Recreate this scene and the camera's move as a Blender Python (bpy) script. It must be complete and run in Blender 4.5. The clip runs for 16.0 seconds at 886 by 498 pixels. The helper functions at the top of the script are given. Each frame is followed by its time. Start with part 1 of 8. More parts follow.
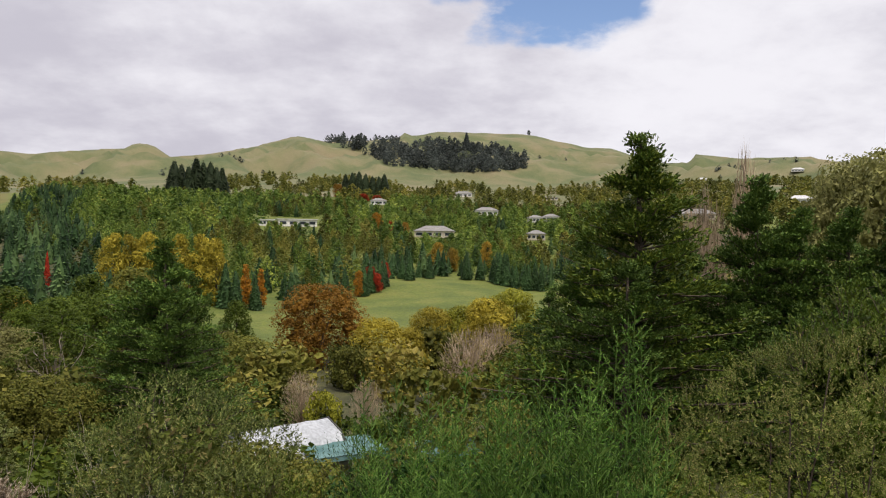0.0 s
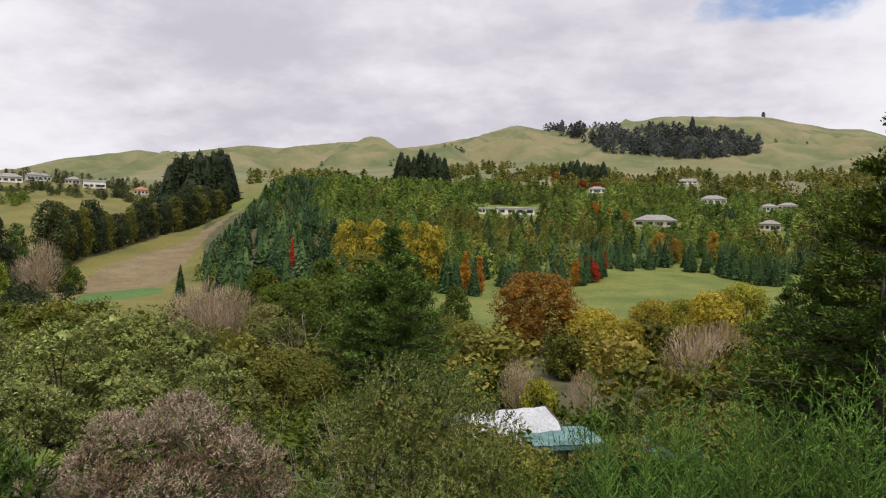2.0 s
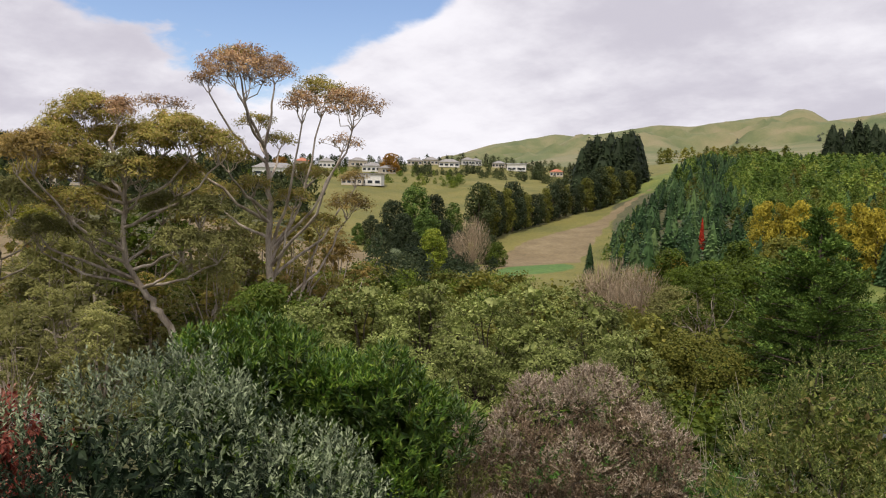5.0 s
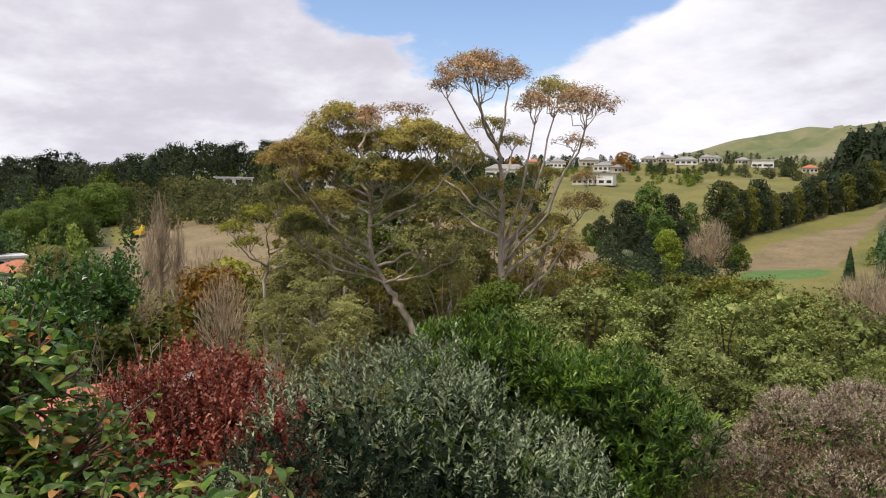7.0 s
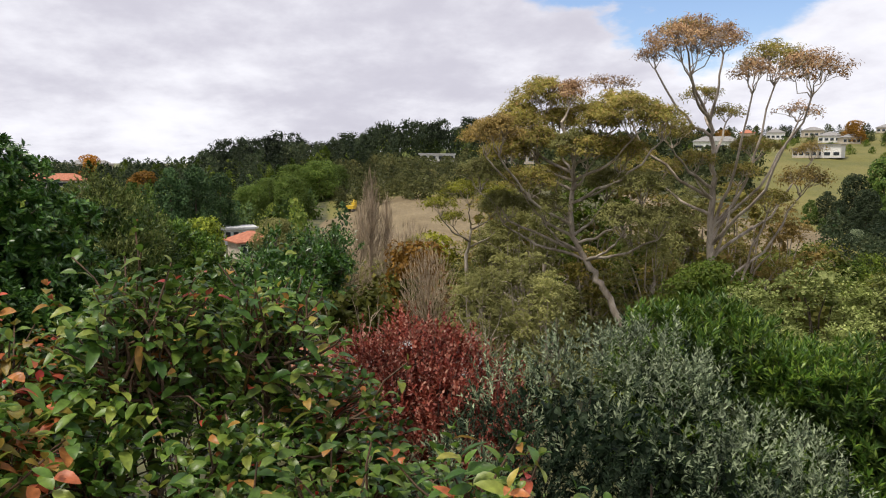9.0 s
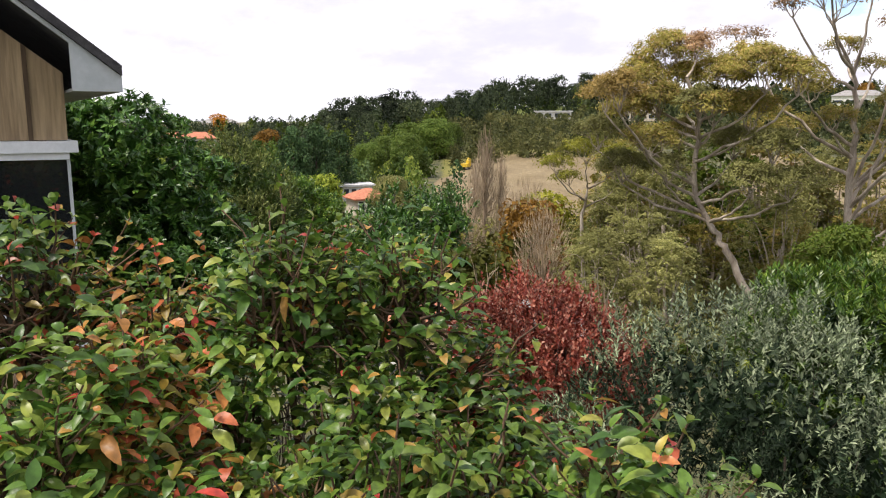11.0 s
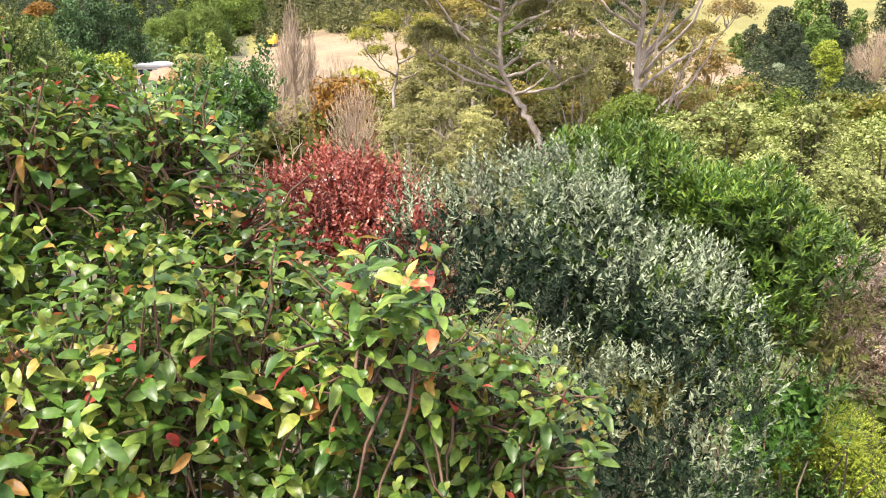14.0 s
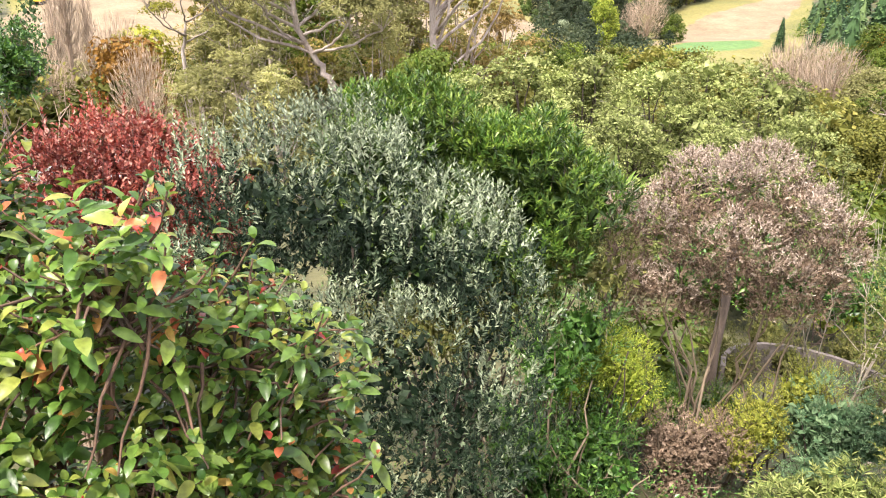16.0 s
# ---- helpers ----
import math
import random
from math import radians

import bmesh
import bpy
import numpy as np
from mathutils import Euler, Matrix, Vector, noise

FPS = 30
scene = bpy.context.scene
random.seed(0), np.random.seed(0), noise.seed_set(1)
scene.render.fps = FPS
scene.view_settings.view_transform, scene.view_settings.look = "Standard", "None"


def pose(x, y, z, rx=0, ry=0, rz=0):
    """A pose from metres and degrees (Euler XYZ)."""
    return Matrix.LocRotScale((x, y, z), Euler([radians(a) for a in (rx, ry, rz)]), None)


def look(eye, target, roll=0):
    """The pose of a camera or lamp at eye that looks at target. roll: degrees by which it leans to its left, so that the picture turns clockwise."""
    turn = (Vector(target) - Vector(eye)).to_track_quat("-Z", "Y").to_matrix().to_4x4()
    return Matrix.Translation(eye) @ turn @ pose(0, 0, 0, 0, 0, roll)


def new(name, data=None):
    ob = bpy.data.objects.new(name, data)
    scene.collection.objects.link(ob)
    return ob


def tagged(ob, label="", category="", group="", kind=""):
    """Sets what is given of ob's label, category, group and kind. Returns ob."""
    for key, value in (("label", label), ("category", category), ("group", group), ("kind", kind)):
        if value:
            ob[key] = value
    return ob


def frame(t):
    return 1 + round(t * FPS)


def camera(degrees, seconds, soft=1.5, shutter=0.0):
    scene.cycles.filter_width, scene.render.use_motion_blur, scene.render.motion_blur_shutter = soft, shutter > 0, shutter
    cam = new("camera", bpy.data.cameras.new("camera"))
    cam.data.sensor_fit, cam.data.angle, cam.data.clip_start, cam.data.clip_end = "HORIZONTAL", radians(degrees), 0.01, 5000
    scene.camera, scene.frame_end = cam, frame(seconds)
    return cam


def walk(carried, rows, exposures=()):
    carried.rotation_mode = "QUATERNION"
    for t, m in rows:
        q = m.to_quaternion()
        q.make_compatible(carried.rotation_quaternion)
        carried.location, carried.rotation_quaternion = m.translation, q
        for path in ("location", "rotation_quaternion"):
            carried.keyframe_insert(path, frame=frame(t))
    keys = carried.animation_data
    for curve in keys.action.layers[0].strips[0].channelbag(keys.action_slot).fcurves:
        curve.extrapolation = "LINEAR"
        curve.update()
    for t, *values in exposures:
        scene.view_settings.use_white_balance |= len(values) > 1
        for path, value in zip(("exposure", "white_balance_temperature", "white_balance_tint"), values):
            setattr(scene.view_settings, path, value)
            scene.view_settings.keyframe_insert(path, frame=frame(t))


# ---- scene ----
cam = camera(61.06, 16.0, soft=1.1)
# seconds, place, yaw, pitch, roll; the deck where the camera turns is the origin, at eye height
PATH = [
    (0, 0.2368, 0.0044, 0.0604, -0, -0.916, -0.737), (0.5, 0.1923, 0.0486, 0.0674, 0.495, -1.005, -0.746),
    (1, 0.1531, 0.0548, 0.075, 6.627, -1.482, -0.868), (1.5, 0.1613, 0.0309, 0.0616, 12.037, -1.972, -1.265),
    (2, 0.1026, 0.0943, 0.0639, 16.429, -2.076, -1.235), (2.5, 0.0774, 0.12, 0.052, 21.405, -2.915, -1.23),
    (3, 0.0548, 0.1443, 0.0508, 26.654, -2.961, -1.442), (3.5, 0.0136, 0.2069, 0.0339, 31.711, -3.259, -1.184),
    (4, 0.0074, 0.1594, 0.0272, 37.256, -3.582, -1.267), (6.5, -0.023, 0.0274, 0.0152, 59.59, -4.654, -0.982),
    (7, -0.0319, 0.0111, 0.0117, 64.205, -4.556, -0.807), (7.5, -0.0481, -0.0351, 0.0318, 68.124, -4.862, -0.592),
    (8, -0.0562, -0.0738, 0.0357, 71.801, -5.304, -0.365), (8.5, -0.0538, -0.0992, 0.0378, 75.552, -5.574, -0.234),
    (9, -0.072, -0.1278, 0.0358, 79.227, -6.566, -0.291), (9.5, -0.0905, -0.1607, 0.0347, 82.183, -6.691, -0.234),
    (10, -0.0998, -0.1888, 0.0341, 84.747, -6.7, -0.166), (12.5, -0.1253, -0.2055, -0.007, 90.638, -12.689, 0.331),
    (13, -0.1203, -0.1759, -0.029, 87.309, -14.254, 0.282), (13.5, -0.1052, -0.1097, -0.0603, 81.259, -16.074, -0.075),
    (14, -0.0832, -0.0473, -0.08, 73.847, -18.747, -0.459), (14.5, -0.0661, 0.0173, -0.1086, 67.929, -20.359, -0.691),
    (15, -0.041, 0.0795, -0.1453, 63.091, -22.194, -1.185), (15.5, -0.0111, 0.0963, -0.1465, 61.259, -22.452, -1.538),
    (16, 0.0227, 0.1299, -0.1499, 59.229, -21.454, -1.319)]
EXPOSURES = [(0.0, -0.14, 6350, 12), (4.0, -0.12, 6400, 13), (6.5, 0.05, 6350, 12), (10.2, 0.03, 6250, 11), (12.3, 1.56, 6350, 18), (13.5, 1.6, 6250, 20), (14.5, 1.72, 6150, 21), (16.0, 1.72, 6100, 21)]
walk(cam, [(t, pose(x, y, z, 90 + p, r, yaw)) for t, x, y, z, yaw, p, r in PATH], EXPOSURES)

# ---- sky and sun ----
world = bpy.data.worlds.new("sky")
scene.world = world
world.use_nodes = True
wn, wl = world.node_tree.nodes, world.node_tree.links
wn.clear()


def wmath(op, a, b=0.0, c=0.0):
    n = wn.new("ShaderNodeMath")
    n.operation = op
    for i, v in enumerate((a, b, c)):
        if isinstance(v, bpy.types.NodeSocket):
            wl.new(v, n.inputs[i])
        else:
            n.inputs[i].default_value = v
    return n.outputs[0]


def bearing(az, el):
    """Unit vector from the deck: az degrees to the left of +y, el degrees above the level."""
    a, e = radians(az), radians(el)
    return Vector((-math.sin(a) * math.cos(e), math.cos(a) * math.cos(e), math.sin(e)))


SUN_AZ, SUN_EL = 206.0, 65.0
sky = wn.new("ShaderNodeTexSky")
sky.sky_type = "NISHITA"
sky.sun_disc = False
sky.sun_elevation = radians(SUN_EL)
sky.sun_rotation = radians(-SUN_AZ)
coord = wn.new("ShaderNodeTexCoord")
split = wn.new("ShaderNodeSeparateXYZ")
wl.new(coord.outputs["Generated"], split.inputs[0])
lift = wmath("ADD", wmath("MAXIMUM", split.outputs[2], 0.0), 0.30)
flat = wn.new("ShaderNodeCombineXYZ")
wl.new(wmath("DIVIDE", split.outputs[0], lift), flat.inputs[0])
wl.new(wmath("DIVIDE", split.outputs[1], lift), flat.inputs[1])


def wnoise(scale, detail, rough, shift):
    n = wn.new("ShaderNodeTexNoise")
    n.inputs["Scale"].default_value, n.inputs["Detail"].default_value, n.inputs["Roughness"].default_value = scale, detail, rough
    mp = wn.new("ShaderNodeMapping")
    mp.inputs["Location"].default_value = shift
    wl.new(flat.outputs[0], mp.inputs[0])
    wl.new(mp.outputs[0], n.inputs["Vector"])
    return n.outputs[0]


def near_to(az, el, width):
    """1 towards a bearing, falling to 0 some degrees off it."""
    d = wn.new("ShaderNodeVectorMath")
    d.operation = "DOT_PRODUCT"
    wl.new(coord.outputs["Generated"], d.inputs[0])
    d.inputs[1].default_value = bearing(az, el)
    m = wn.new("ShaderNodeMapRange")
    m.interpolation_type = "SMOOTHSTEP"
    m.inputs[1].default_value, m.inputs[2].default_value = math.cos(radians(width)), 1.0
    wl.new(d.outputs["Value"], m.inputs[0])
    return m.outputs[0]


def ramp(v, lo, hi):
    m = wn.new("ShaderNodeMapRange")
    m.interpolation_type = "SMOOTHSTEP"
    m.inputs[1].default_value, m.inputs[2].default_value = lo, hi
    wl.new(v, m.inputs[0])
    return m.outputs[0]


shape = wnoise(1.25, 9.0, 0.54, (3.1, 1.7, 0.0))
billow = wnoise(2.6, 10.0, 0.58, (7.3, 2.9, 0.0))
puff = wnoise(6.5, 8.0, 0.55, (1.3, 5.9, 0.0))
ragged = wmath("ADD", wmath("MULTIPLY", billow, 1.7), 0.1)
gaps = wmath("ADD", wmath("MULTIPLY", near_to(-7, 25, 16), 0.62), wmath("MULTIPLY", near_to(62, 20, 18.5), 0.72))
gaps = wmath("MULTIPLY", wmath("ADD", gaps, wmath("MULTIPLY", near_to(-28, 22, 10), 0.4)), ragged)
cover = ramp(wmath("SUBTRACT", wmath("ADD", shape, 0.28), gaps), 0.40, 0.52)
# grey undersides of the cloud bank, and its sunlit white flanks
dark = wmath("ADD", wmath("MULTIPLY", near_to(16, 13, 34), 0.20), wmath("MULTIPLY", near_to(84, 15, 30), 0.27))
white = wmath("ADD", wmath("MULTIPLY", near_to(-17, 10, 20), 0.24), wmath("MULTIPLY", near_to(50, 8, 18), 0.14))
white = wmath("ADD", white, wmath("ADD", wmath("MULTIPLY", near_to(98, 2, 12), 0.24), wmath("MULTIPLY", near_to(78, 3, 11), 0.14)))
swell = wmath("ADD", wmath("MULTIPLY", wmath("SUBTRACT", puff, 0.5), 0.55), wmath("ADD", wmath("MULTIPLY", wmath("SUBTRACT", billow, 0.5), 1.6), wmath("MULTIPLY", wmath("SUBTRACT", shape, 0.5), 0.9)))
tone = ramp(wmath("ADD", wmath("ADD", swell, 0.52), wmath("MULTIPLY", wmath("SUBTRACT", white, dark), 1.25)), 0.02, 0.95)
cloud = wn.new("ShaderNodeMix")
cloud.data_type = "RGBA"
wl.new(tone, cloud.inputs[0])
cloud.inputs[6].default_value, cloud.inputs[7].default_value = (0.65, 0.625, 0.685, 1), (1.0, 0.98, 1.0, 1)
sky_level = wn.new("ShaderNodeMix")
sky_level.data_type, sky_level.blend_type = "RGBA", "MULTIPLY"
sky_level.inputs[0].default_value = 1.0
wl.new(sky.outputs[0], sky_level.inputs[6])
sky_level.inputs[7].default_value = (0.15, 0.15, 0.16, 1)
both = wn.new("ShaderNodeMix")
both.data_type = "RGBA"
wl.new(cover, both.inputs[0])
wl.new(sky_level.outputs[2], both.inputs[6])
wl.new(cloud.outputs[2], both.inputs[7])
back = wn.new("ShaderNodeBackground")
wl.new(both.outputs[2], back.inputs[0])
back.inputs[1].default_value = 1.0
wout = wn.new("ShaderNodeOutputWorld")
wl.new(back.outputs[0], wout.inputs[0])

sun_data = bpy.data.lights.new("sun", "SUN")
sun_data.energy, sun_data.angle, sun_data.color = 3.9, radians(11), (1.0, 0.91, 0.77)
sun = new("sun", sun_data)
sun.matrix_world = look(bearing(SUN_AZ, SUN_EL) * 50, (0, 0, 0))


# ---- materials ----
def material(name):
    m = bpy.data.materials.new(name)
    m.use_nodes = True
    return m, m.node_tree.nodes, m.node_tree.links, m.node_tree.nodes["Principled BSDF"]


def stops(n, cols):
    e = n.color_ramp.elements
    while len(e) < len(cols):
        e.new(0.5)
    for el, (p, c) in zip(e, cols):
        el.position, el.color = p, (*c, 1)


def leaf_mat(name, cols, rough=0.5, trans=0.3, patch=0.6, single=False, vein=False, spread=1.0):
    """Foliage: colours spread over the leaves at random, tinted by broad patches, with light coming through; spread: how far the leaves differ."""
    m, n, l, b = material(name)
    middle = cols[len(cols) // 2][1]
    cols = [(q, tuple(y + (x - y) * spread for x, y in zip(c, middle))) for q, c in cols]
    info = n.new("ShaderNodeObjectInfo" if single else "ShaderNodeNewGeometry")
    rp = n.new("ShaderNodeValToRGB")
    stops(rp, cols)
    l.new(info.outputs["Random" if single else "Random Per Island"], rp.inputs[0])
    tc, no, mr, mx = n.new("ShaderNodeTexCoord"), n.new("ShaderNodeTexNoise"), n.new("ShaderNodeMapRange"), n.new("ShaderNodeMix")
    geo = n.new("ShaderNodeNewGeometry")
    no.inputs["Scale"].default_value, no.inputs["Detail"].default_value = patch, 3
    l.new(geo.outputs["Position"], no.inputs["Vector"])
    mr.inputs[1].default_value, mr.inputs[2].default_value = 0.3, 0.7
    mr.inputs[3].default_value, mr.inputs[4].default_value = 0.62, 1.35
    l.new(no.outputs[0], mr.inputs[0])
    mx.data_type, mx.blend_type = "RGBA", "MULTIPLY"
    mx.inputs[0].default_value = 1
    l.new(rp.outputs[0], mx.inputs[6])
    l.new(mr.outputs[0], mx.inputs[7])
    # each tree of a wood, and each bush, has a tone of its own
    tone_in, own, val, hue, hs = n.new("ShaderNodeAttribute"), n.new("ShaderNodeObjectInfo"), n.new("ShaderNodeMath"), n.new("ShaderNodeMath"), n.new("ShaderNodeHueSaturation")
    tone_in.attribute_name = "tone"
    half = n.new("ShaderNodeMath")
    half.operation = "MULTIPLY_ADD"
    l.new(own.outputs["Random"], half.inputs[0])
    half.inputs[1].default_value, half.inputs[2].default_value = 0.0 if single else 0.4, 1.0 if single else 0.8
    val.operation = "MULTIPLY_ADD"
    l.new(tone_in.outputs["Fac"], val.inputs[0])
    val.inputs[1].default_value = 1.0
    l.new(half.outputs[0], val.inputs[2])
    hue.operation = "MULTIPLY_ADD"
    l.new(tone_in.outputs["Fac"], hue.inputs[0])
    hue.inputs[1].default_value, hue.inputs[2].default_value = -0.035, 0.5
    l.new(hue.outputs[0], hs.inputs["Hue"])
    l.new(val.outputs[0], hs.inputs["Value"])
    l.new(mx.outputs[2], hs.inputs["Color"])
    col = hs.outputs[0]
    if vein:
        fine, fm, m2 = n.new("ShaderNodeTexNoise"), n.new("ShaderNodeMapRange"), n.new("ShaderNodeMix")
        fine.inputs["Scale"].default_value, fine.inputs["Detail"].default_value = 45, 4
        l.new(geo.outputs["Position"], fine.inputs["Vector"])
        fm.inputs[1].default_value, fm.inputs[2].default_value, fm.inputs[3].default_value, fm.inputs[4].default_value = 0.3, 0.7, 0.65, 1.3
        l.new(fine.outputs[0], fm.inputs[0])
        m2.data_type, m2.blend_type = "RGBA", "MULTIPLY"
        m2.inputs[0].default_value = 1
        l.new(col, m2.inputs[6])
        l.new(fm.outputs[0], m2.inputs[7])
        col = m2.outputs[2]
        bump = n.new("ShaderNodeBump")
        bump.inputs["Strength"].default_value, bump.inputs["Distance"].default_value = 0.35, 0.004
        l.new(fine.outputs[0], bump.inputs["Height"])
        l.new(bump.outputs[0], b.inputs["Normal"])
    l.new(col, b.inputs["Base Color"])
    b.inputs["Roughness"].default_value = rough
    b.inputs["Specular IOR Level"].default_value = 0.38 if rough < 0.4 else 0.3 if rough < 0.45 else 0.12
    tr, ms = n.new("ShaderNodeBsdfTranslucent"), n.new("ShaderNodeMixShader")
    l.new(col, tr.inputs[0])
    ms.inputs[0].default_value = trans
    l.new(b.outputs[0], ms.inputs[1])
    l.new(tr.outputs[0], ms.inputs[2])
    l.new(ms.outputs[0], n["Material Output"].inputs[0])
    return m


def mixed_mat(name, a, b_col, scale=6.0, detail=6, rough=0.85, bump=0.3, stretch=(1, 1, 1), second=None, dist=0.02, metal=0.0, fine=(0.75, 1.22)):
    """Two colours by noise at a coarse and a fine scale, with relief."""
    m, n, l, b = material(name)
    tc, mp = n.new("ShaderNodeNewGeometry"), n.new("ShaderNodeMapping")
    mp.inputs["Scale"].default_value = stretch
    l.new(tc.outputs["Position"], mp.inputs[0])
    no, no2, rp, mr, mx = (n.new(k) for k in ("ShaderNodeTexNoise", "ShaderNodeTexNoise", "ShaderNodeValToRGB", "ShaderNodeMapRange", "ShaderNodeMix"))
    no.inputs["Scale"].default_value, no.inputs["Detail"].default_value = scale, detail
    no2.inputs["Scale"].default_value, no2.inputs["Detail"].default_value = scale * 9, 4
    for q in (no, no2):
        l.new(mp.outputs[0], q.inputs["Vector"])
    stops(rp, [(0.32, a), (0.5, second or tuple((x + y) / 2 for x, y in zip(a, b_col))), (0.68, b_col)] if second else [(0.32, a), (0.68, b_col)])
    l.new(no.outputs[0], rp.inputs[0])
    mr.inputs[1].default_value, mr.inputs[2].default_value, mr.inputs[3].default_value, mr.inputs[4].default_value = 0.3, 0.7, fine[0], fine[1]
    l.new(no2.outputs[0], mr.inputs[0])
    mx.data_type, mx.blend_type = "RGBA", "MULTIPLY"
    mx.inputs[0].default_value = 1
    l.new(rp.outputs[0], mx.inputs[6])
    l.new(mr.outputs[0], mx.inputs[7])
    l.new(mx.outputs[2], b.inputs["Base Color"])
    b.inputs["Roughness"].default_value, b.inputs["Metallic"].default_value = rough, metal
    if bump:
        bp = n.new("ShaderNodeBump")
        bp.inputs["Strength"].default_value, bp.inputs["Distance"].default_value = bump, dist
        l.new(no2.outputs[0], bp.inputs["Height"])
        l.new(bp.outputs[0], b.inputs["Normal"])
    return m


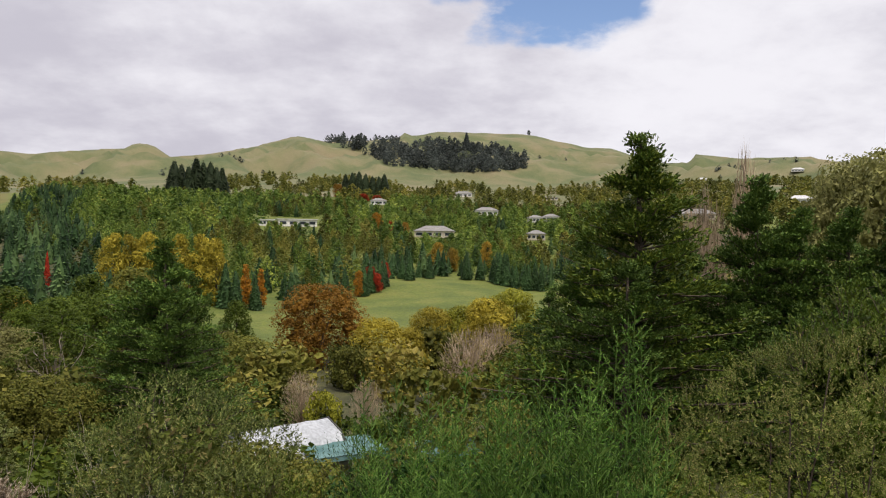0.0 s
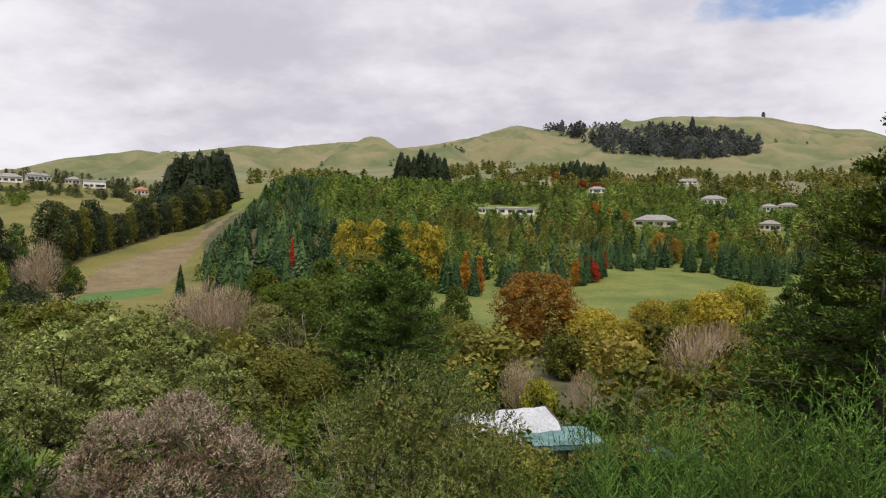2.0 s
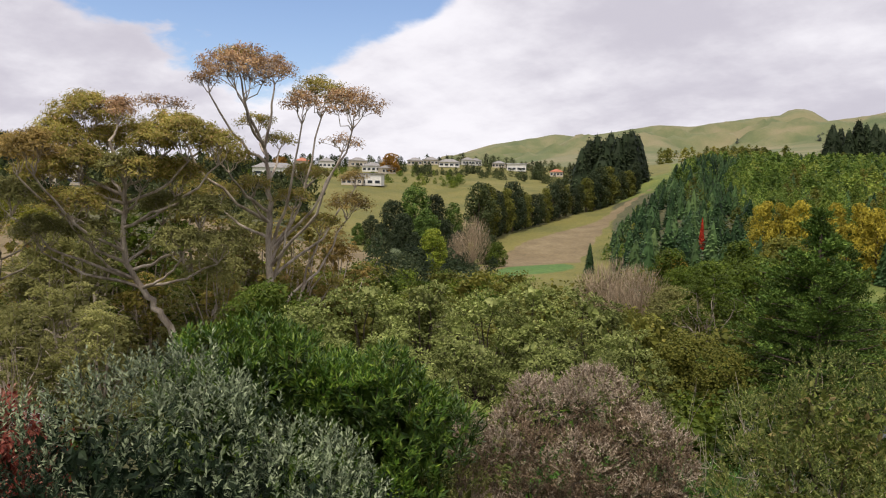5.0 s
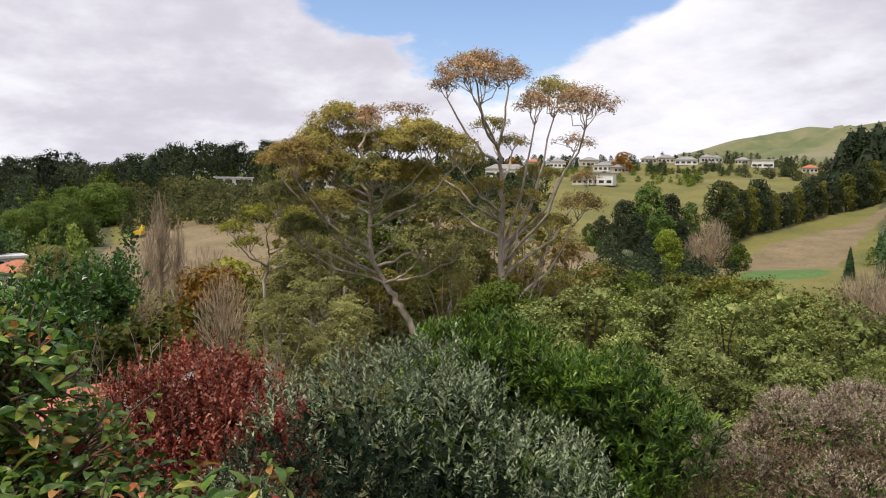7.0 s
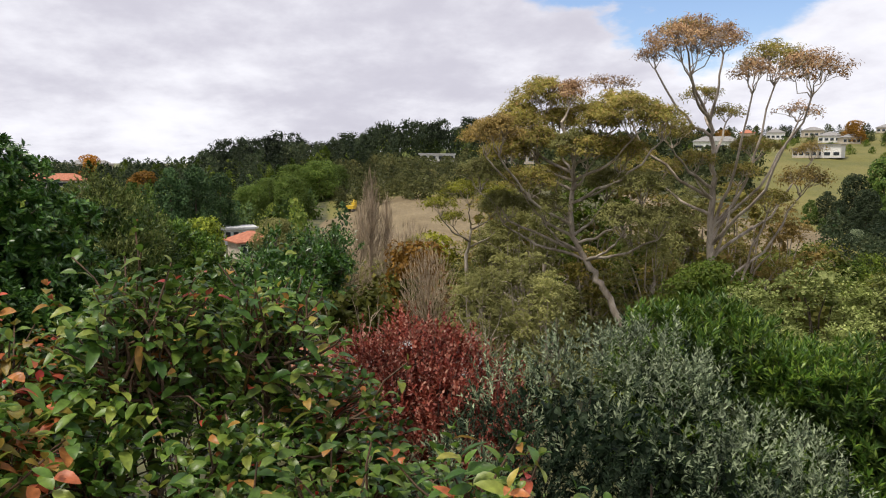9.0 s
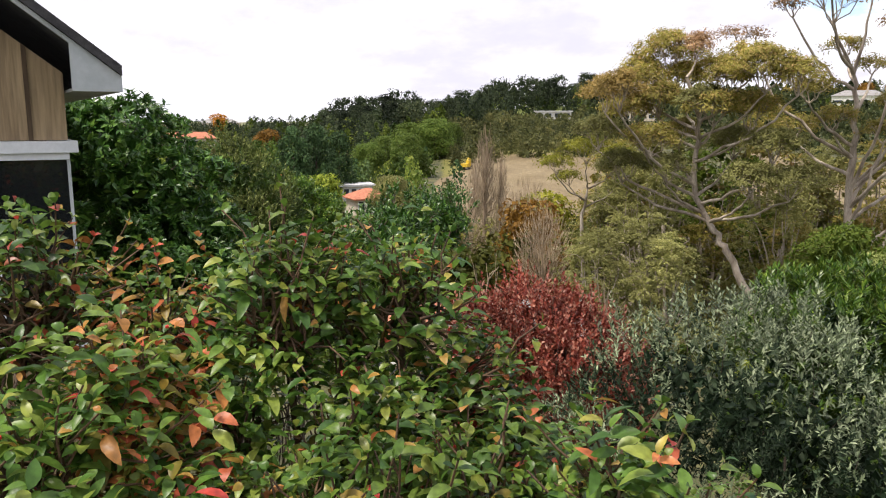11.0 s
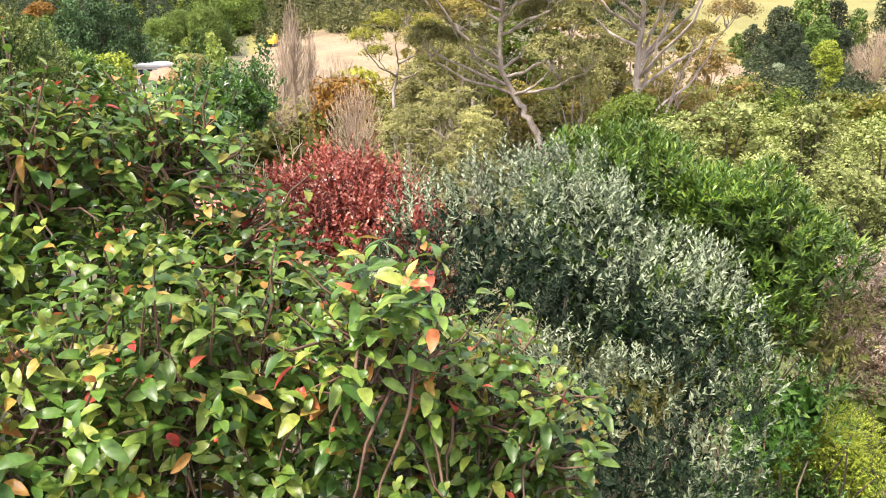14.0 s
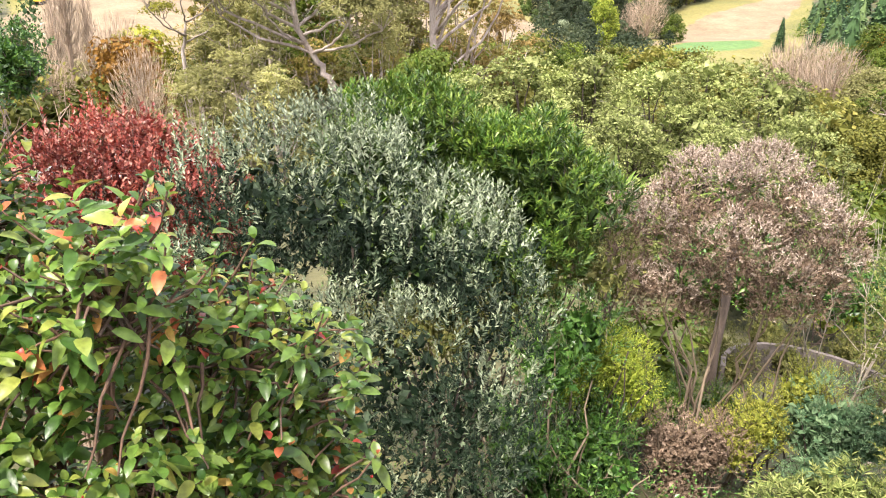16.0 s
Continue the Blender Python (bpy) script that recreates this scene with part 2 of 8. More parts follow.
LEAF = {
    "green": leaf_mat("foliage_green", [(0, (0.045, 0.075, 0.01)), (0.6, (0.085, 0.125, 0.016)), (1, (0.15, 0.185, 0.028))], spread=0.6),
    "forest": leaf_mat("foliage_plantation", [(0, (0.058, 0.105, 0.018)), (0.5, (0.105, 0.16, 0.029)), (1, (0.185, 0.225, 0.045))], patch=0.11, spread=0.7),
    "olive": leaf_mat("foliage_olive", [(0, (0.08, 0.095, 0.018)), (0.5, (0.125, 0.132, 0.025)), (1, (0.2, 0.185, 0.038))], patch=0.13, spread=0.7),
    "conifer": leaf_mat("needles_blue_green", [(0, (0.022, 0.05, 0.018)), (0.5, (0.042, 0.082, 0.028)), (1, (0.075, 0.125, 0.04))], trans=0.1, patch=0.15, spread=0.7),
    "pine": leaf_mat("needles_dark", [(0, (0.028, 0.06, 0.013)), (0.6, (0.068, 0.118, 0.022)), (1, (0.16, 0.215, 0.038))], trans=0.1, spread=0.6),
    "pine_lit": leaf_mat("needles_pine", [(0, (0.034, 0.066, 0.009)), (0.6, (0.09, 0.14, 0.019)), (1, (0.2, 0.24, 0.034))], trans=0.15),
    "dark": leaf_mat("foliage_dark", [(0, (0.030, 0.046, 0.017)), (0.5, (0.052, 0.068, 0.025)), (1, (0.09, 0.10, 0.04))], trans=0.35, patch=0.08, spread=0.4),
    # blue-grey distance haze put into the far trees' leaf colour
    "hazy": leaf_mat("foliage_haze_tint", [(0, (0.062, 0.078, 0.074)), (0.5, (0.09, 0.106, 0.098)), (1, (0.135, 0.148, 0.125))], trans=0.35, patch=0.03, spread=0.7),
    "ridge": leaf_mat("foliage_ridge_wood", [(0, (0.022, 0.036, 0.018)), (0.5, (0.038, 0.055, 0.026)), (1, (0.07, 0.085, 0.04))], trans=0.35, patch=0.06, spread=0.7),
    "scrub": leaf_mat("foliage_ridge_scrub", [(0, (0.05, 0.06, 0.022)), (0.5, (0.08, 0.088, 0.03)), (1, (0.13, 0.125, 0.045))], trans=0.35, patch=0.12, spread=0.7),
    "gold": leaf_mat("foliage_gold", [(0, (0.20, 0.13, 0.015)), (0.5, (0.34, 0.22, 0.03)), (1, (0.46, 0.32, 0.06))], spread=0.5),
    "orange": leaf_mat("foliage_orange", [(0, (0.26, 0.11, 0.012)), (0.5, (0.42, 0.19, 0.02)), (1, (0.55, 0.29, 0.05))], spread=0.5),
    "yellow_green": leaf_mat("foliage_yellow_green", [(0, (0.2, 0.17, 0.018)), (0.5, (0.34, 0.28, 0.032)), (1, (0.47, 0.4, 0.066))], spread=0.5),
    "rust": leaf_mat("foliage_rust", [(0, (0.15, 0.078, 0.012)), (0.5, (0.25, 0.13, 0.02)), (1, (0.34, 0.19, 0.04))], spread=0.5),
    "scarlet": leaf_mat("foliage_scarlet", [(0, (0.20, 0.014, 0.010)), (0.5, (0.33, 0.030, 0.014)), (1, (0.40, 0.10, 0.03))], spread=0.6),
    "wattle": leaf_mat("foliage_wattle", [(0, (0.10, 0.13, 0.03)), (0.5, (0.19, 0.225, 0.064)), (1, (0.36, 0.39, 0.145))], rough=0.6),
    "gum": leaf_mat("foliage_gum", [(0, (0.2, 0.19, 0.038)), (0.5, (0.32, 0.29, 0.068)), (0.85, (0.43, 0.35, 0.115)), (1, (0.46, 0.3, 0.125))], patch=0.35, trans=0.42),
    "gum_rose": leaf_mat("foliage_gum_rose", [(0, (0.2, 0.12, 0.07)), (0.5, (0.33, 0.21, 0.115)), (1, (0.45, 0.31, 0.16))], patch=0.5),
    "gum_rust": leaf_mat("foliage_gum_rust", [(0, (0.16, 0.12, 0.035)), (0.5, (0.27, 0.2, 0.06)), (1, (0.38, 0.27, 0.1))], patch=0.5, trans=0.4),
    "gum_green": leaf_mat("foliage_gum_green", [(0, (0.15, 0.16, 0.05)), (0.5, (0.235, 0.235, 0.08)), (1, (0.34, 0.325, 0.13))], trans=0.42, spread=0.8),
    "lime": leaf_mat("foliage_lime", [(0, (0.13, 0.15, 0.013)), (0.5, (0.235, 0.24, 0.025)), (1, (0.36, 0.34, 0.048))], spread=0.6),
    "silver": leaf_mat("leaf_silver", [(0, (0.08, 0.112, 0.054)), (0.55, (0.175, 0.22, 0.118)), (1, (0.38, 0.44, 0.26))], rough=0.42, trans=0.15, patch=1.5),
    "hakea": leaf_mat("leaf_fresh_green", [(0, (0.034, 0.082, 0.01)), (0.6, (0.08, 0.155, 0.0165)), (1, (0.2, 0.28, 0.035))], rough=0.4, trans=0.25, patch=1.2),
    "glossy": leaf_mat("leaf_glossy", [(0, (0.026, 0.075, 0.011)), (0.6, (0.055, 0.135, 0.02)), (1, (0.14, 0.25, 0.04))], rough=0.32, trans=0.2, patch=0.8),
    "lime_leaf": leaf_mat("leaf_lime", [(0, (0.13, 0.19, 0.02)), (0.5, (0.23, 0.29, 0.033)), (1, (0.38, 0.42, 0.06))], patch=1.5),
    "olive_leaf": leaf_mat("leaf_olive_twigs", [(0, (0.07, 0.085, 0.02)), (0.5, (0.13, 0.14, 0.035)), (1, (0.23, 0.22, 0.07))], patch=1.5),
    # darker copy of the plume leaves, with the inner shade in its colour
    "plume_shade": leaf_mat("leaf_plume_shade", [(0, (0.018, 0.05, 0.012)), (0.5, (0.04, 0.095, 0.022)), (1, (0.09, 0.16, 0.04))], rough=0.5, trans=0.2, patch=0.9),
    "plume": leaf_mat("leaf_plume", [(0, (0.04, 0.11, 0.016)), (0.5, (0.085, 0.19, 0.028)), (1, (0.2, 0.33, 0.06))], rough=0.5, trans=0.25, patch=0.9),
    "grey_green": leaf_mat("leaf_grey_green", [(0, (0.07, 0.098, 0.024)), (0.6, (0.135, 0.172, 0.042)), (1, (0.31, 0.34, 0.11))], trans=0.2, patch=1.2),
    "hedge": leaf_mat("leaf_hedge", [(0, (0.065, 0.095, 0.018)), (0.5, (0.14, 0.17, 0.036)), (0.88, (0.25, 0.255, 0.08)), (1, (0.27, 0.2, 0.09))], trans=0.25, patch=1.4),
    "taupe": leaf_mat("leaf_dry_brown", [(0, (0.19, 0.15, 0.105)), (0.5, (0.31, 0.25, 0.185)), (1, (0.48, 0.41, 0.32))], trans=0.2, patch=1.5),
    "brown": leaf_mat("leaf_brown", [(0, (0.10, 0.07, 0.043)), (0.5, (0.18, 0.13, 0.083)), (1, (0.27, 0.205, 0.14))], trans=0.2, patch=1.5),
    "sulphur": leaf_mat("leaf_yellow", [(0, (0.15, 0.18, 0.024)), (0.5, (0.25, 0.275, 0.038)), (1, (0.40, 0.40, 0.07))], trans=0.3, patch=1.5),
    "crimson": leaf_mat("leaf_crimson", [(0, (0.13, 0.025, 0.016)), (0.5, (0.27, 0.055, 0.034)), (0.8, (0.39, 0.13, 0.08)), (1, (0.5, 0.27, 0.19))], rough=0.42, trans=0.3, patch=1.6),
    "twig": leaf_mat("bare_twigs", [(0, (0.24, 0.18, 0.115)), (0.5, (0.36, 0.28, 0.19)), (1, (0.48, 0.39, 0.28))], trans=0.0),
    # dark lower leaves of the silver shrub, deepened to carry its shade
    "old_shaded_silver": leaf_mat("leaf_dark_grey_green", [(0, (0.008, 0.019, 0.008)), (0.6, (0.018, 0.034, 0.015)), (1, (0.055, 0.08, 0.042))], rough=0.55, trans=0.12, patch=1.5),
    # dark lower leaves, deepened so their colour also carries the fresh shrub's shade
    "old_shaded_green": leaf_mat("leaf_dark_green", [(0, (0.024, 0.056, 0.009)), (0.6, (0.052, 0.10, 0.014)), (1, (0.115, 0.165, 0.027))], rough=0.42, trans=0.2, patch=1.2),
    "young_twig": leaf_mat("twig_light_green", [(0, (0.06, 0.13, 0.022)), (1, (0.15, 0.235, 0.05))], trans=0.0),
    "teal": leaf_mat("leaf_blue_green", [(0, (0.055, 0.115, 0.05)), (0.5, (0.12, 0.21, 0.095)), (1, (0.24, 0.35, 0.17))], patch=1.5),
}
DOG = [(0, (0.034, 0.085, 0.014)), (0.4, (0.085, 0.165, 0.023)), (0.75, (0.15, 0.225, 0.034)), (0.93, (0.23, 0.26, 0.045)), (0.965, (0.44, 0.23, 0.055)), (0.99, (0.44, 0.09, 0.05)), (1, (0.46, 0.05, 0.04))]
LEAF["dogwood"] = leaf_mat("leaf_dogwood", DOG, rough=0.38, trans=0.36, patch=1.6, vein=True)
TURN = [(0, (0.13, 0.12, 0.02)), (0.35, (0.26, 0.17, 0.03)), (0.7, (0.36, 0.12, 0.04)), (1, (0.4, 0.07, 0.04))]
LEAF["dogwood_turning"] = leaf_mat("leaf_dogwood_turning", TURN, rough=0.42, trans=0.32, patch=1.6, vein=True)
LEAF["dogwood_single"] = leaf_mat("leaf_dogwood_near", DOG, rough=0.38, trans=0.36, patch=1.6, single=True, vein=True)

BARK = mixed_mat("bark_brown", (0.035, 0.026, 0.018), (0.12, 0.09, 0.065), 7, stretch=(1, 1, 0.25), bump=0.6)
BARK_GUM = mixed_mat("bark_pale_gum", (0.20, 0.16, 0.12), (0.52, 0.45, 0.37), 2.2, stretch=(1, 1, 0.3), bump=0.3)
BARK_GREY = mixed_mat("bark_grey_twigs", (0.22, 0.16, 0.105), (0.40, 0.31, 0.215), 3, stretch=(1, 1, 0.3), bump=0.3)
BARK_TWIG = mixed_mat("bark_brown_twigs", (0.10, 0.075, 0.045), (0.25, 0.195, 0.125), 3, stretch=(1, 1, 0.3), bump=0.3)
BARK_DEAD = mixed_mat("bark_bleached", (0.20, 0.17, 0.12), (0.42, 0.37, 0.28), 5, stretch=(1, 1, 0.3), bump=0.3)
STEM = mixed_mat("stem_dogwood", (0.045, 0.030, 0.018), (0.15, 0.085, 0.045), 14, bump=0.3)


def ground_mat():
    """Undergrowth, with the other covers laid over it where the land's own attributes say, their borders broken up."""
    m, n, l, b = material("land_cover")
    geo = n.new("ShaderNodeNewGeometry")

    def noise_at(scale, detail=8):
        q = n.new("ShaderNodeTexNoise")
        q.inputs["Scale"].default_value, q.inputs["Detail"].default_value, q.inputs["Roughness"].default_value = scale, detail, 0.6
        l.new(geo.outputs["Position"], q.inputs["Vector"])
        return q.outputs[0]

    def cover(scale, cols):
        r = n.new("ShaderNodeValToRGB")
        stops(r, cols)
        l.new(noise_at(scale), r.inputs[0])
        return r.outputs[0]
    edge = noise_at(0.16, 6)
    col = cover(0.5, [(0.3, (0.022, 0.028, 0.010)), (0.7, (0.10, 0.095, 0.032))])
    for name, scale, cols in (
            ("meadow", 0.11, [(0.3, (0.07, 0.1, 0.013)), (0.5, (0.108, 0.136, 0.019)), (0.7, (0.155, 0.165, 0.03))]),
            ("dry", 0.05, [(0.3, (0.082, 0.086, 0.015)), (0.5, (0.128, 0.12, 0.022)), (0.7, (0.165, 0.142, 0.035))]),
            ("hill", 0.011, [(0.32, (0.072, 0.098, 0.034)), (0.45, (0.112, 0.126, 0.05)), (0.56, (0.165, 0.155, 0.075)), (0.7, (0.205, 0.168, 0.096))]),
            ("sand", 0.13, [(0.3, (0.115, 0.084, 0.04)), (0.5, (0.16, 0.12, 0.06)), (0.7, (0.205, 0.16, 0.086))]),
            ("fresh", 0.3, [(0.3, (0.045, 0.11, 0.016)), (0.7, (0.085, 0.15, 0.03))])):
        at = n.new("ShaderNodeAttribute")
        at.attribute_name = name
        ad, mr, mx = n.new("ShaderNodeMath"), n.new("ShaderNodeMapRange"), n.new("ShaderNodeMix")
        ad.operation = "MULTIPLY_ADD"
        l.new(edge, ad.inputs[0])
        ad.inputs[1].default_value = 0.5
        l.new(at.outputs["Fac"], ad.inputs[2])
        mr.inputs[1].default_value, mr.inputs[2].default_value = 0.68, 0.86
        l.new(ad.outputs[0], mr.inputs[0])
        mx.data_type = "RGBA"
        l.new(mr.outputs[0], mx.inputs[0])
        l.new(col, mx.inputs[6])
        l.new(cover(scale, cols), mx.inputs[7])
        col = mx.outputs[2]
    fm, mx = n.new("ShaderNodeMapRange"), n.new("ShaderNodeMix")
    tuft = noise_at(1.3, 6)
    fm.inputs[1].default_value, fm.inputs[2].default_value, fm.inputs[3].default_value, fm.inputs[4].default_value = 0.3, 0.7, 0.72, 1.28
    l.new(tuft, fm.inputs[0])
    mx.data_type, mx.blend_type = "RGBA", "MULTIPLY"
    mx.inputs[0].default_value = 1
    l.new(col, mx.inputs[6])
    l.new(fm.outputs[0], mx.inputs[7])
    l.new(mx.outputs[2], b.inputs["Base Color"])
    b.inputs["Roughness"].default_value = 0.9
    bp = n.new("ShaderNodeBump")
    bp.inputs["Strength"].default_value, bp.inputs["Distance"].default_value = 0.6, 0.25
    l.new(tuft, bp.inputs["Height"])
    l.new(bp.outputs[0], b.inputs["Normal"])
    return m


GROUND = ground_mat()
WHITE = mixed_mat("white_weatherboard", (0.62, 0.60, 0.56), (0.80, 0.79, 0.76), 2.0, bump=0.1)
CREAM = mixed_mat("cream_render", (0.46, 0.40, 0.32), (0.62, 0.55, 0.45), 2.0, bump=0.1)
ROOF_GREY = mixed_mat("grey_roof", (0.16, 0.155, 0.15), (0.30, 0.29, 0.28), 1.5, bump=0.2)
ROOF_PALE = mixed_mat("pale_roof", (0.42, 0.42, 0.43), (0.66, 0.66, 0.66), 1.5, bump=0.15)
ROOF_RED = mixed_mat("terracotta_roof", (0.30, 0.10, 0.055), (0.45, 0.18, 0.10), 2.0, bump=0.25)
ROOF_DARK = mixed_mat("dark_shingle", (0.025, 0.025, 0.028), (0.065, 0.063, 0.066), 12, bump=0.5)
CEDAR = mixed_mat("weathered_cedar", (0.19, 0.13, 0.07), (0.40, 0.30, 0.175), 5, 8, stretch=(1, 1, 0.08), bump=0.35, rough=0.75)
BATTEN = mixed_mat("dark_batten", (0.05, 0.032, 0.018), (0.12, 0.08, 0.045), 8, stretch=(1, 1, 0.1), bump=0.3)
FRAME = mixed_mat("white_painted_frame", (0.60, 0.63, 0.66), (0.76, 0.78, 0.80), 4, bump=0.05, rough=0.45, fine=(0.94, 1.05))
FASCIA = mixed_mat("pale_grey_fascia", (0.36, 0.40, 0.41), (0.50, 0.53, 0.54), 3, bump=0.05, rough=0.6, fine=(0.94, 1.05))
TIMBER = mixed_mat("grey_timber", (0.06, 0.052, 0.044), (0.14, 0.12, 0.10), 9, stretch=(1, 1, 1), bump=0.4)
YELLOW = mixed_mat("yellow_paint", (0.50, 0.33, 0.02), (0.66, 0.46, 0.04), 3, bump=0.05, rough=0.5)
DARKMETAL = mixed_mat("dark_steel", (0.03, 0.03, 0.03), (0.09, 0.085, 0.08), 6, bump=0.2, rough=0.6)
FILM = mixed_mat("white_tunnel_film", (0.34, 0.36, 0.39), (0.48, 0.50, 0.53), 1.1, bump=0.25, rough=0.4, dist=0.08)
NET = mixed_mat("blue_green_net", (0.06, 0.14, 0.135), (0.14, 0.25, 0.24), 1.6, bump=0.3, rough=0.7)
RED = mixed_mat("red_berry", (0.45, 0.02, 0.02), (0.62, 0.05, 0.03), 20, bump=0, rough=0.35)
glass_m, gn, gl, gb = material("window_glass")
gb.inputs["Base Color"].default_value = (0.012, 0.014, 0.015, 1)
gb.inputs["Roughness"].default_value, gb.inputs["IOR"].default_value = 0.03, 1.5
pane_m, gn, gl, gb = material("far_window")
gb.inputs["Base Color"].default_value = (0.03, 0.036, 0.045, 1)
gb.inputs["Roughness"].default_value = 0.1


# ---- mesh helpers ----
def unit(a):
    return a / np.maximum(np.linalg.norm(a, axis=-1, keepdims=True), 1e-9)


def mesh_of(name, pieces, mats, smooth=False, slots=None):
    """One mesh from (vertices, faces) arrays; faces of each piece have one size."""
    pieces = [(v, f) for v, f in pieces if len(f)]
    me = bpy.data.meshes.new(name)
    n, vs, loops, sizes = 0, [], [], []
    for v, f in pieces:
        vs.append(v)
        loops.append((f + n).ravel())
        sizes.append(np.full(len(f), f.shape[1]))
        n += len(v)
    vs, loops, sizes = np.concatenate(vs), np.concatenate(loops), np.concatenate(sizes)
    me.vertices.add(len(vs))
    me.vertices.foreach_set("co", vs.astype(np.float32).ravel())
    me.loops.add(len(loops))
    me.loops.foreach_set("vertex_index", loops.astype(np.int32))
    me.polygons.add(len(sizes))
    me.polygons.foreach_set("loop_start", np.concatenate([[0], np.cumsum(sizes)[:-1]]).astype(np.int32))
    if slots is not None:
        me.polygons.foreach_set("material_index", slots.astype(np.int32))
    me.polygons.foreach_set("use_smooth", np.full(len(sizes), bool(smooth)))
    me.update(calc_edges=True)
    for m in mats if isinstance(mats, (list, tuple)) else [mats]:
        me.materials.append(m)
    return me


def piece(name, me, parent=None, label="", mat=None):
    ob = new(name, me)
    ob.parent = parent
    if mat:
        ob.material_slots[0].link = "OBJECT"
        ob.material_slots[0].material = mat
    if label:
        ob["label"] = label
    return ob


def quad_leaves(c, d, nrm, ln, wd, fold=0.18):
    """Folded pointed leaves: base c, axis d, face nrm."""
    s = unit(np.cross(d, nrm))
    nn = np.cross(s, d)
    ln, wd = np.broadcast_to(ln, len(c))[:, None], np.broadcast_to(wd, len(c))[:, None]
    mid = c + d * ln * 0.45 + nn * wd * fold
    v = np.stack([c, mid + s * wd / 2, c + d * ln, mid - s * wd / 2], 1).reshape(-1, 3)
    return v, np.arange(len(v)).reshape(-1, 4)


def blade_leaves(c, d, nrm, ln, wd, droop=0.35):
    """Broad leaves with a midrib, folded and drooping."""
    s = unit(np.cross(d, nrm))
    nn = np.cross(s, d)
    ln, wd, droop = (np.broadcast_to(q, len(c))[:, None] for q in (ln, wd, droop))
    down = np.array([0, 0, -1.0])

    def at(t):
        return c + d * ln * t + down * droop * ln * t * t
    m = [at(t) for t in (0, 0.16, 0.4, 0.66, 0.88, 1.0)]
    left, right = [], []
    for k, w in ((1, 0.31), (2, 0.5), (3, 0.47), (4, 0.25)):
        for side, sgn in ((left, 1), (right, -1)):
            side.append(m[k] + s * wd * w * sgn + nn * wd * 0.36 * w)
    v = np.stack(m + left + right, 1)
    f = [(0, 1, 6), (4, 5, 9), (0, 10, 1), (4, 13, 5)]
    for k in (1, 2, 3):
        f += [(k, k + 1, k + 6), (k, k + 6, k + 5), (k, k + 10, k + 1), (k, k + 9, k + 10)]
    return v.reshape(-1, 3), (np.arange(len(c))[:, None, None] * 14 + np.array(f)).reshape(-1, 3)


def tube(pts, radii, sides=6):
    pts = np.asarray(pts, float)
    radii = np.broadcast_to(np.asarray(radii, float), len(pts))
    t = unit(np.gradient(pts, axis=0))
    ref = np.array([0.31, 0.95, 0.05])
    a = unit(np.cross(t, ref))
    b = np.cross(t, a)
    ang = np.arange(sides) * 2 * np.pi / sides
    v = pts[:, None] + radii[:, None, None] * (np.cos(ang)[None, :, None] * a[:, None] + np.sin(ang)[None, :, None] * b[:, None])
    k, j = np.meshgrid(np.arange(len(pts) - 1), np.arange(sides), indexing="ij")
    j2 = (j + 1) % sides
    f = np.stack([k * sides + j, k * sides + j2, (k + 1) * sides + j2, (k + 1) * sides + j], -1).reshape(-1, 4)
    return v.reshape(-1, 3), f


def limb(rng, a, b, r0, r1, n=5, wob=0.08, sides=5, sag=0.0):
    """A crooked tapering limb from a to b."""
    a, b = np.asarray(a, float), np.asarray(b, float)
    t = np.linspace(0, 1, n)[:, None]
    ln = np.linalg.norm(b - a)
    p = a + (b - a) * t + rng.normal(0, wob * ln, (n, 3)) * np.sin(t * np.pi) * 0.6
    p[:, 2] += sag * ln * np.sin(t[:, 0] * np.pi)
    return tube(p, r0 + (r1 - r0) * t[:, 0], sides), p


def sphere_dirs(rng, n, up=0.0):
    u = unit(rng.normal(size=(n, 3)))
    u[:, 2] += up
    return unit(u)


def puffs(rng, centres, rho, per, ln, wd, up=0.25, squash=0.8, loose=0.8, inner=0.55, out=None):
    """Leaves on the shells of many small clumps."""
    c = np.repeat(np.asarray(centres, float), per, 0)
    rho = np.repeat(np.broadcast_to(rho, len(centres)), per)[:, None]
    u = sphere_dirs(rng, len(c), up)
    p = c + u * rho * (inner + (1 - inner) * rng.random((len(c), 1))) * np.array([1, 1, squash])
    if out is not None:
        u = u + 1.0 * np.repeat(unit(out), per, 0)
    nrm = unit(u + loose * rng.normal(size=u.shape) * 0.55 + np.array([0, 0, 0.25]))
    d = unit(np.cross(nrm, rng.normal(size=u.shape)))
    k = 0.7 + 0.6 * rng.random(len(c))
    return quad_leaves(p, d, nrm, ln * k, wd * k)


def P(az, r, z=0.0):
    a = radians(az)
    return np.array([-math.sin(a) * r, math.cos(a) * r, z])


def box(x0, x1, y0, y1, z0, z1):
    v = np.array([(x, y, z) for x in (x0, x1) for y in (y0, y1) for z in (z0, z1)], float)
    f = np.array([(0, 1, 3, 2), (4, 6, 7, 5), (0, 4, 5, 1), (2, 3, 7, 6), (0, 2, 6, 4), (1, 5, 7, 3)])
    return v, f


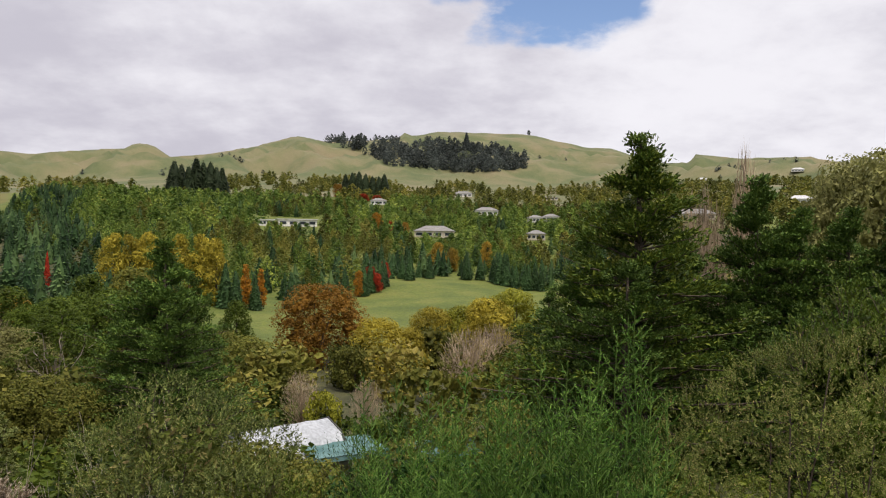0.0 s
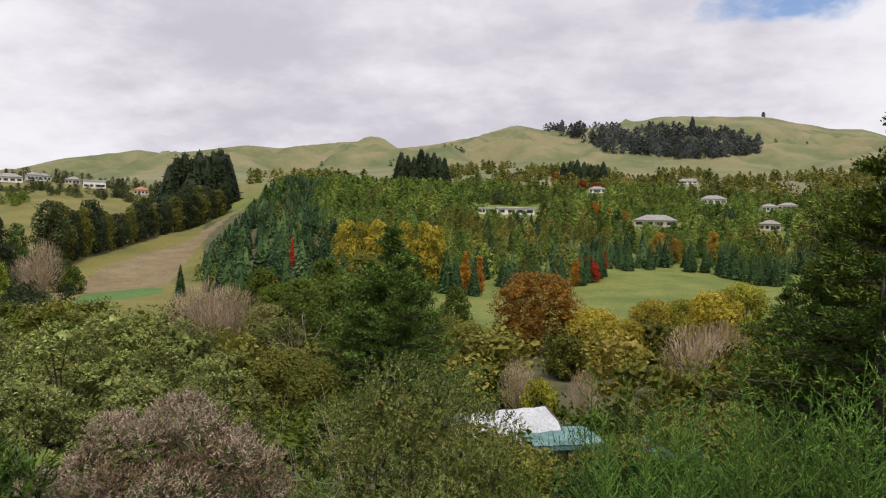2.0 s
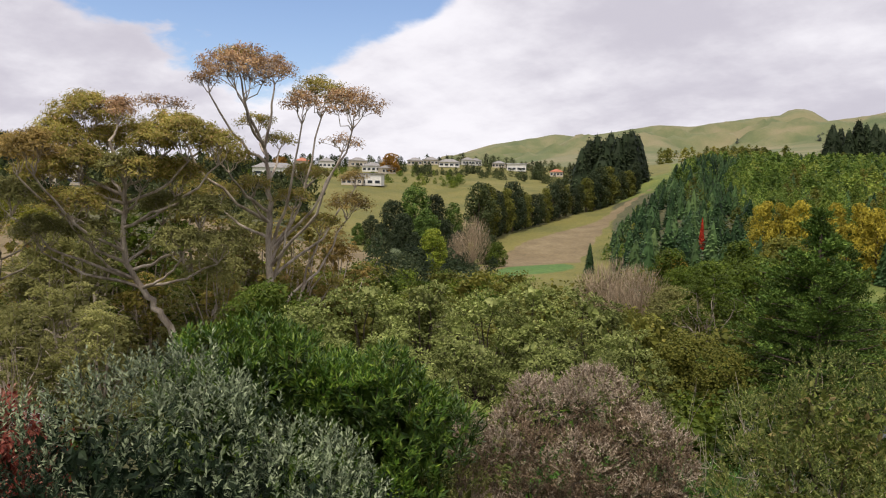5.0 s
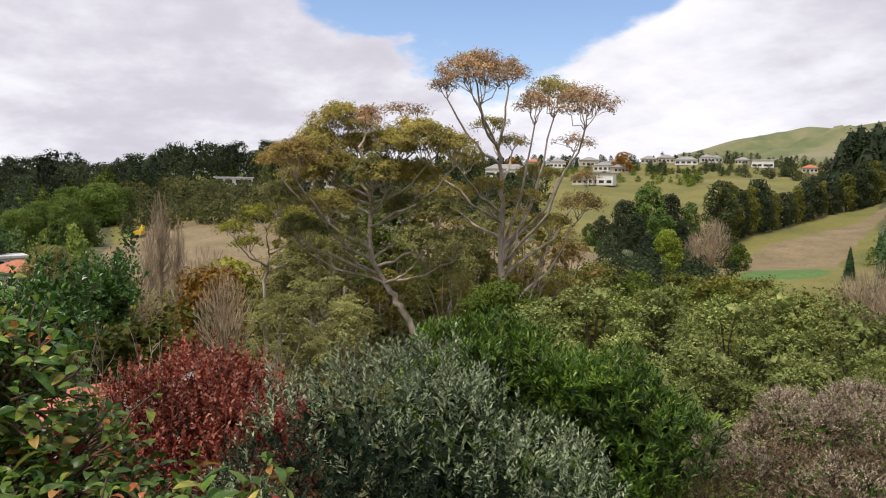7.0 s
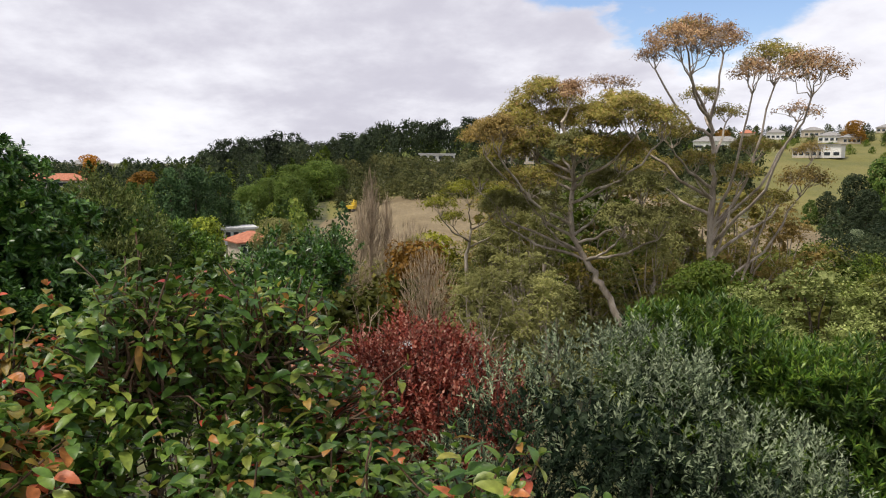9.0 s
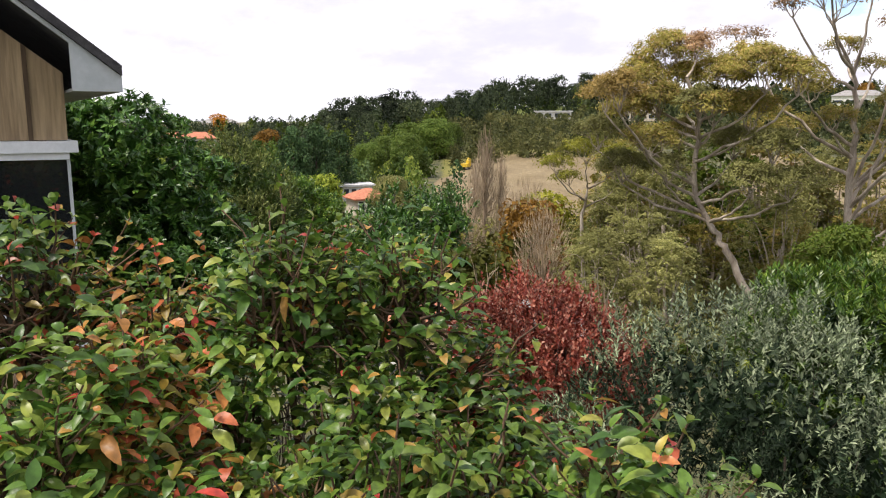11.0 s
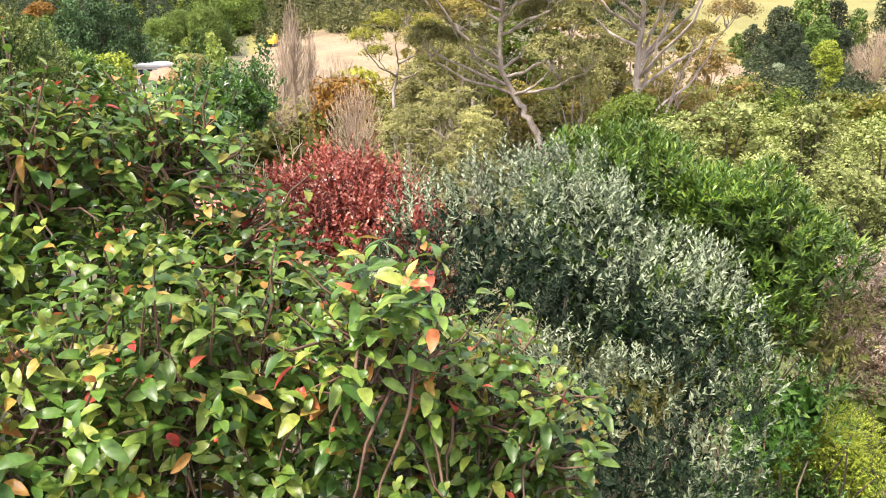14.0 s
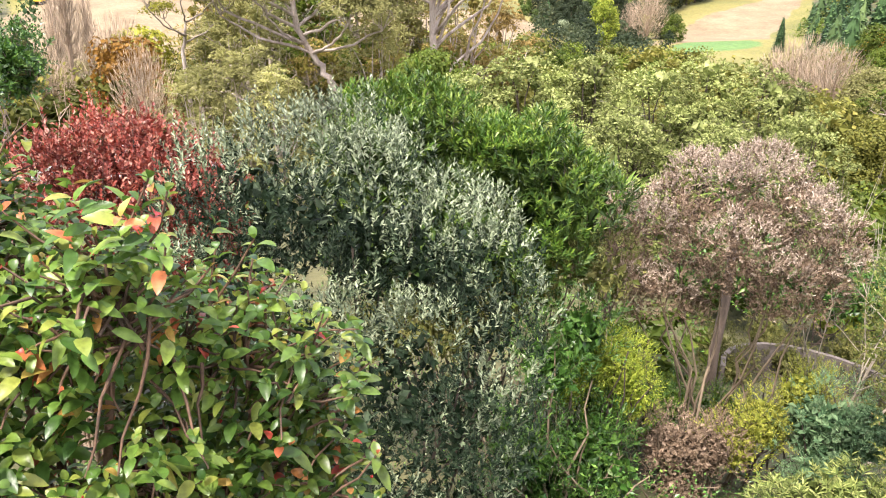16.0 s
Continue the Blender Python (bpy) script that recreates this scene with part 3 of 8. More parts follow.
# ---- the land: a garden slope, a valley, a plantation hillside and far hills ----
NEAR_R = (0, 3, 6, 9, 12, 18, 25, 45, 80)
NEAR_Z = (-4.3, -4.8, -5.8, -6.9, -7.4, -8.2, -9.0, -13.0, -15.0)
FAR_R = (120, 180, 260, 360, 500, 800, 1300)
SLOPES = {
    -180: (-8, -6, -4, 0, 8, 20, 30), -60: (-10, -6, 0, 10, 20, 45, 90), -30: (-12, -8, 0, 10, 22, 50, 96), -18: (-13, -10, -2, 9, 20, 50, 95),
    -8: (-15, -15, -11, 2, 15, 41, 90), 0: (-15.5, -14, -9, 3, 19, 45, 92), 10: (-15.5, -15, -6, 6, 20, 50, 100),
    20: (-15, -12, -2, 11, 20, 46, 90), 28: (-15, -11, 0, 13, 20, 40, 76), 36: (-15, -15, -8, 2, 13, 40, 74),
    45: (-15, -15.5, -9, 4, 19, 28, 34), 55: (-14, -12, -4, 6, 16, 20, 20), 68: (-12, -8, -1, 6, 10, 10, 10),
    80: (-13, -8, -1, 6, 6, 2, 0), 90: (-13, -11, -5, -2, -3, -5, -6), 100: (-14, -13, -11, -8, -5, -5, -8),
    115: (-11, -11, -10, -8, -5, -5, -8), 180: (-8, -6, -4, 0, 8, 20, 30)}
SLOPE_AZ = np.array(sorted(SLOPES), float)
SLOPE_Z = np.array([SLOPES[int(a)] for a in SLOPE_AZ], float)
SKY_AZ = (-60, -30, -27.2, -25.5, -24, -21.5, -18.4, -18, -15.7, -12.6, -10.8, -6.4, -3.2, 0.3, 2.4, 2.9, 3.6, 8.8, 10.6, 11.3, 14.2, 17.3, 20, 21.2, 22.3, 23, 25.5, 28.6, 31.2, 32.4, 36.7, 38.4, 43.1, 46, 52, 70)
SKY_EL = (5.0, 5.2, 5.5, 5.8, 5.8, 5.8, 6.2, 5.5, 5.6, 6.7, 6.8, 7.8, 7.9, 8.0, 7.6, 7.9, 7.4, 7.0, 7.35, 7.35, 6.5, 5.8, 5.45, 6.3, 6.35, 5.9, 5.7, 5.2, 5.3, 5.1, 4.4, 4.6, 3.8, 2.9, 1.6, -1.0)


def fbm(x, y, seed=0):
    r = np.random.default_rng(seed)
    s = 0
    for k in range(4):
        for _ in range(3):
            a, ph = r.random() * 6.28, r.random() * 6.28
            s = s + np.sin((x * np.cos(a) + y * np.sin(a)) * (2 ** k) + ph) / (2 ** k) / 3
    return s


def ground_z(az, r):
    az, r = np.broadcast_arrays(np.asarray(az, float), np.asarray(r, float))
    near = np.interp(r, NEAR_R, NEAR_Z)
    j = np.clip(np.searchsorted(SLOPE_AZ, az) - 1, 0, len(SLOPE_AZ) - 2)
    t = (az - SLOPE_AZ[j]) / (SLOPE_AZ[j + 1] - SLOPE_AZ[j])
    t = t * t * (3 - 2 * t)
    rows = SLOPE_Z[j] * (1 - t)[..., None] + SLOPE_Z[j + 1] * t[..., None]
    i = np.clip(np.searchsorted(FAR_R, r) - 1, 0, len(FAR_R) - 2)
    fr = np.array(FAR_R, float)
    q = np.clip((r - fr[i]) / (fr[i + 1] - fr[i]), 0, 1)
    z0, z1 = np.take_along_axis(rows, i[..., None], -1)[..., 0], np.take_along_axis(rows, (i + 1)[..., None], -1)[..., 0]
    far = z0 + (z1 - z0) * q
    k = np.clip((r - 80) / 40, 0, 1)
    z = near * (1 - k) + far * k
    crest_r = np.interp(az, [-30, -12, 8, 16, 45, 70], [1700, 2000, 1800, 1550, 1500, 1500])
    crest = crest_r * np.tan(np.radians(np.interp(az, SKY_AZ, SKY_EL, left=2.0, right=-1.0)))
    x, y = -np.sin(np.radians(az)) * r, np.cos(np.radians(az)) * r
    u = np.clip((r - 1150) / (crest_r - 1150), 0, None)
    rise = np.where(u < 1, u ** 1.15, np.maximum(1 - (u - 1) * 0.5, 0.3))
    spur = np.sin(np.pi * np.clip(u, 0, 1))
    gully = np.abs(fbm(x * 0.02, y * 0.02, 5))
    hills = (1 - rise) * np.interp(az, SLOPE_AZ, SLOPE_Z[:, -1]) + rise * crest + spur * (15 - 46 * gully)
    z = np.where(r > 1150, np.where(r < 1300, z + (hills - z) * (r - 1150) / 150, hills), z)
    return z + np.clip((r - 30) / 100, 0, 1) * 0.5 * fbm(x * 0.09, y * 0.09, 9) * np.clip(1500 / np.maximum(r, 1), 0, 1)


def gz(az, r):
    return float(ground_z(az, r))


def reach(az, el, r0, r1):
    """The distance between r0 and r1 at which the ground is seen at the elevation el."""
    rr = np.linspace(r0, r1, 400)
    e = np.degrees(np.arctan2(ground_z(np.full(400, float(az)), rr), rr))
    return float(rr[np.argmin(np.abs(e - el))])


az_line = np.concatenate([np.linspace(-180, -40, 36), np.arange(-38, 126, 0.5), np.linspace(128, 180, 14)[:-1]])
r_line = np.concatenate([np.linspace(0.02, 12, 17), np.geomspace(13, 92, 36), np.arange(95, 400, 4.0), np.geomspace(404, 1150, 34), np.linspace(1175, 2300, 56), np.geomspace(2400, 4600, 10)])
AZ, RR = np.meshgrid(az_line, r_line, indexing="ij")
ZZ = ground_z(AZ, RR)
XX, YY = -np.sin(np.radians(AZ)) * RR, np.cos(np.radians(AZ)) * RR
na, nr = AZ.shape
ia, ir = np.meshgrid(np.arange(na), np.arange(nr - 1), indexing="ij")
i2 = (ia + 1) % na
faces = np.stack([ia * nr + ir, i2 * nr + ir, i2 * nr + ir + 1, ia * nr + ir + 1], -1).reshape(-1, 4)
land = new("ground", mesh_of("ground", [(np.stack([XX, YY, ZZ], -1).reshape(-1, 3), faces)], GROUND, True))


def within(v, lo, hi, soft):
    """1 inside lo..hi, 0 outside, falling over the width soft."""
    return np.clip(0.5 + np.minimum(v - lo, hi - v) / soft, 0, 1)


fa, fr_ = AZ.ravel(), RR.ravel()
bank_top = np.interp(fa, [31, 34.8, 40.8, 44.5], [330, 262, 202, 150])
bank_low = np.interp(fa, [31, 34, 35.5, 36.4, 41, 44.5], [325, 255, 205, 172, 160, 148])
spread = {
    "meadow": np.maximum(within(fa, -10, 25, 2) * within(fr_, 95, 9000, 10), within(fr_, 300, 9000, 20)),
    "dry": np.maximum.reduce([within(fa, 34, 57, 1.5) * within(fr_, 98, 9000, 10), within(fa, 35.5, 57, 1) * within(fr_, bank_top, 9000, 8), within(fr_, 400, 9000, 20) * within(fa, 30, 140, 2), within(fa, 75, 88, 2) * within(fr_, 100, 200, 10)]),
    "hill": within(fr_, 620, 9000, 60),
    "sand": np.maximum.reduce([within(fa, 31.2, 44.5, 0.5) * within(fr_, bank_low, bank_top, 8), within(fa, 50.6, 66, 1) * within(fr_, 116, np.interp(fa, [49, 53, 58, 63], [128, 165, 182, 190]), 8),
                               within(fa, 76, 88.6, 1) * within(fr_, 106, np.interp(fa, [76, 80, 85.3, 88.7], [172, 182, 182, 146]), 8)]),
    "fresh": within(fa, 36.6, 42.6, 2.2) * within(fr_, bank_low - 17, bank_low, 12)}
for name, w in spread.items():
    land.data.attributes.new(name, "FLOAT", "POINT").data.foreach_set("value", w.astype(np.float32))
tagged(land, "green and dry grass hills, sandy banks and dark valley floor", "ground", kind="structure")


# where the houses stand: bearing, elevation of their ground, the stretch to look in, then size and look
HOUSES = []
for az, el, r0, r1, *rest in (
        (11.0, 0.7, 320, 420, 17, 8, 3.0, ROOF_PALE, WHITE, "long low white house with a pale flat roof", 8, True),
        (13.2, 0.7, 320, 420, 6, 5, 2.6, ROOF_PALE, WHITE, "small white outbuilding with a pale roof", 0, True),
        (0.6, 0.0, 280, 400, 17, 9, 3.0, ROOF_GREY, CREAM, "cream bungalow with a grey hipped roof", -6, False),
        (-3.3, 1.7, 380, 560, 14, 8, 3.2, ROOF_GREY, WHITE, "white bungalow with a grey roof", 5, False),
        (4.9, 2.4, 480, 640, 11, 7, 3.0, ROOF_GREY, WHITE, "white house beneath red autumn trees", 0, False),
        (-1.5, 3.1, 600, 900, 18, 9, 3.2, ROOF_GREY, WHITE, "white house on the upper slope", 0, False),
        (-8.1, 2.9, 600, 900, 16, 9, 3.0, ROOF_PALE, CREAM, "long pale house on the upper slope", 0, True),
        (-7.0, 1.2, 380, 560, 8, 6, 3.0, ROOF_GREY, WHITE, "small white cottage with a grey roof", 10, False),
        (-8.2, 1.3, 380, 560, 9, 6, 3.0, ROOF_GREY, WHITE, "small white cottage with a grey roof", -10, False),
        (-7.1, -0.1, 300, 420, 8, 6, 3.0, ROOF_GREY, CREAM, "small cream house among trees", 0, False),
        (-18.4, 1.5, 300, 520, 20, 9, 3.0, ROOF_GREY, CREAM, "low house with a broad grey roof", 0, False),
        (-25.4, 2.6, 420, 700, 15, 9, 3.4, ROOF_PALE, WHITE, "long white house in green fields", 0, False),
        (-17.2, 3.9, 800, 1150, 15, 10, 4.0, ROOF_GREY, CREAM, "large house on the green rise", 0, False),
        (-19.0, 4.3, 900, 1200, 16, 10, 4.0, ROOF_PALE, WHITE, "white farm building on the rise", 0, False),
        (-25.2, 4.8, 1000, 1400, 18, 10, 4.0, ROOF_PALE, WHITE, "white farm buildings on the far hill", 0, False),
        (52.5, 0.5, 300, 460, 13, 9, 5.0, ROOF_GREY, WHITE, "two-storey white house on the knoll", -10, True),
        (53.6, 0.5, 300, 460, 9, 9, 3.4, ROOF_GREY, CREAM, "cream wing beside the white house", -10, True),
        (59.4, 1.0, 300, 480, 20, 9, 4.0, ROOF_GREY, WHITE, "white house with a grey roof behind the gum", 0, False),
        (41.3, 2.5, 400, 480, 12, 8, 4.5, ROOF_PALE, WHITE, "white house on the edge of the ridge", 0, True),
        (38.3, 2.6, 400, 480, 8, 7, 3.2, ROOF_RED, CREAM, "house with a reddish roof on the ridge", 0, False),
        (46.4, 2.0, 400, 500, 13, 8, 3.2, ROOF_GREY, WHITE, "grey-roofed house on the ridge", 0, False),
        (49.0, 2.2, 420, 520, 10, 8, 3.2, ROOF_GREY, CREAM, "grey-roofed house on the ridge", 0, False),
        (51.2, 2.0, 400, 500, 9, 8, 3.2, ROOF_GREY, CREAM, "grey-roofed house on the ridge", 0, False),
        (53.3, 2.0, 390, 500, 11, 8, 4.0, ROOF_GREY, CREAM, "cream house with a grey roof on the ridge", 12, False),
        (52.2, 1.5, 370, 450, 10, 8, 3.4, ROOF_GREY, WHITE, "white house with a grey roof on the ridge", -8, False),
        (51.1, 1.4, 370, 450, 8, 7, 3.2, ROOF_GREY, CREAM, "cream house with a grey roof on the ridge", 20, False),
        (47.8, 2.2, 400, 500, 10, 8, 3.4, ROOF_GREY, CREAM, "cream house with a grey roof on the ridge", 0, False),
        (45.0, 2.3, 400, 500, 8, 7, 3.4, ROOF_GREY, WHITE, "white house with a grey roof on the ridge", 10, False),
        (55.6, 1.8, 380, 480, 10, 8, 4.0, ROOF_GREY, WHITE, "white house with a grey roof on the ridge", 0, False),
        (57.4, 1.9, 380, 480, 9, 8, 4.0, ROOF_RED, CREAM, "cream house with a reddish roof on the ridge", 0, False),
        (42.6, 2.3, 400, 500, 8, 7, 3.0, ROOF_GREY, CREAM, "cream house with a grey roof on the ridge", -10, False),
        (44.4, 2.2, 420, 520, 8, 7, 3.2, ROOF_GREY, WHITE, "grey-roofed house on the ridge", 0, False),
        (79.7, 0.1, 250, 300, 13, 7, 2.8, ROOF_PALE, WHITE, "long low pale-roofed house on the ridge", 0, True),
        (73.5, 0.0, 250, 320, 11, 9, 5.5, ROOF_GREY, CREAM, "pale two-storey house behind the gums", 0, False),
        (94.6, -5.9, 110, 180, 5, 4, 2.6, ROOF_PALE, WHITE, "small white house in the valley", 10, True),
        (93.7, -6.9, 100, 170, 5, 5, 2.6, ROOF_RED, CREAM, "cottage with a terracotta roof in the valley", 20, False),
        (106.5, -1.8, 260, 420, 22, 9, 3.0, ROOF_RED, CREAM, "cream house with a terracotta roof", 0, False),
        (104.2, -0.6, 330, 600, 24, 9, 3.4, ROOF_GREY, CREAM, "cream house on the skyline", 0, False)):
    HOUSES.append((az, reach(az, el, r0, r1), *rest))


def near_house(a, r):
    """In a garden, or on the open ground before a house."""
    return any(abs(a - h[0]) < math.degrees((h[2] * 0.62 + 1.5) / h[1]) and h[1] - 0.11 * h[1] < r < h[1] + 7 for h in HOUSES)


# ---- kinds of tree: meshes of 10 m height, shared by all trees of a kind ----
def ico(level):
    bm = bmesh.new()
    bmesh.ops.create_icosphere(bm, subdivisions=level, radius=1.0)
    v = np.array([q.co[:] for q in bm.verts])
    f = np.array([[q.index for q in p.verts] for p in bm.faces])
    bm.free()
    return v, f


ICO = {1: ico(1)}


def lobe_cores(rng, c, rad, level, squash=0.9):
    """The closed, uneven leafy masses inside a crown's lobes."""
    v, f = ICO[level]
    out = []
    for q, r in zip(c, rad):
        k = 1 + 0.13 * rng.normal(size=(len(v), 1))
        out.append((q + v * k * r * np.array([1, 1, squash]), f))
    return out


def lobed_tree(seed, lobes=16, leaves=3000, leaf=0.3, wide=0.4, low=0.1, taper=0.3, aspect=0.7, size=0.42, wood_limbs=9, loose=0.3, core=1, inner=0.84):
    """A leafy crown of rounded lobes over a trunk with limbs; taper narrows it upwards."""
    rng = np.random.default_rng(seed)
    half = (10 - 10 * low) / 2
    u = sphere_dirs(rng, lobes, 0.1)
    u[:, 2] = np.linspace(-0.85, 0.98, lobes) + 0.06 * rng.normal(size=lobes)
    side = np.sqrt(np.clip(1 - u[:, 2] ** 2, 0.02, 1))
    turn = np.arange(lobes) * 2.4 + 0.5 * rng.normal(size=lobes)
    rise = (u[:, 2] + 1) / 2
    narrow = 1 - taper * rise
    wobble = 0.52 + 0.22 * rng.random(lobes)
    c = np.stack([np.cos(turn) * side * narrow * wobble * 10 * wide, np.sin(turn) * side * narrow * wobble * 10 * wide, u[:, 2] * half * 0.95], -1) + np.array([0, 0, 10 * low + half])
    rad = 10 * wide * size * (0.75 + 0.5 * rng.random(lobes)) * (1 - 0.6 * taper * rise)
    c[:, 2] = np.minimum(c[:, 2], 10 - rad * 0.92)
    w = rad ** 2
    k = rng.choice(lobes, leaves * 2, p=w / w.sum())
    d = sphere_dirs(rng, len(k), 0.25)
    bump = 1 + 0.16 * np.sin(5 * d[:, 0] + k) * np.sin(4 * d[:, 1] + 2 * k) + 0.10 * rng.normal(size=len(k))
    p = c[k] + d * (rad[k] * bump)[:, None] * np.array([1, 1, 0.9])
    ok = np.ones(len(p), bool)
    for j in range(lobes):
        ok &= (np.linalg.norm(p - c[j], axis=1) > 0.86 * rad[j]) | (k == j)
    p, d = p[ok][:leaves], d[ok][:leaves]
    nrm = unit(d + loose * rng.normal(size=d.shape) + np.array([0, 0, 0.15]))
    ax = unit(np.cross(nrm, rng.normal(size=d.shape)) + np.array([0, 0, -0.25]))
    ln = leaf * (0.65 + 0.7 * rng.random(len(p)))
    wood = []
    if wood_limbs:
        wood.append(limb(rng, (0, 0, -0.4), (0.1, 0, 6.5), 0.26, 0.09, 6, 0.02, 7)[0])
        for j in rng.choice(lobes, min(lobes, wood_limbs), replace=False):
            wood.append(limb(rng, (0, 0, 1.5 + 3 * rng.random()), c[j], 0.1, 0.03, 4, 0.06, 4)[0])
    crown = [quad_leaves(p - ax * (ln * 0.5)[:, None], ax, nrm, ln, ln * aspect)]
    if core == 2:
        # deep leaves, in the shade of the outer ones
        q = np.repeat(np.arange(lobes), 26)
        big = rad[q] * (0.36 + 0.24 * rng.random(len(q)))
        dd = sphere_dirs(rng, len(q))
        crown.append(quad_leaves(c[q] + sphere_dirs(rng, len(q)) * (rad[q] * inner * rng.random(len(q)))[:, None] - dd * big[:, None] * 0.5, dd, sphere_dirs(rng, len(q)), big, big * 0.8))
    elif core:
        crown += lobe_cores(rng, c, rad * inner, core)
    return wood, crown


def tufted_tree(seed, lobes=26, tufts=480, per=30, leaf=0.26, wide=0.5, flat=0.62, tuft=0.42, size=0.3, tall=False):
    """A crown of heads that break up into flat leafy tufts with shade between; tall: on a bare pole with the heads above."""
    rng = np.random.default_rng(seed)
    low, turn = 0.45 if tall else 0.12, np.arange(lobes) * 2.4 + 0.6 * rng.normal(size=lobes)
    rise = np.linspace(0.02, 1, lobes)
    out = np.sqrt(np.clip(1 - rise ** 2.2, 0.03, 1)) * (0.5 + 0.4 * rng.random(lobes))
    rad = 10 * wide * size * (0.75 + 0.55 * rng.random(lobes))
    c = np.stack([np.cos(turn) * out * 10 * wide, np.sin(turn) * out * 10 * wide, 10 * low + rise * (10 - 10 * low) - rad * 0.7], -1)
    w = rad ** 2
    k = rng.choice(lobes, tufts, p=w / w.sum())
    u = sphere_dirs(rng, tufts, 0.55)
    q = c[k] + u * (rad[k] * (0.82 + 0.3 * rng.random(tufts)))[:, None] * np.array([1, 1, flat])
    # leaves of a tuft spray outwards from its middle and arch over
    cc, uu = np.repeat(q, per, 0), np.repeat(u, per, 0)
    a = rng.random(len(cc)) * 6.283
    h = np.sqrt(rng.random(len(cc)))
    tr = np.repeat(tuft * (0.65 + 0.7 * rng.random(tufts)), per)
    way = np.stack([np.cos(a), np.sin(a), 0.55 - 0.9 * h], -1) + 0.45 * uu + 0.2 * rng.normal(size=cc.shape)
    at = cc + np.stack([np.cos(a) * h, np.sin(a) * h, 0.5 * (1 - h * h)], -1) * tr[:, None] * 0.8
    d = unit(way)
    ln = leaf * (0.6 + 0.7 * rng.random(len(cc)))
    crown = [quad_leaves(at, d, unit(np.array([0, 0, 1.0]) + 0.5 * uu + 0.35 * rng.normal(size=cc.shape)), ln, ln * 0.42)]
    deep = np.repeat(np.arange(lobes), 14)
    big = rad[deep] * (0.3 + 0.2 * rng.random(len(deep)))
    dd = sphere_dirs(rng, len(deep))
    crown.append(quad_leaves(c[deep] + sphere_dirs(rng, len(deep)) * (rad[deep] * 0.55 * rng.random(len(deep)))[:, None] - dd * big[:, None] * 0.5, dd, sphere_dirs(rng, len(deep)), big, big * 0.8))
    wood = [limb(rng, (0, 0, -0.4), (0.1, 0, 6.0), 0.22, 0.09, 6, 0.02, 7)[0]]
    for j in range(lobes):
        foot = (0, 0, (4.5 if tall else 1.0) + 3.0 * rng.random())
        wood.append(limb(rng, foot, c[j], 0.09, 0.03, 5, 0.07, 4)[0])
        for _ in range(2):
            wood.append(limb(rng, c[j] - np.array([0, 0, rad[j] * 0.3]), c[j] + sphere_dirs(rng, 1, 0.6)[0] * rad[j] * 0.9, 0.03, 0.01, 4, 0.08, 3)[0])
    return wood, crown


def cone_tree(seed, rings=12, per=30, leaf=0.9, wide=0.24, n_leaf=3, power=0.8):
    """A young conifer: rings of drooping sprays that overlap like shingles, with a leader."""
    rng = np.random.default_rng(seed)
    ps, ds, ns, ls = [], [], [], []
    for k in range(rings):
        t = (k + 0.5) / rings
        m = max(4, int(per * (1 - t) ** 0.8 + 3))
        a = rng.random(m) * 6.283
        rad = 10 * wide * (1 - t) ** power * (0.78 + 0.34 * rng.random(m)) + 0.05
        z = 0.3 + 9.5 * t + 0.22 * rng.normal(size=m)
        for q in range(n_leaf):
            s = 1.0 - 0.42 * q / n_leaf
            out = np.stack([np.cos(a), np.sin(a), np.zeros(m)], -1)
            ps.append(out * (rad * s * 0.62)[:, None] + np.stack([np.zeros(m), np.zeros(m), z + rad * 0.12], -1))
            ds.append(out + np.array([0, 0, -0.55]) + 0.28 * rng.normal(size=out.shape))
            ns.append(out * 0.9 + np.array([0, 0, 0.8]) + 0.25 * rng.normal(size=out.shape))
            ls.append(leaf * (0.5 + 0.6 * (1 - t)) * (0.8 + 0.4 * rng.random(m)))
    ps, ds, ns, ls = np.concatenate(ps), unit(np.concatenate(ds)), unit(np.concatenate(ns)), np.concatenate(ls)
    tip = quad_leaves(np.array([[0, 0, 9.2], [0.05, 0, 9.0]]), np.array([[0, 0, 1.0], [0.1, 0, 1.0]]), np.array([[1.0, 0, 0], [0, 1.0, 0]]), np.array([0.8, 0.7]), 0.2)
    zs = np.linspace(0.2, 9.4, 7)
    inner = tube(np.stack([0.05 * rng.normal(size=7), 0.05 * rng.normal(size=7), zs], -1), 10 * wide * np.clip(1 - zs / 10, 0.02, 1) ** power * 0.72, 7)
    return [tube([(0, 0, -0.4), (0, 0, 0.2), (0, 0, 2)], [0.2, 0.18, 0.1], 6)], [quad_leaves(ps, ds, ns, ls, ls * 0.6, 0.05), inner, tip]


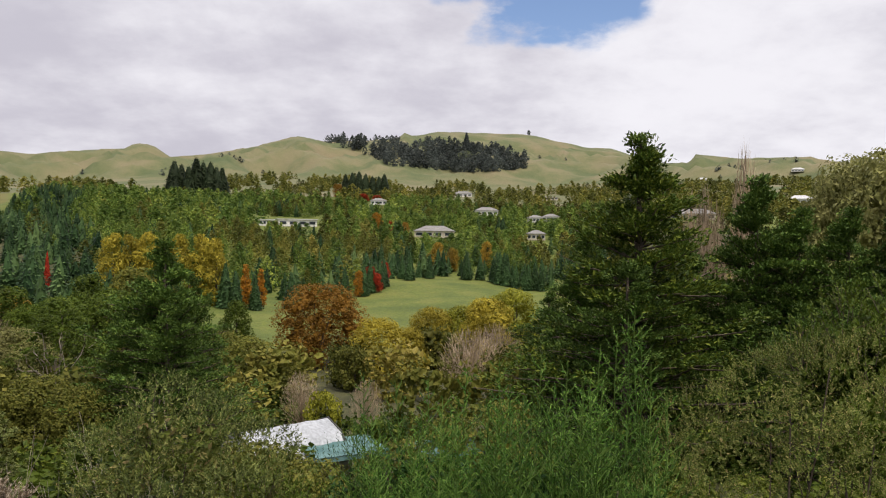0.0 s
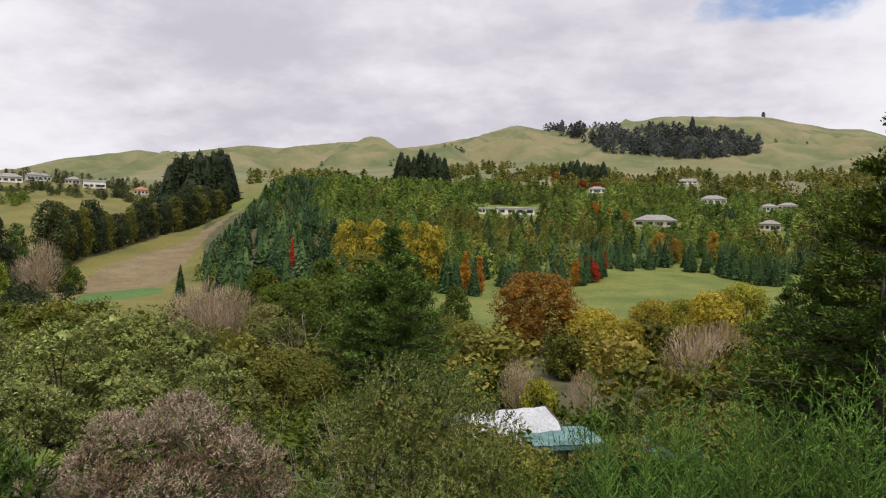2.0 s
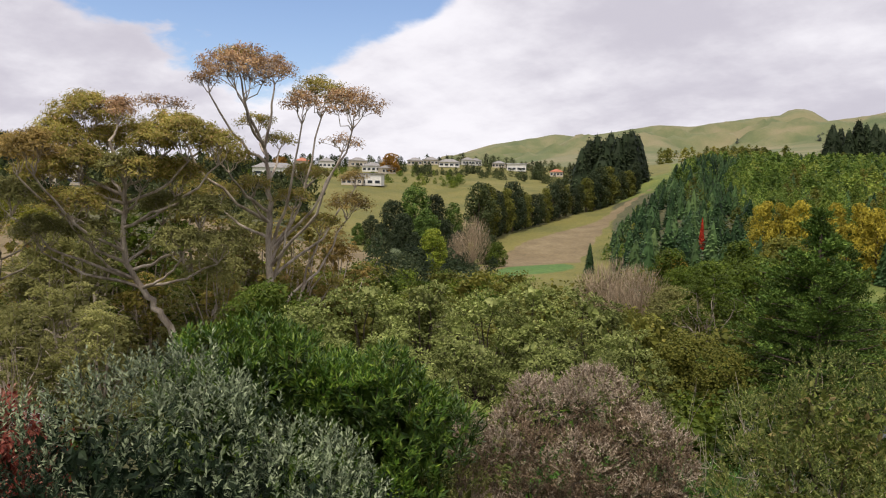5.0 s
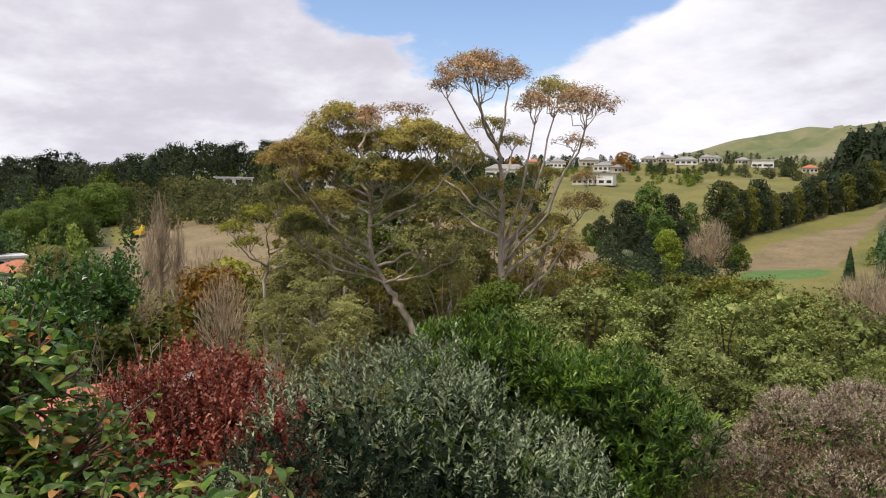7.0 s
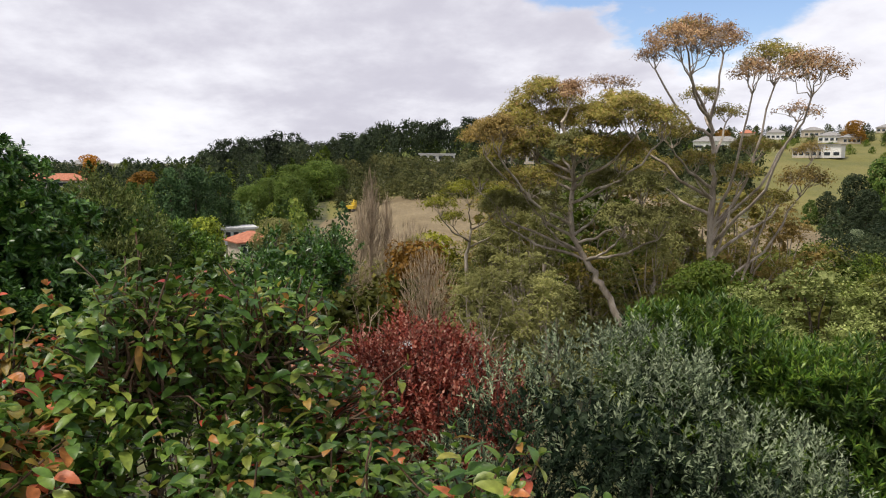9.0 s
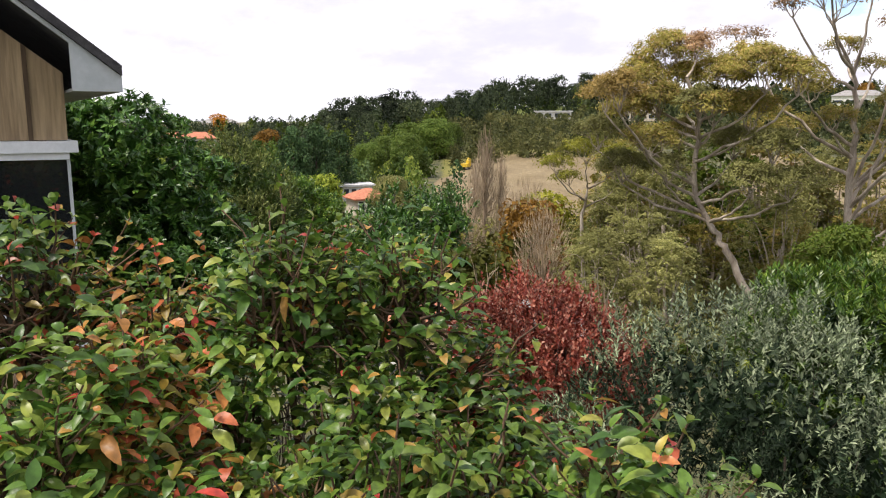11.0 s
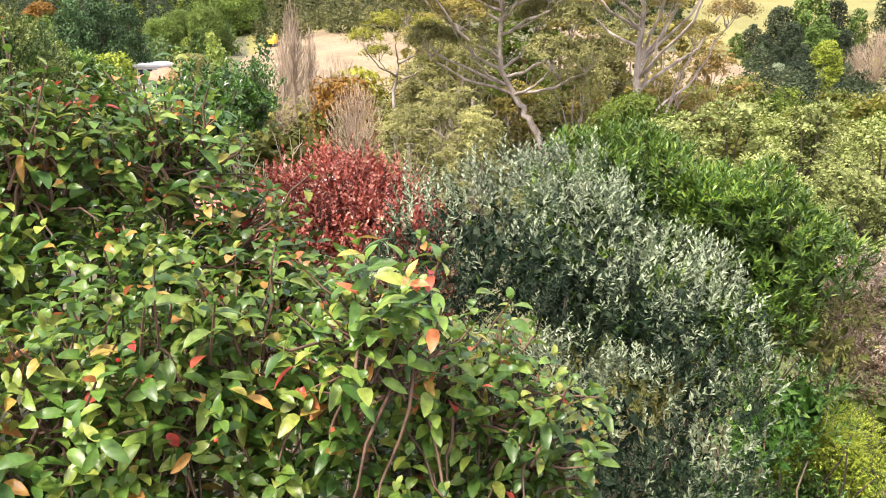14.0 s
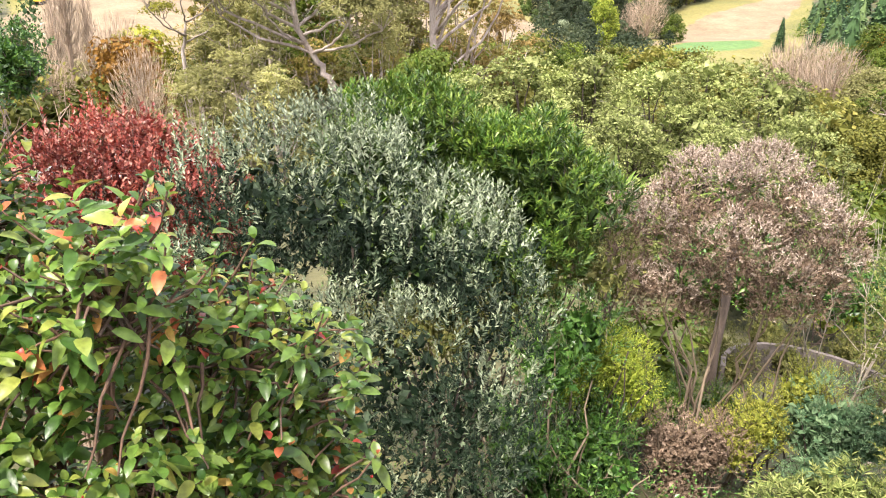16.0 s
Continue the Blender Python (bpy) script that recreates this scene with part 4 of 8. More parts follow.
def body_tree(seed, leaves=110, leaf=0.8, wide=0.25, belly=0.32, point=1.0):
    """A far tree: an uneven leafy body, widest at the height belly, of leaves laid over it and shaded ones within."""
    rng = np.random.default_rng(seed)
    ph = rng.random(5) * 6.283

    def radius(t, a):
        f = np.where(t < belly, np.sqrt(np.clip(1 - ((belly - t) / (belly + 0.08)) ** 2, 0, 1)), np.clip(1 - ((t - belly) / (1.02 - belly)) ** (2.2 - 1.0 * point), 0, 1))
        lump = 1 + 0.18 * np.sin(2 * a + ph[0] + 7 * t) + 0.18 * np.sin(3 * a + ph[1] - 13 * t) + 0.16 * np.sin(5 * a + ph[2] + 19 * t) + 0.12 * np.sin(7 * a + ph[3] - 29 * t)
        return 10 * wide * f * lump
    t = np.concatenate([rng.random(leaves - 4) ** 1.15, np.linspace(0.9, 1.0, 4)])
    a = rng.random(leaves) * 6.283
    out = np.stack([np.cos(a), np.sin(a), np.zeros(leaves)], -1)
    p = out * radius(t, a)[:, None] * (0.82 + 0.3 * rng.random((leaves, 1))) + np.stack([np.zeros(leaves), np.zeros(leaves), 10 * t], -1)
    nrm = unit(out + np.array([0, 0, 0.6]) * (0.3 + t)[:, None] + 0.55 * rng.normal(size=p.shape))
    d = unit(np.cross(nrm, rng.normal(size=p.shape)) + np.array([0, 0, -0.4]))
    ln = leaf * (0.6 + 0.7 * rng.random(leaves)) * (1.1 - 0.4 * t)
    m = leaves // 4
    ti, ai = rng.random(m) * 0.95, rng.random(m) * 6.283
    q = np.stack([np.cos(ai), np.sin(ai), np.zeros(m)], -1) * (radius(ti, ai) * 0.66 * rng.random(m) ** 0.4)[:, None] + np.stack([np.zeros(m), np.zeros(m), 10 * ti], -1)
    di = unit(rng.normal(size=q.shape))
    big = leaf * 1.9
    return [], [quad_leaves(p - d * (ln * 0.5)[:, None], d, nrm, ln, ln * 0.8, 0.1), quad_leaves(q - di * big * 0.5, di, sphere_dirs(rng, m), big, big * 0.8)]


def pine_tree(seed, whorls=18, arms=6, tufts=13, needles=30, wide=0.33, leaf=0.125, rise=0.45, low=0.06, power=0.9):
    """A pine: whorls of rising limbs that carry flat sprays of needle tufts, its outline ragged."""
    rng = np.random.default_rng(seed)
    wood, cs, axes = [limb(rng, (0, 0, -0.5), (0, 0, 9.7), 0.22, 0.03, 8, 0.008, 7)[0]], [], []
    for k in range(whorls):
        t = k / (whorls - 1)
        for j in range(arms if t < 0.8 else 4):
            z = 10 * low + (9.3 - 10 * low) * t + 0.16 * rng.normal()
            a = (j + 0.35 * rng.normal()) * 6.283 / arms + k * 1.1
            ln = 10 * wide * (1 - t) ** power * (0.6 + 0.6 * rng.random()) + 0.32 - 0.2 * t
            out = np.array([np.cos(a), np.sin(a), 0])
            e = out * ln + np.array([0, 0, z + ln * rise * (0.25 + 0.9 * t + 0.3 * rng.normal())])
            tb, p = limb(rng, (0, 0, z), e, 0.06 * (1 - t) + 0.02, 0.012, 5, 0.05, 4)
            wood.append(tb)
            across = np.array([-out[1], out[0], 0])
            for s in np.linspace(0.22, 1.0, tufts):
                q = np.array([0, 0, z]) + (e - np.array([0, 0, z])) * s
                off = rng.uniform(-1, 1)
                spread = (0.34 * ln * math.sin(math.pi * min(1, s * 0.8 + 0.12)) + 0.06)
                cs.append(q + across * off * spread + rng.normal(0, 0.05, 3) + np.array([0, 0, 0.05 + 0.08 * ln * s]))
                axes.append(unit(e - np.array([0, 0, z])) + across * off * 0.8 + np.array([0, 0, 0.35 + 0.7 * t]))
    cs, axes = np.repeat(np.array(cs), needles, 0), unit(np.repeat(np.array(axes), needles, 0))
    cs = cs + rng.normal(0, 0.11, cs.shape) * np.array([1, 1, 0.6])
    d = unit(axes + 0.55 * rng.normal(size=cs.shape))
    ln = leaf * (0.6 + 0.8 * rng.random(len(cs)))
    return wood, [quad_leaves(cs, d, unit(rng.normal(size=cs.shape) * 0.6 + np.array([0, 0, 1.0])), ln, ln * 0.42)]


def bare_tree(seed, stems=5, depth=4, spread=0.5, upright=0.6, r0=0.16, wide=0.35):
    """Leafless: limbs that fork into a haze of twigs."""
    rng = np.random.default_rng(seed)
    wood = []

    def grow(a, d, ln, r, k):
        b = a + d * ln
        wood.append(limb(rng, a, b, r, r * 0.62, 4, 0.05, 4 if k < depth - 1 else 3)[0])
        if k < depth:
            for _ in range(3):
                nd = unit(d + spread * rng.normal(size=3) + np.array([0, 0, upright * 0.35]))
                grow(a + d * ln * (0.55 + 0.45 * rng.random()), nd, ln * (0.55 + 0.2 * rng.random()), r * 0.58, k + 1)
    for _ in range(stems):
        d = unit(np.array([wide * rng.normal(), wide * rng.normal(), 1.0]))
        grow(np.array([0, 0, -0.3]), d, 3.9 + 0.6 * rng.random(), r0, 0)
    v = np.concatenate([w[0] for w in wood])
    k = 10.0 / v[:, 2].max()
    return [(w[0] * k, w[1]) for w in wood], []


def twig_tree(seed, twigs=1700, wide=0.34, low=0.12, narrow=False):
    """Leafless from afar: limbs and a haze of fine rising twigs."""
    rng = np.random.default_rng(seed)
    half = (10 - 10 * low) / 2
    wood = [limb(rng, (0, 0, -0.4), (0.1, 0, 5.5 if not narrow else 9.5), 0.2, 0.05, 6, 0.02, 6)[0]]
    u = sphere_dirs(rng, twigs, 0.2)
    p = u * (rng.random((twigs, 1)) ** 0.45) * np.array([10 * wide, 10 * wide, half]) + np.array([0, 0, 10 * low + half])
    foot = np.stack([np.zeros(twigs), np.zeros(twigs), p[:, 2] * (0.75 if narrow else 0.3)], -1)
    d = unit(unit(p - foot) + 0.28 * rng.normal(size=p.shape) + np.array([0, 0, 0.9 if narrow else 0.25]))
    ln = 0.7 + 0.9 * rng.random(twigs)
    for k in range(0, twigs, max(1, twigs // 40)):
        wood.append(limb(rng, foot[k] + np.array([0, 0, 0.5]), p[k], 0.06, 0.02, 4, 0.05, 4)[0])
    return wood, [quad_leaves(p - d * 0.4, d, unit(rng.normal(size=p.shape)), ln, 0.04)]


def kind(name, made, bark, leaf):
    w, c = made
    return (mesh_of(name + "_wood", w, bark, True), mesh_of(name + "_leaves", c, leaf) if c else None)


KINDS = {
    "round": [kind("round_tree", lobed_tree(s, 40, 11000, 0.24, 0.44, 0.0, 0.2, 0.6, 0.31, 8, 0.4, 2, 0.62), BARK, LEAF["green"]) for s in (1, 2, 3, 4)],
    "oak": [kind("oak_tree", lobed_tree(s, 70, 14000, 0.19, 0.54, 0.0, 0.15, 0.7, 0.25, 8, 0.5, 2, 0.55), BARK, LEAF["rust"]) for s in (5,)],
    "small": [kind("small_tree", lobed_tree(s, 20, 2200, 0.5, 0.46, 0.0, 0.3, 0.7, 0.38, 4, 0.45, 2, 0.68), BARK, LEAF["green"]) for s in (11, 12, 13)],
    "shrub": [kind("shrub", lobed_tree(s, 20, 2200, 0.55, 0.62, -0.04, 0.1, 0.7, 0.38, 4, 0.45, 2, 0.68), BARK, LEAF["green"]) for s in (15, 16)],
    "thicket": [kind("thicket_tree", tufted_tree(s, 26, 460, 24, 0.24, 0.44, 0.75, 0.36, 0.27), BARK_GUM, LEAF["gum"]) for s in (28, 29)],
    "dense_pine": [kind("dense_pine", pine_tree(s, 13, 7, 14, 30, 0.42, 0.13, 0.25, 0.0, 0.65), BARK, LEAF["pine"]) for s in (37, 38)],
    "wattle": [kind("wattle_tree", tufted_tree(s, 34, 620, 26, 0.24, 0.5, 0.7, 0.40, 0.25), BARK, LEAF["wattle"]) for s in (6, 7, 8)],
    "mass": [kind("mass_tree", lobed_tree(s, 34, 5200, 0.32, 0.42, -0.04, 0.45, 0.6, 0.29, 3, 0.35, 2, 0.7), BARK, LEAF["dark"]) for s in (25, 26, 27)],
    "egg": [kind("egg_tree", lobed_tree(s, 40, 4200, 0.36, 0.36, -0.03, 0.35, 0.6, 0.32, 3, 0.4, 2, 0.72), BARK, LEAF["green"]) for s in (24,)],
    "tall": [kind("tall_tree", lobed_tree(s, 30, 2600, 0.36, 0.27, -0.02, 0.3, 0.6, 0.38, 3, 0.4, 2, 0.75), BARK, LEAF["green"]) for s in (17, 18, 52)],
    "spire": [kind("spire_tree", lobed_tree(s, 30, 1300, 0.42, 0.18, -0.02, 0.85, 0.6, 0.5, 2, 0.6, 2, 0.9), BARK, LEAF["orange"]) for s in (19, 20)],
    "cone": [kind("cone_tree", cone_tree(s, 22, 26, 0.75, 0.26, 2), BARK, LEAF["conifer"]) for s in (21, 22, 23)],
    "far_pine": [kind("far_pine", cone_tree(s, 22, 26, 0.7, 0.3, 2, 0.72), BARK, LEAF["pine"]) for s in (34, 39, 53)],
    "pine": [kind("pine_tree", pine_tree(s), BARK, LEAF["pine"]) for s in (31, 32)],
    "bare": [kind("bare_tree", bare_tree(s), BARK_GREY, None) for s in (41, 42)],
    "twiggy": [kind("twiggy_tree", twig_tree(s), BARK_GREY, LEAF["twig"]) for s in (44, 45)],
    "twig_poplar": [kind("twig_poplar", twig_tree(s, 900, 0.085, 0.03, True), BARK_GREY, LEAF["twig"]) for s in (47, 48)],
}
pick = random.Random(7)


def plant(name, sort, az, r, height, width=1.0, leaf=None, label="", category="tree", group="", sink=0.0, bark=None):
    """One tree of a kind on the ground at a bearing and distance; width: times the kind's own breadth."""
    wood, crown = pick.choice(KINDS[sort])
    base = new(name)
    base.empty_display_size = 0.3
    base.location = P(az, r, gz(az, r) - sink)
    base.rotation_euler = (0, 0, pick.random() * 6.283)
    s = height / 10
    base.scale = (s * width, s * width, s)
    piece("trunk", wood, base, mat=bark)
    if crown:
        piece("crown", crown, base, mat=LEAF[leaf] if leaf else None)
    return tagged(base, label, category, group)


def rising_to(az, r, el):
    """The height of a thing that stands on the ground there and is seen up to the elevation el."""
    return r * math.tan(radians(el)) - gz(az, r)


def grove(name, made, spots, mat, label, category="wood", spread=0.34):
    """Far woods: many trees of a few shapes, joined."""
    sets = {3: [[], [], [], 0], 4: [[], [], [], 0]}
    rng = np.random.default_rng(len(spots))
    for x, y, z, h, w in spots:
        pieces = made[rng.integers(len(made))][1]
        a = rng.random() * 6.283
        c, s = np.cos(a), np.sin(a)
        tint = float(np.clip(spread * rng.normal(), -0.5, 0.9))
        for v, f in pieces:
            q = v * np.array([h * w, h * w, h]) / 10
            got = sets[f.shape[1]]
            got[0].append(np.stack([q[:, 0] * c - q[:, 1] * s + x, q[:, 0] * s + q[:, 1] * c + y, q[:, 2] + z], -1))
            got[1].append(f + got[3])
            got[2].append(np.full(len(v), tint))
            got[3] += len(v)
    used = [g for g in sets.values() if g[3]]
    ob = new(name, mesh_of(name, [(np.concatenate(g[0]), np.concatenate(g[1])) for g in used], mat))
    ob.data.attributes.new("tone", "FLOAT", "POINT").data.foreach_set("value", np.concatenate([q for g in used for q in g[2]]).astype(np.float32))
    return tagged(ob, label, category, kind="stuff")


def scatter(rng, az0, az1, r0, r1, gap, keep=None):
    """Bearings and distances about gap metres apart over a stretch of the plan."""
    out = []
    r = r0
    while r < r1:
        step = math.degrees(gap / r)
        a = az0 + step * rng.random()
        while a < az1:
            aa, rr = a + step * 0.35 * rng.normal(), r + gap * 0.35 * rng.normal()
            if (keep is None or keep(aa, rr)) and not near_house(aa, rr):
                out.append((aa, rr))
            a += step
        r += gap * 0.9
    return out


def spots_of(rng, points, h0, h1, w0=0.85, w1=1.15):
    out = []
    for a, r in points:
        x, y, _ = P(a, r)
        h = h0 + (h1 - h0) * rng.random() ** 1.4
        if 25 < a < 36 and 105 < r < 420:
            # the flank of the plantation thins to young trees
            h = min(h, max(1.0, r * math.tan(radians(float(np.interp(a, [25, 27.8, 29.5, 31.1, 33.6, 34.7], [3.7, 3.5, 2.8, 0.8, -1.8, -4.0])))) - gz(a, r)))
        for q in HOUSES:
            # gardens below a house are kept low
            if abs(a - q[0]) < math.degrees((q[2] * 0.6 + 2) / q[1]) and q[1] - 130 < r < q[1]:
                h = min(h, max(1.2, r * (gz(q[0], q[1]) + 2.3) / q[1] - gz(a, r)))
        out.append((x, y, gz(a, r) - 0.2, h, w0 + (w1 - w0) * rng.random()))
    return out


FAR_ROUND = [body_tree(s, 170, 0.76, 0.2 + 0.03 * (s % 4), 0.32 + 0.07 * (s % 3), 0.1 + 0.3 * (s % 3)) for s in range(60, 69)]
FAR_NEAR = [body_tree(s, 380, 0.47, 0.21 + 0.025 * (s % 4), 0.3 + 0.07 * (s % 3), 0.15 + 0.35 * (s % 3)) for s in range(100, 109)]
FAR_CONE = [cone_tree(s, 14, 13, 1.05, 0.2 + 0.02 * (s % 3), 1) for s in range(70, 75)]
BUSHY = [lobed_tree(s, 14, 420, 0.6, 0.6, -0.05, 0.1, 0.7, 0.42, 0, 0.5, 2, 0.64) for s in range(110, 115)]
FAR_TINY = [body_tree(s, 90, 1.3, 0.3 + 0.03 * (s % 3), 0.4, 0.1 + 0.2 * (s % 3)) for s in range(50, 56)]
FAR_DARK = [body_tree(s, 330, 0.58, 0.29 + 0.05 * (s % 3), 0.42, 0.05 + 0.3 * (s % 2)) for s in range(80, 86)]
SCRUB = [body_tree(s, 260, 1.0, 0.46 + 0.05 * (s % 3), 0.45, 0.05 + 0.2 * (s % 2)) for s in range(90, 95)]
RIDGE_PINE = [lobed_tree(s, 16, 340, 0.42, 0.24 + 0.04 * (s % 3), 0.3, -0.1, 0.6, 0.38, 0, 0.5, 2, 0.7) for s in range(86, 91)]
rng = np.random.default_rng(5)


# the plantation on the far slope
def in_plantation(a, r):
    if 31 < a < 34.8 and 140 < r < np.interp(a, [31, 34, 34.8], [300, 245, 185]):
        return True
    if a > 31.5 or a < -13:
        return False
    low_edge = np.interp(a, [-13, -8, -3, 3, 6, 12, 17, 24, 28, 31.5], [190, 205, 225, 215, 185, 165, 150, 118, 112, 200])
    clear = (6 < a < 16 and 345 < r < 385) or (2 < a < 9 and 430 < r < 520 and noise.noise((a * 0.5, r * 0.02, 3)) > 0.0) or (-5 < a < 5 and 330 < r < 352)
    if a > 28 and r > np.interp(a, [28, 31.5], [420, 285]):
        return False
    return r > low_edge and not clear


pts = scatter(rng, -13, 34.8, 105, 520, 5.7, in_plantation)
conif, leafy, olive = [], [], []
for a, r in pts:
    n1 = noise.noise((a * 0.16, r * 0.012, 0.5))
    low_belt = r < np.interp(a, [-13, 3, 12, 24, 31], [250, 240, 200, 205, 300])
    left_flank = a > 25.5
    if low_belt and n1 + 0.25 * rng.normal() > 0.02 or left_flank and rng.random() < 0.72 or rng.random() < 0.10:
        conif.append((a, r))
    elif n1 + 0.25 * rng.normal() > (0.2 if a < 14 else 0.36):
        olive.append((a, r))
    else:
        leafy.append((a, r))
grove("plantation_conifers", FAR_CONE, spots_of(rng, conif, 5, 9, 1.2, 1.6), LEAF["conifer"], "young blue-green conifers planted close on the hillside")
for name, made, pts in (("near", FAR_NEAR, [q for q in leafy if q[1] < 275]), ("upper", FAR_ROUND, [q for q in leafy if q[1] >= 275])):
    grove("plantation_broadleaf", made, spots_of(rng, pts, 5, 10.5, 1.0, 1.5), LEAF["forest"], "mixed green plantation trees on the %s slope" % ("lower" if name == "near" else "upper"))
for name, made, pts in (("near", FAR_NEAR, [q for q in olive if q[1] < 275]), ("upper", FAR_ROUND, [q for q in olive if q[1] >= 275])):
    grove("plantation_olive_trees", made, spots_of(rng, pts, 5, 9.5, 1.05, 1.55), LEAF["olive"], "olive and yellowing plantation trees on the %s slope" % ("lower" if name == "near" else "upper"))
# woods between the houses further up
pts = scatter(rng, -34, 31, 525, 1150, 17, lambda a, r: noise.noise((a * 0.3, r * 0.006, 8)) > (-0.12 if a < 12 else 0.02) + (r - 700) * 0.0006)
grove("upper_woods", FAR_TINY, spots_of(rng, pts, 7, 13, 1.0, 1.5), LEAF["olive"], "scattered olive-green trees among distant houses")
pts = scatter(rng, -34, -12, 150, 520, 10, lambda a, r: noise.noise((a * 0.2, r * 0.01, 12)) > -0.2)
grove("lower_east_woods", FAR_TINY, spots_of(rng, pts, 6, 11, 1.0, 1.4), LEAF["olive"], "mixed olive trees in the valley beyond the pines")


# the dark wood on the hill flank, with its tall spire of a fir
def hill_wood():
    out = []
    while len(out) < 620:
        a, e = -6.7 + 15.7 * rng.random(), 4.8 + 2.6 * rng.random()
        hi = np.interp(a, [-6.6, -6.2, -3.6, -0.2, 1.8, 2.8, 3.7, 5.8, 8.0, 8.9], [5.6, 6.2, 7.0, 7.15, 7.3, 6.75, 7.2, 7.4, 7.5, 7.3])
        lo = np.interp(a, [-6.6, -4.5, -1.5, 2.0, 4.1, 6.3, 7.9, 8.9], [5.25, 5.05, 4.85, 5.25, 5.3, 6.25, 6.4, 7.0])
        if lo < e < hi - 0.35 and noise.noise((a * 1.3, e * 2.5, 4)) > -0.42:
            out.append((a, reach(a, e, 1250, 1990)))
    return out


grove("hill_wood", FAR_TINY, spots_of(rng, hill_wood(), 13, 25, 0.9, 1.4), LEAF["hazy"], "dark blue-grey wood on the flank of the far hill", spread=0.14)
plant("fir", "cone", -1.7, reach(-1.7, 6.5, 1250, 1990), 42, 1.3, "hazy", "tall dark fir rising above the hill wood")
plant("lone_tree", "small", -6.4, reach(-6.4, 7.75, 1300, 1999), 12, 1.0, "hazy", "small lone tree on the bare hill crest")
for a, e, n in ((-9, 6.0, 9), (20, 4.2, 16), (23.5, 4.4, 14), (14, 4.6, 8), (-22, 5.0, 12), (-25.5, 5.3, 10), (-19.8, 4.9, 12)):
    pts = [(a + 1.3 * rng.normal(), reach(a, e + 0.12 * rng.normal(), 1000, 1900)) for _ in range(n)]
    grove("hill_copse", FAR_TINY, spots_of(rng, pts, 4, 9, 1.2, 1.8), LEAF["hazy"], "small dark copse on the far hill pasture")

# dark wood on the western ridge
pts = scatter(rng, 76, 112, 165, 395, 7.5, lambda a, r: r > np.interp(a, [76, 81, 86.8, 88.6, 91, 94, 98, 101, 112], [262, 262, 250, 190, 190, 178, 200, 240, 300]) and not (76 < a < 83 and r < 292))
dark, mid = [], []
for a, r in pts:
    (mid if rng.random() < 0.22 or (r < 235 and a < 93) else dark).append((a, r))
tall = [p for p in dark if p[1] > 230 and p[0] < 97]
rest = [p for p in dark if p not in tall]
grove("ridge_wood", FAR_DARK, spots_of(rng, tall[::2], 8, 13), LEAF["ridge"], "dark mixed wood along the western ridge")
grove("ridge_pines", RIDGE_PINE, spots_of(rng, tall[1::2], 9, 16.5, 0.8, 1.3), LEAF["ridge"], "tall dark pines along the western ridge")
grove("ridge_wood_edge", FAR_DARK, spots_of(rng, rest, 6, 10), LEAF["ridge"], "lower dark trees at the foot of the ridge wood")
grove("ridge_green_trees", FAR_ROUND, spots_of(rng, mid, 7, 11), LEAF["green"], "brighter green trees at the edge of the ridge wood")
pts = scatter(rng, 75, 88, 176, 268, 5.5, None)
grove("ridge_scrub", SCRUB, spots_of(rng, pts, 3.5, 6.5, 0.8, 1.2), LEAF["scrub"], "rounded brown-green scrub above the cleared slope")
pts = scatter(rng, 57, 77, 200, 420, 8, None)
grove("knoll_trees", FAR_TINY, spots_of(rng, pts, 6, 11), LEAF["dark"], "dark trees on the knoll behind the gums")
pts = scatter(rng, 36, 62, 425, 540, 8, None)
grove("ridge_garden_trees", FAR_DARK, spots_of(rng, pts, 4, 9), LEAF["dark"], "garden trees among the houses on the ridge")
pts = scatter(rng, 44, 62, 345, 425, 8, lambda a, r: noise.noise((a * 0.8, r * 0.03, 2)) > -0.08 and a > 45.5)
grove("ridge_garden_shrubs", SCRUB, spots_of(rng, pts, 2, 4.5, 0.8, 1.2), LEAF["green"], "garden shrubs below the houses on the ridge")
pts = scatter(rng, 36, 50, 405, 440, 7, None)
grove("ridge_garden_hedge", SCRUB, spots_of(rng, pts, 2.5, 5, 0.7, 1.1), LEAF["dark"], "dark hedges between the houses on the ridge")
# scrub along the valley floor
pts = scatter(rng, -34, 112, 50, 100, 7.6, lambda a, r: not (-6 < a < 24 and r > 92))
grove("valley_scrub", BUSHY, [q for q, (a, r) in zip(spots_of(rng, pts, 3.4, 6.4, 0.9, 1.3), pts) if a < 87 or r < 62], LEAF["olive"], "tangled olive scrub on the valley floor")
pts = scatter(rng, 40, 63, 84, 114, 5.2, None)
grove("bank_scrub", BUSHY, spots_of(rng, pts, 2.4, 4.6, 0.9, 1.3), LEAF["green"], "green scrub below the cleared bank")
pts = scatter(rng, 43.5, 51.6, 118, 165, 5.0, None)
grove("bank_trees", SCRUB, spots_of(rng, pts, 2.6, 5.0, 0.8, 1.2), LEAF["ridge"], "dark shrubs at the foot of the conifers")
pts = scatter(rng, 84, 112, 95, 230, 7, lambda a, r: a > np.interp(r, [100, 180, 230], [86.5, 89.5, 91]))
spots = spots_of(rng, pts, 4, 7.5, 0.7, 1.0)
grove("valley_west_scrub", SCRUB, spots[::3], LEAF["forest"], "grey-green scrub in the valley near the village")
grove("valley_west_trees", FAR_DARK, [(x, y, z, h * 1.15, w) for x, y, z, h, w in spots[1::3]], LEAF["conifer"], "dark blue-green trees in the valley near the village")
grove("valley_west_round_trees", FAR_ROUND, spots[2::3], LEAF["scrub"], "rounded brown-green trees in the valley near the village")
